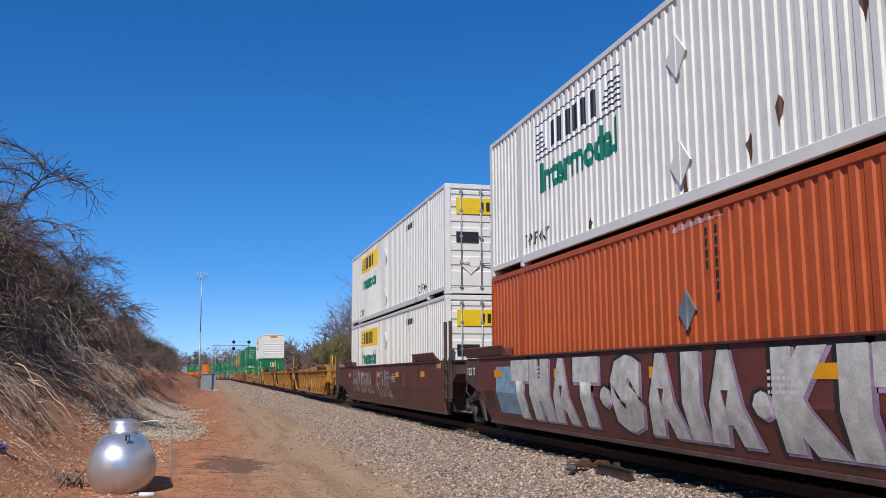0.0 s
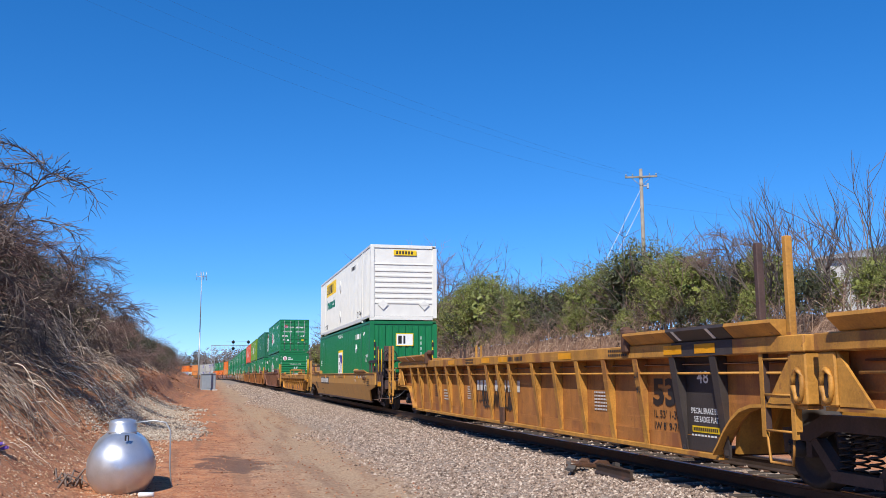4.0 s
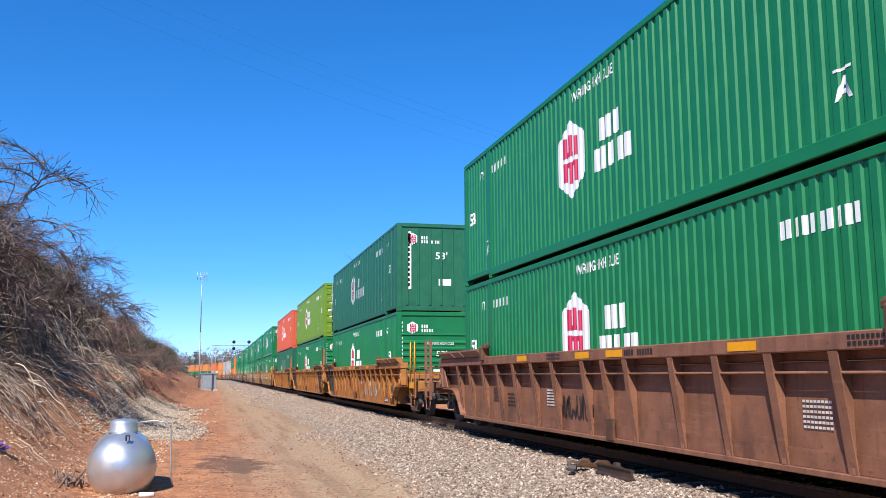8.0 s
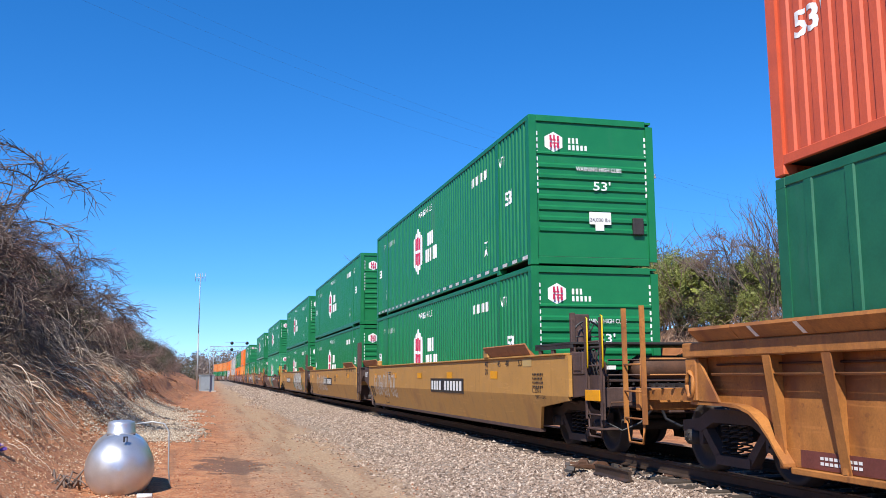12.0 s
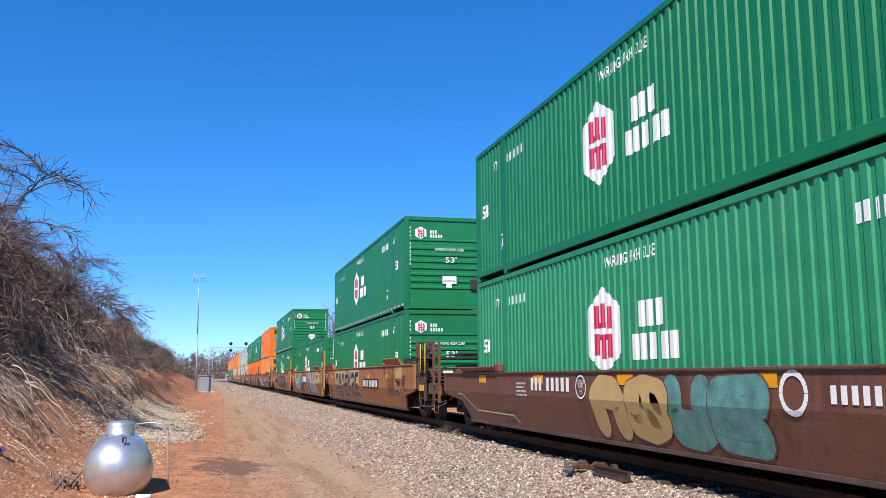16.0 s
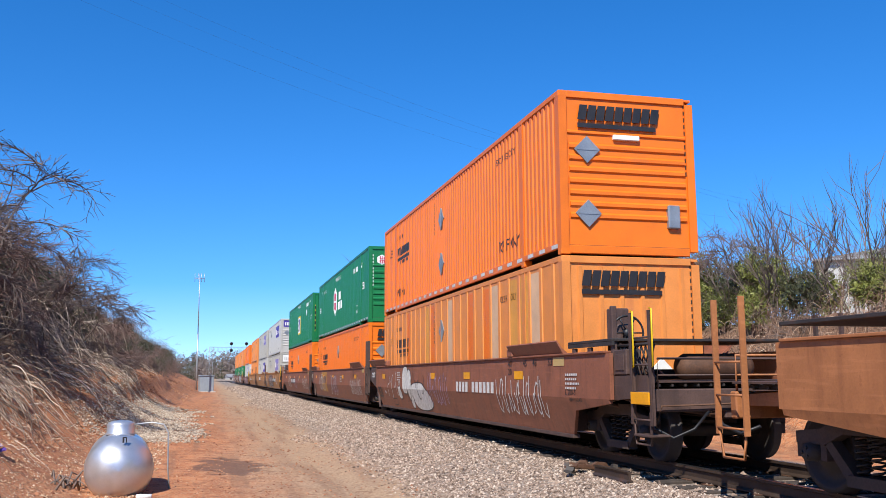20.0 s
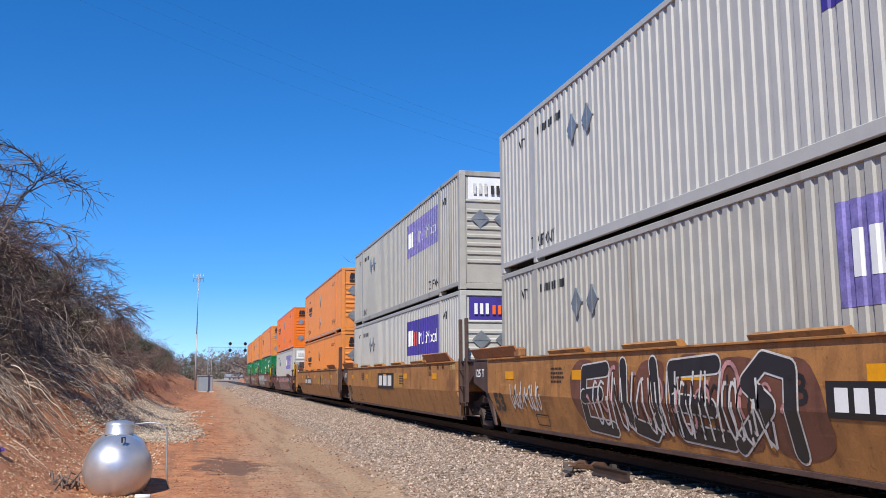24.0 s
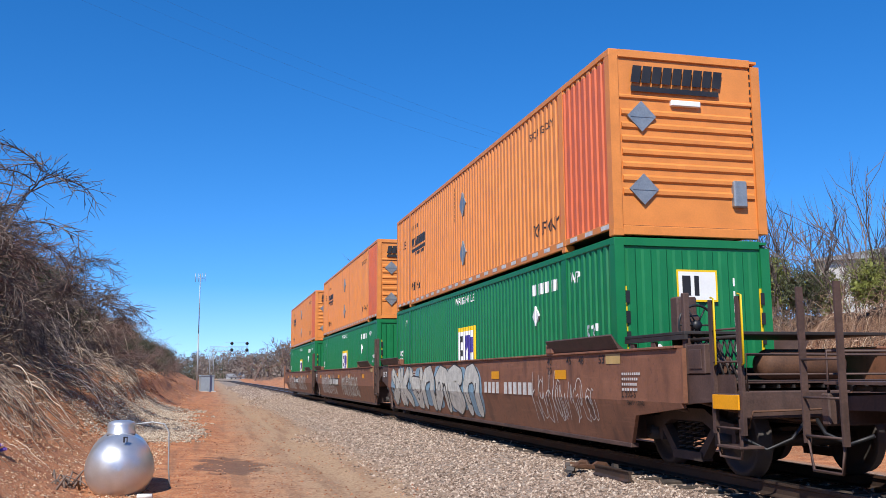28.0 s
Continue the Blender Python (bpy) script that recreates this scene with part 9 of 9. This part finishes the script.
def metal_building():
    b = thing("metal_building", "pale ribbed metal building behind the shrubs", "building")
    part("wall", G().box(0, 22, 0, 12, -1.5, 6.6, 0.02), "bldg", b)
    part("roof", G().prism([(-0.4, 6.603), (22.4, 6.603), (11, 8.0)], "y", -0.4, 12.4), "roof", b, "low grey gable roof")
    rib = cached(("wall_rib",), lambda: G().box(-0.05, 0.05, -0.05, -0.003, -1.4, 6.5, 0.01))
    for k in range(18):
        part("wall_rib", rib, "bldg", b, at=pose(0.3 + k * 1.22, 0, 0))
    part("gutter", G().box(-0.42, 22.42, -0.52, -0.41, 6.45, 6.62, 0.02), "galv", b)
    part("door", G().box(3, 6.2, -0.08, -0.004, -1.4, 2.2, 0.01), "roof", b)
    b.matrix_basis = pose(46, 60.5, ground_z(46, 60) + 0.2, 0, 0, -38)
    h = thing("house", "small white house in the distance beyond the line", "house")
    part("wall", G().box(-6, 6, -4, 4, -1, 3.0, 0.02), "bldg", h)
    part("roof", G().prism([(-4.6, 3.003), (4.6, 3.003), (0, 5.2)], "x", -6.5, 6.5), "roof", h)
    for x in (-4, -1, 3):
        part("window", G().box(x - 0.6, x + 0.6, -4.05, -4.003, 0.9, 2.2, 0.01), "lens_dark", h)
    part("door", G().box(0.8, 1.8, -4.06, -4.003, -0.2, 2.0, 0.01), "cabinet", h)
    h.matrix_basis = pose(11.0, 425, ground_z(11, 425) - 0.5, 0, 0, 15)
    h.scale = (0.6, 0.6, 0.6)


metal_building()


# ---- what moves ----
def motions():
    # the wheels turn as they roll; all the wheelsets share one turn
    first = WHEELS[0]
    rows = []
    for k in range(28 * FPS + 1):
        t = k / FPS
        rows.append((t, Matrix.Rotation((run(t) - run(0)) / 0.42 * -1 * -1, 4, "X")))
    walk(first, rows)
    for w in WHEELS[1:]:
        w.rotation_mode = "QUATERNION"
        w.animation_data_create()
        w.animation_data.action = first.animation_data.action
        w.animation_data.action_slot = first.animation_data.action_slot
    for ob, u, z in ROLLING:
        walk(ob, [(t, on_line(u + run(t)) @ pose(0, 0, z)) for t in TIMES])


motions()
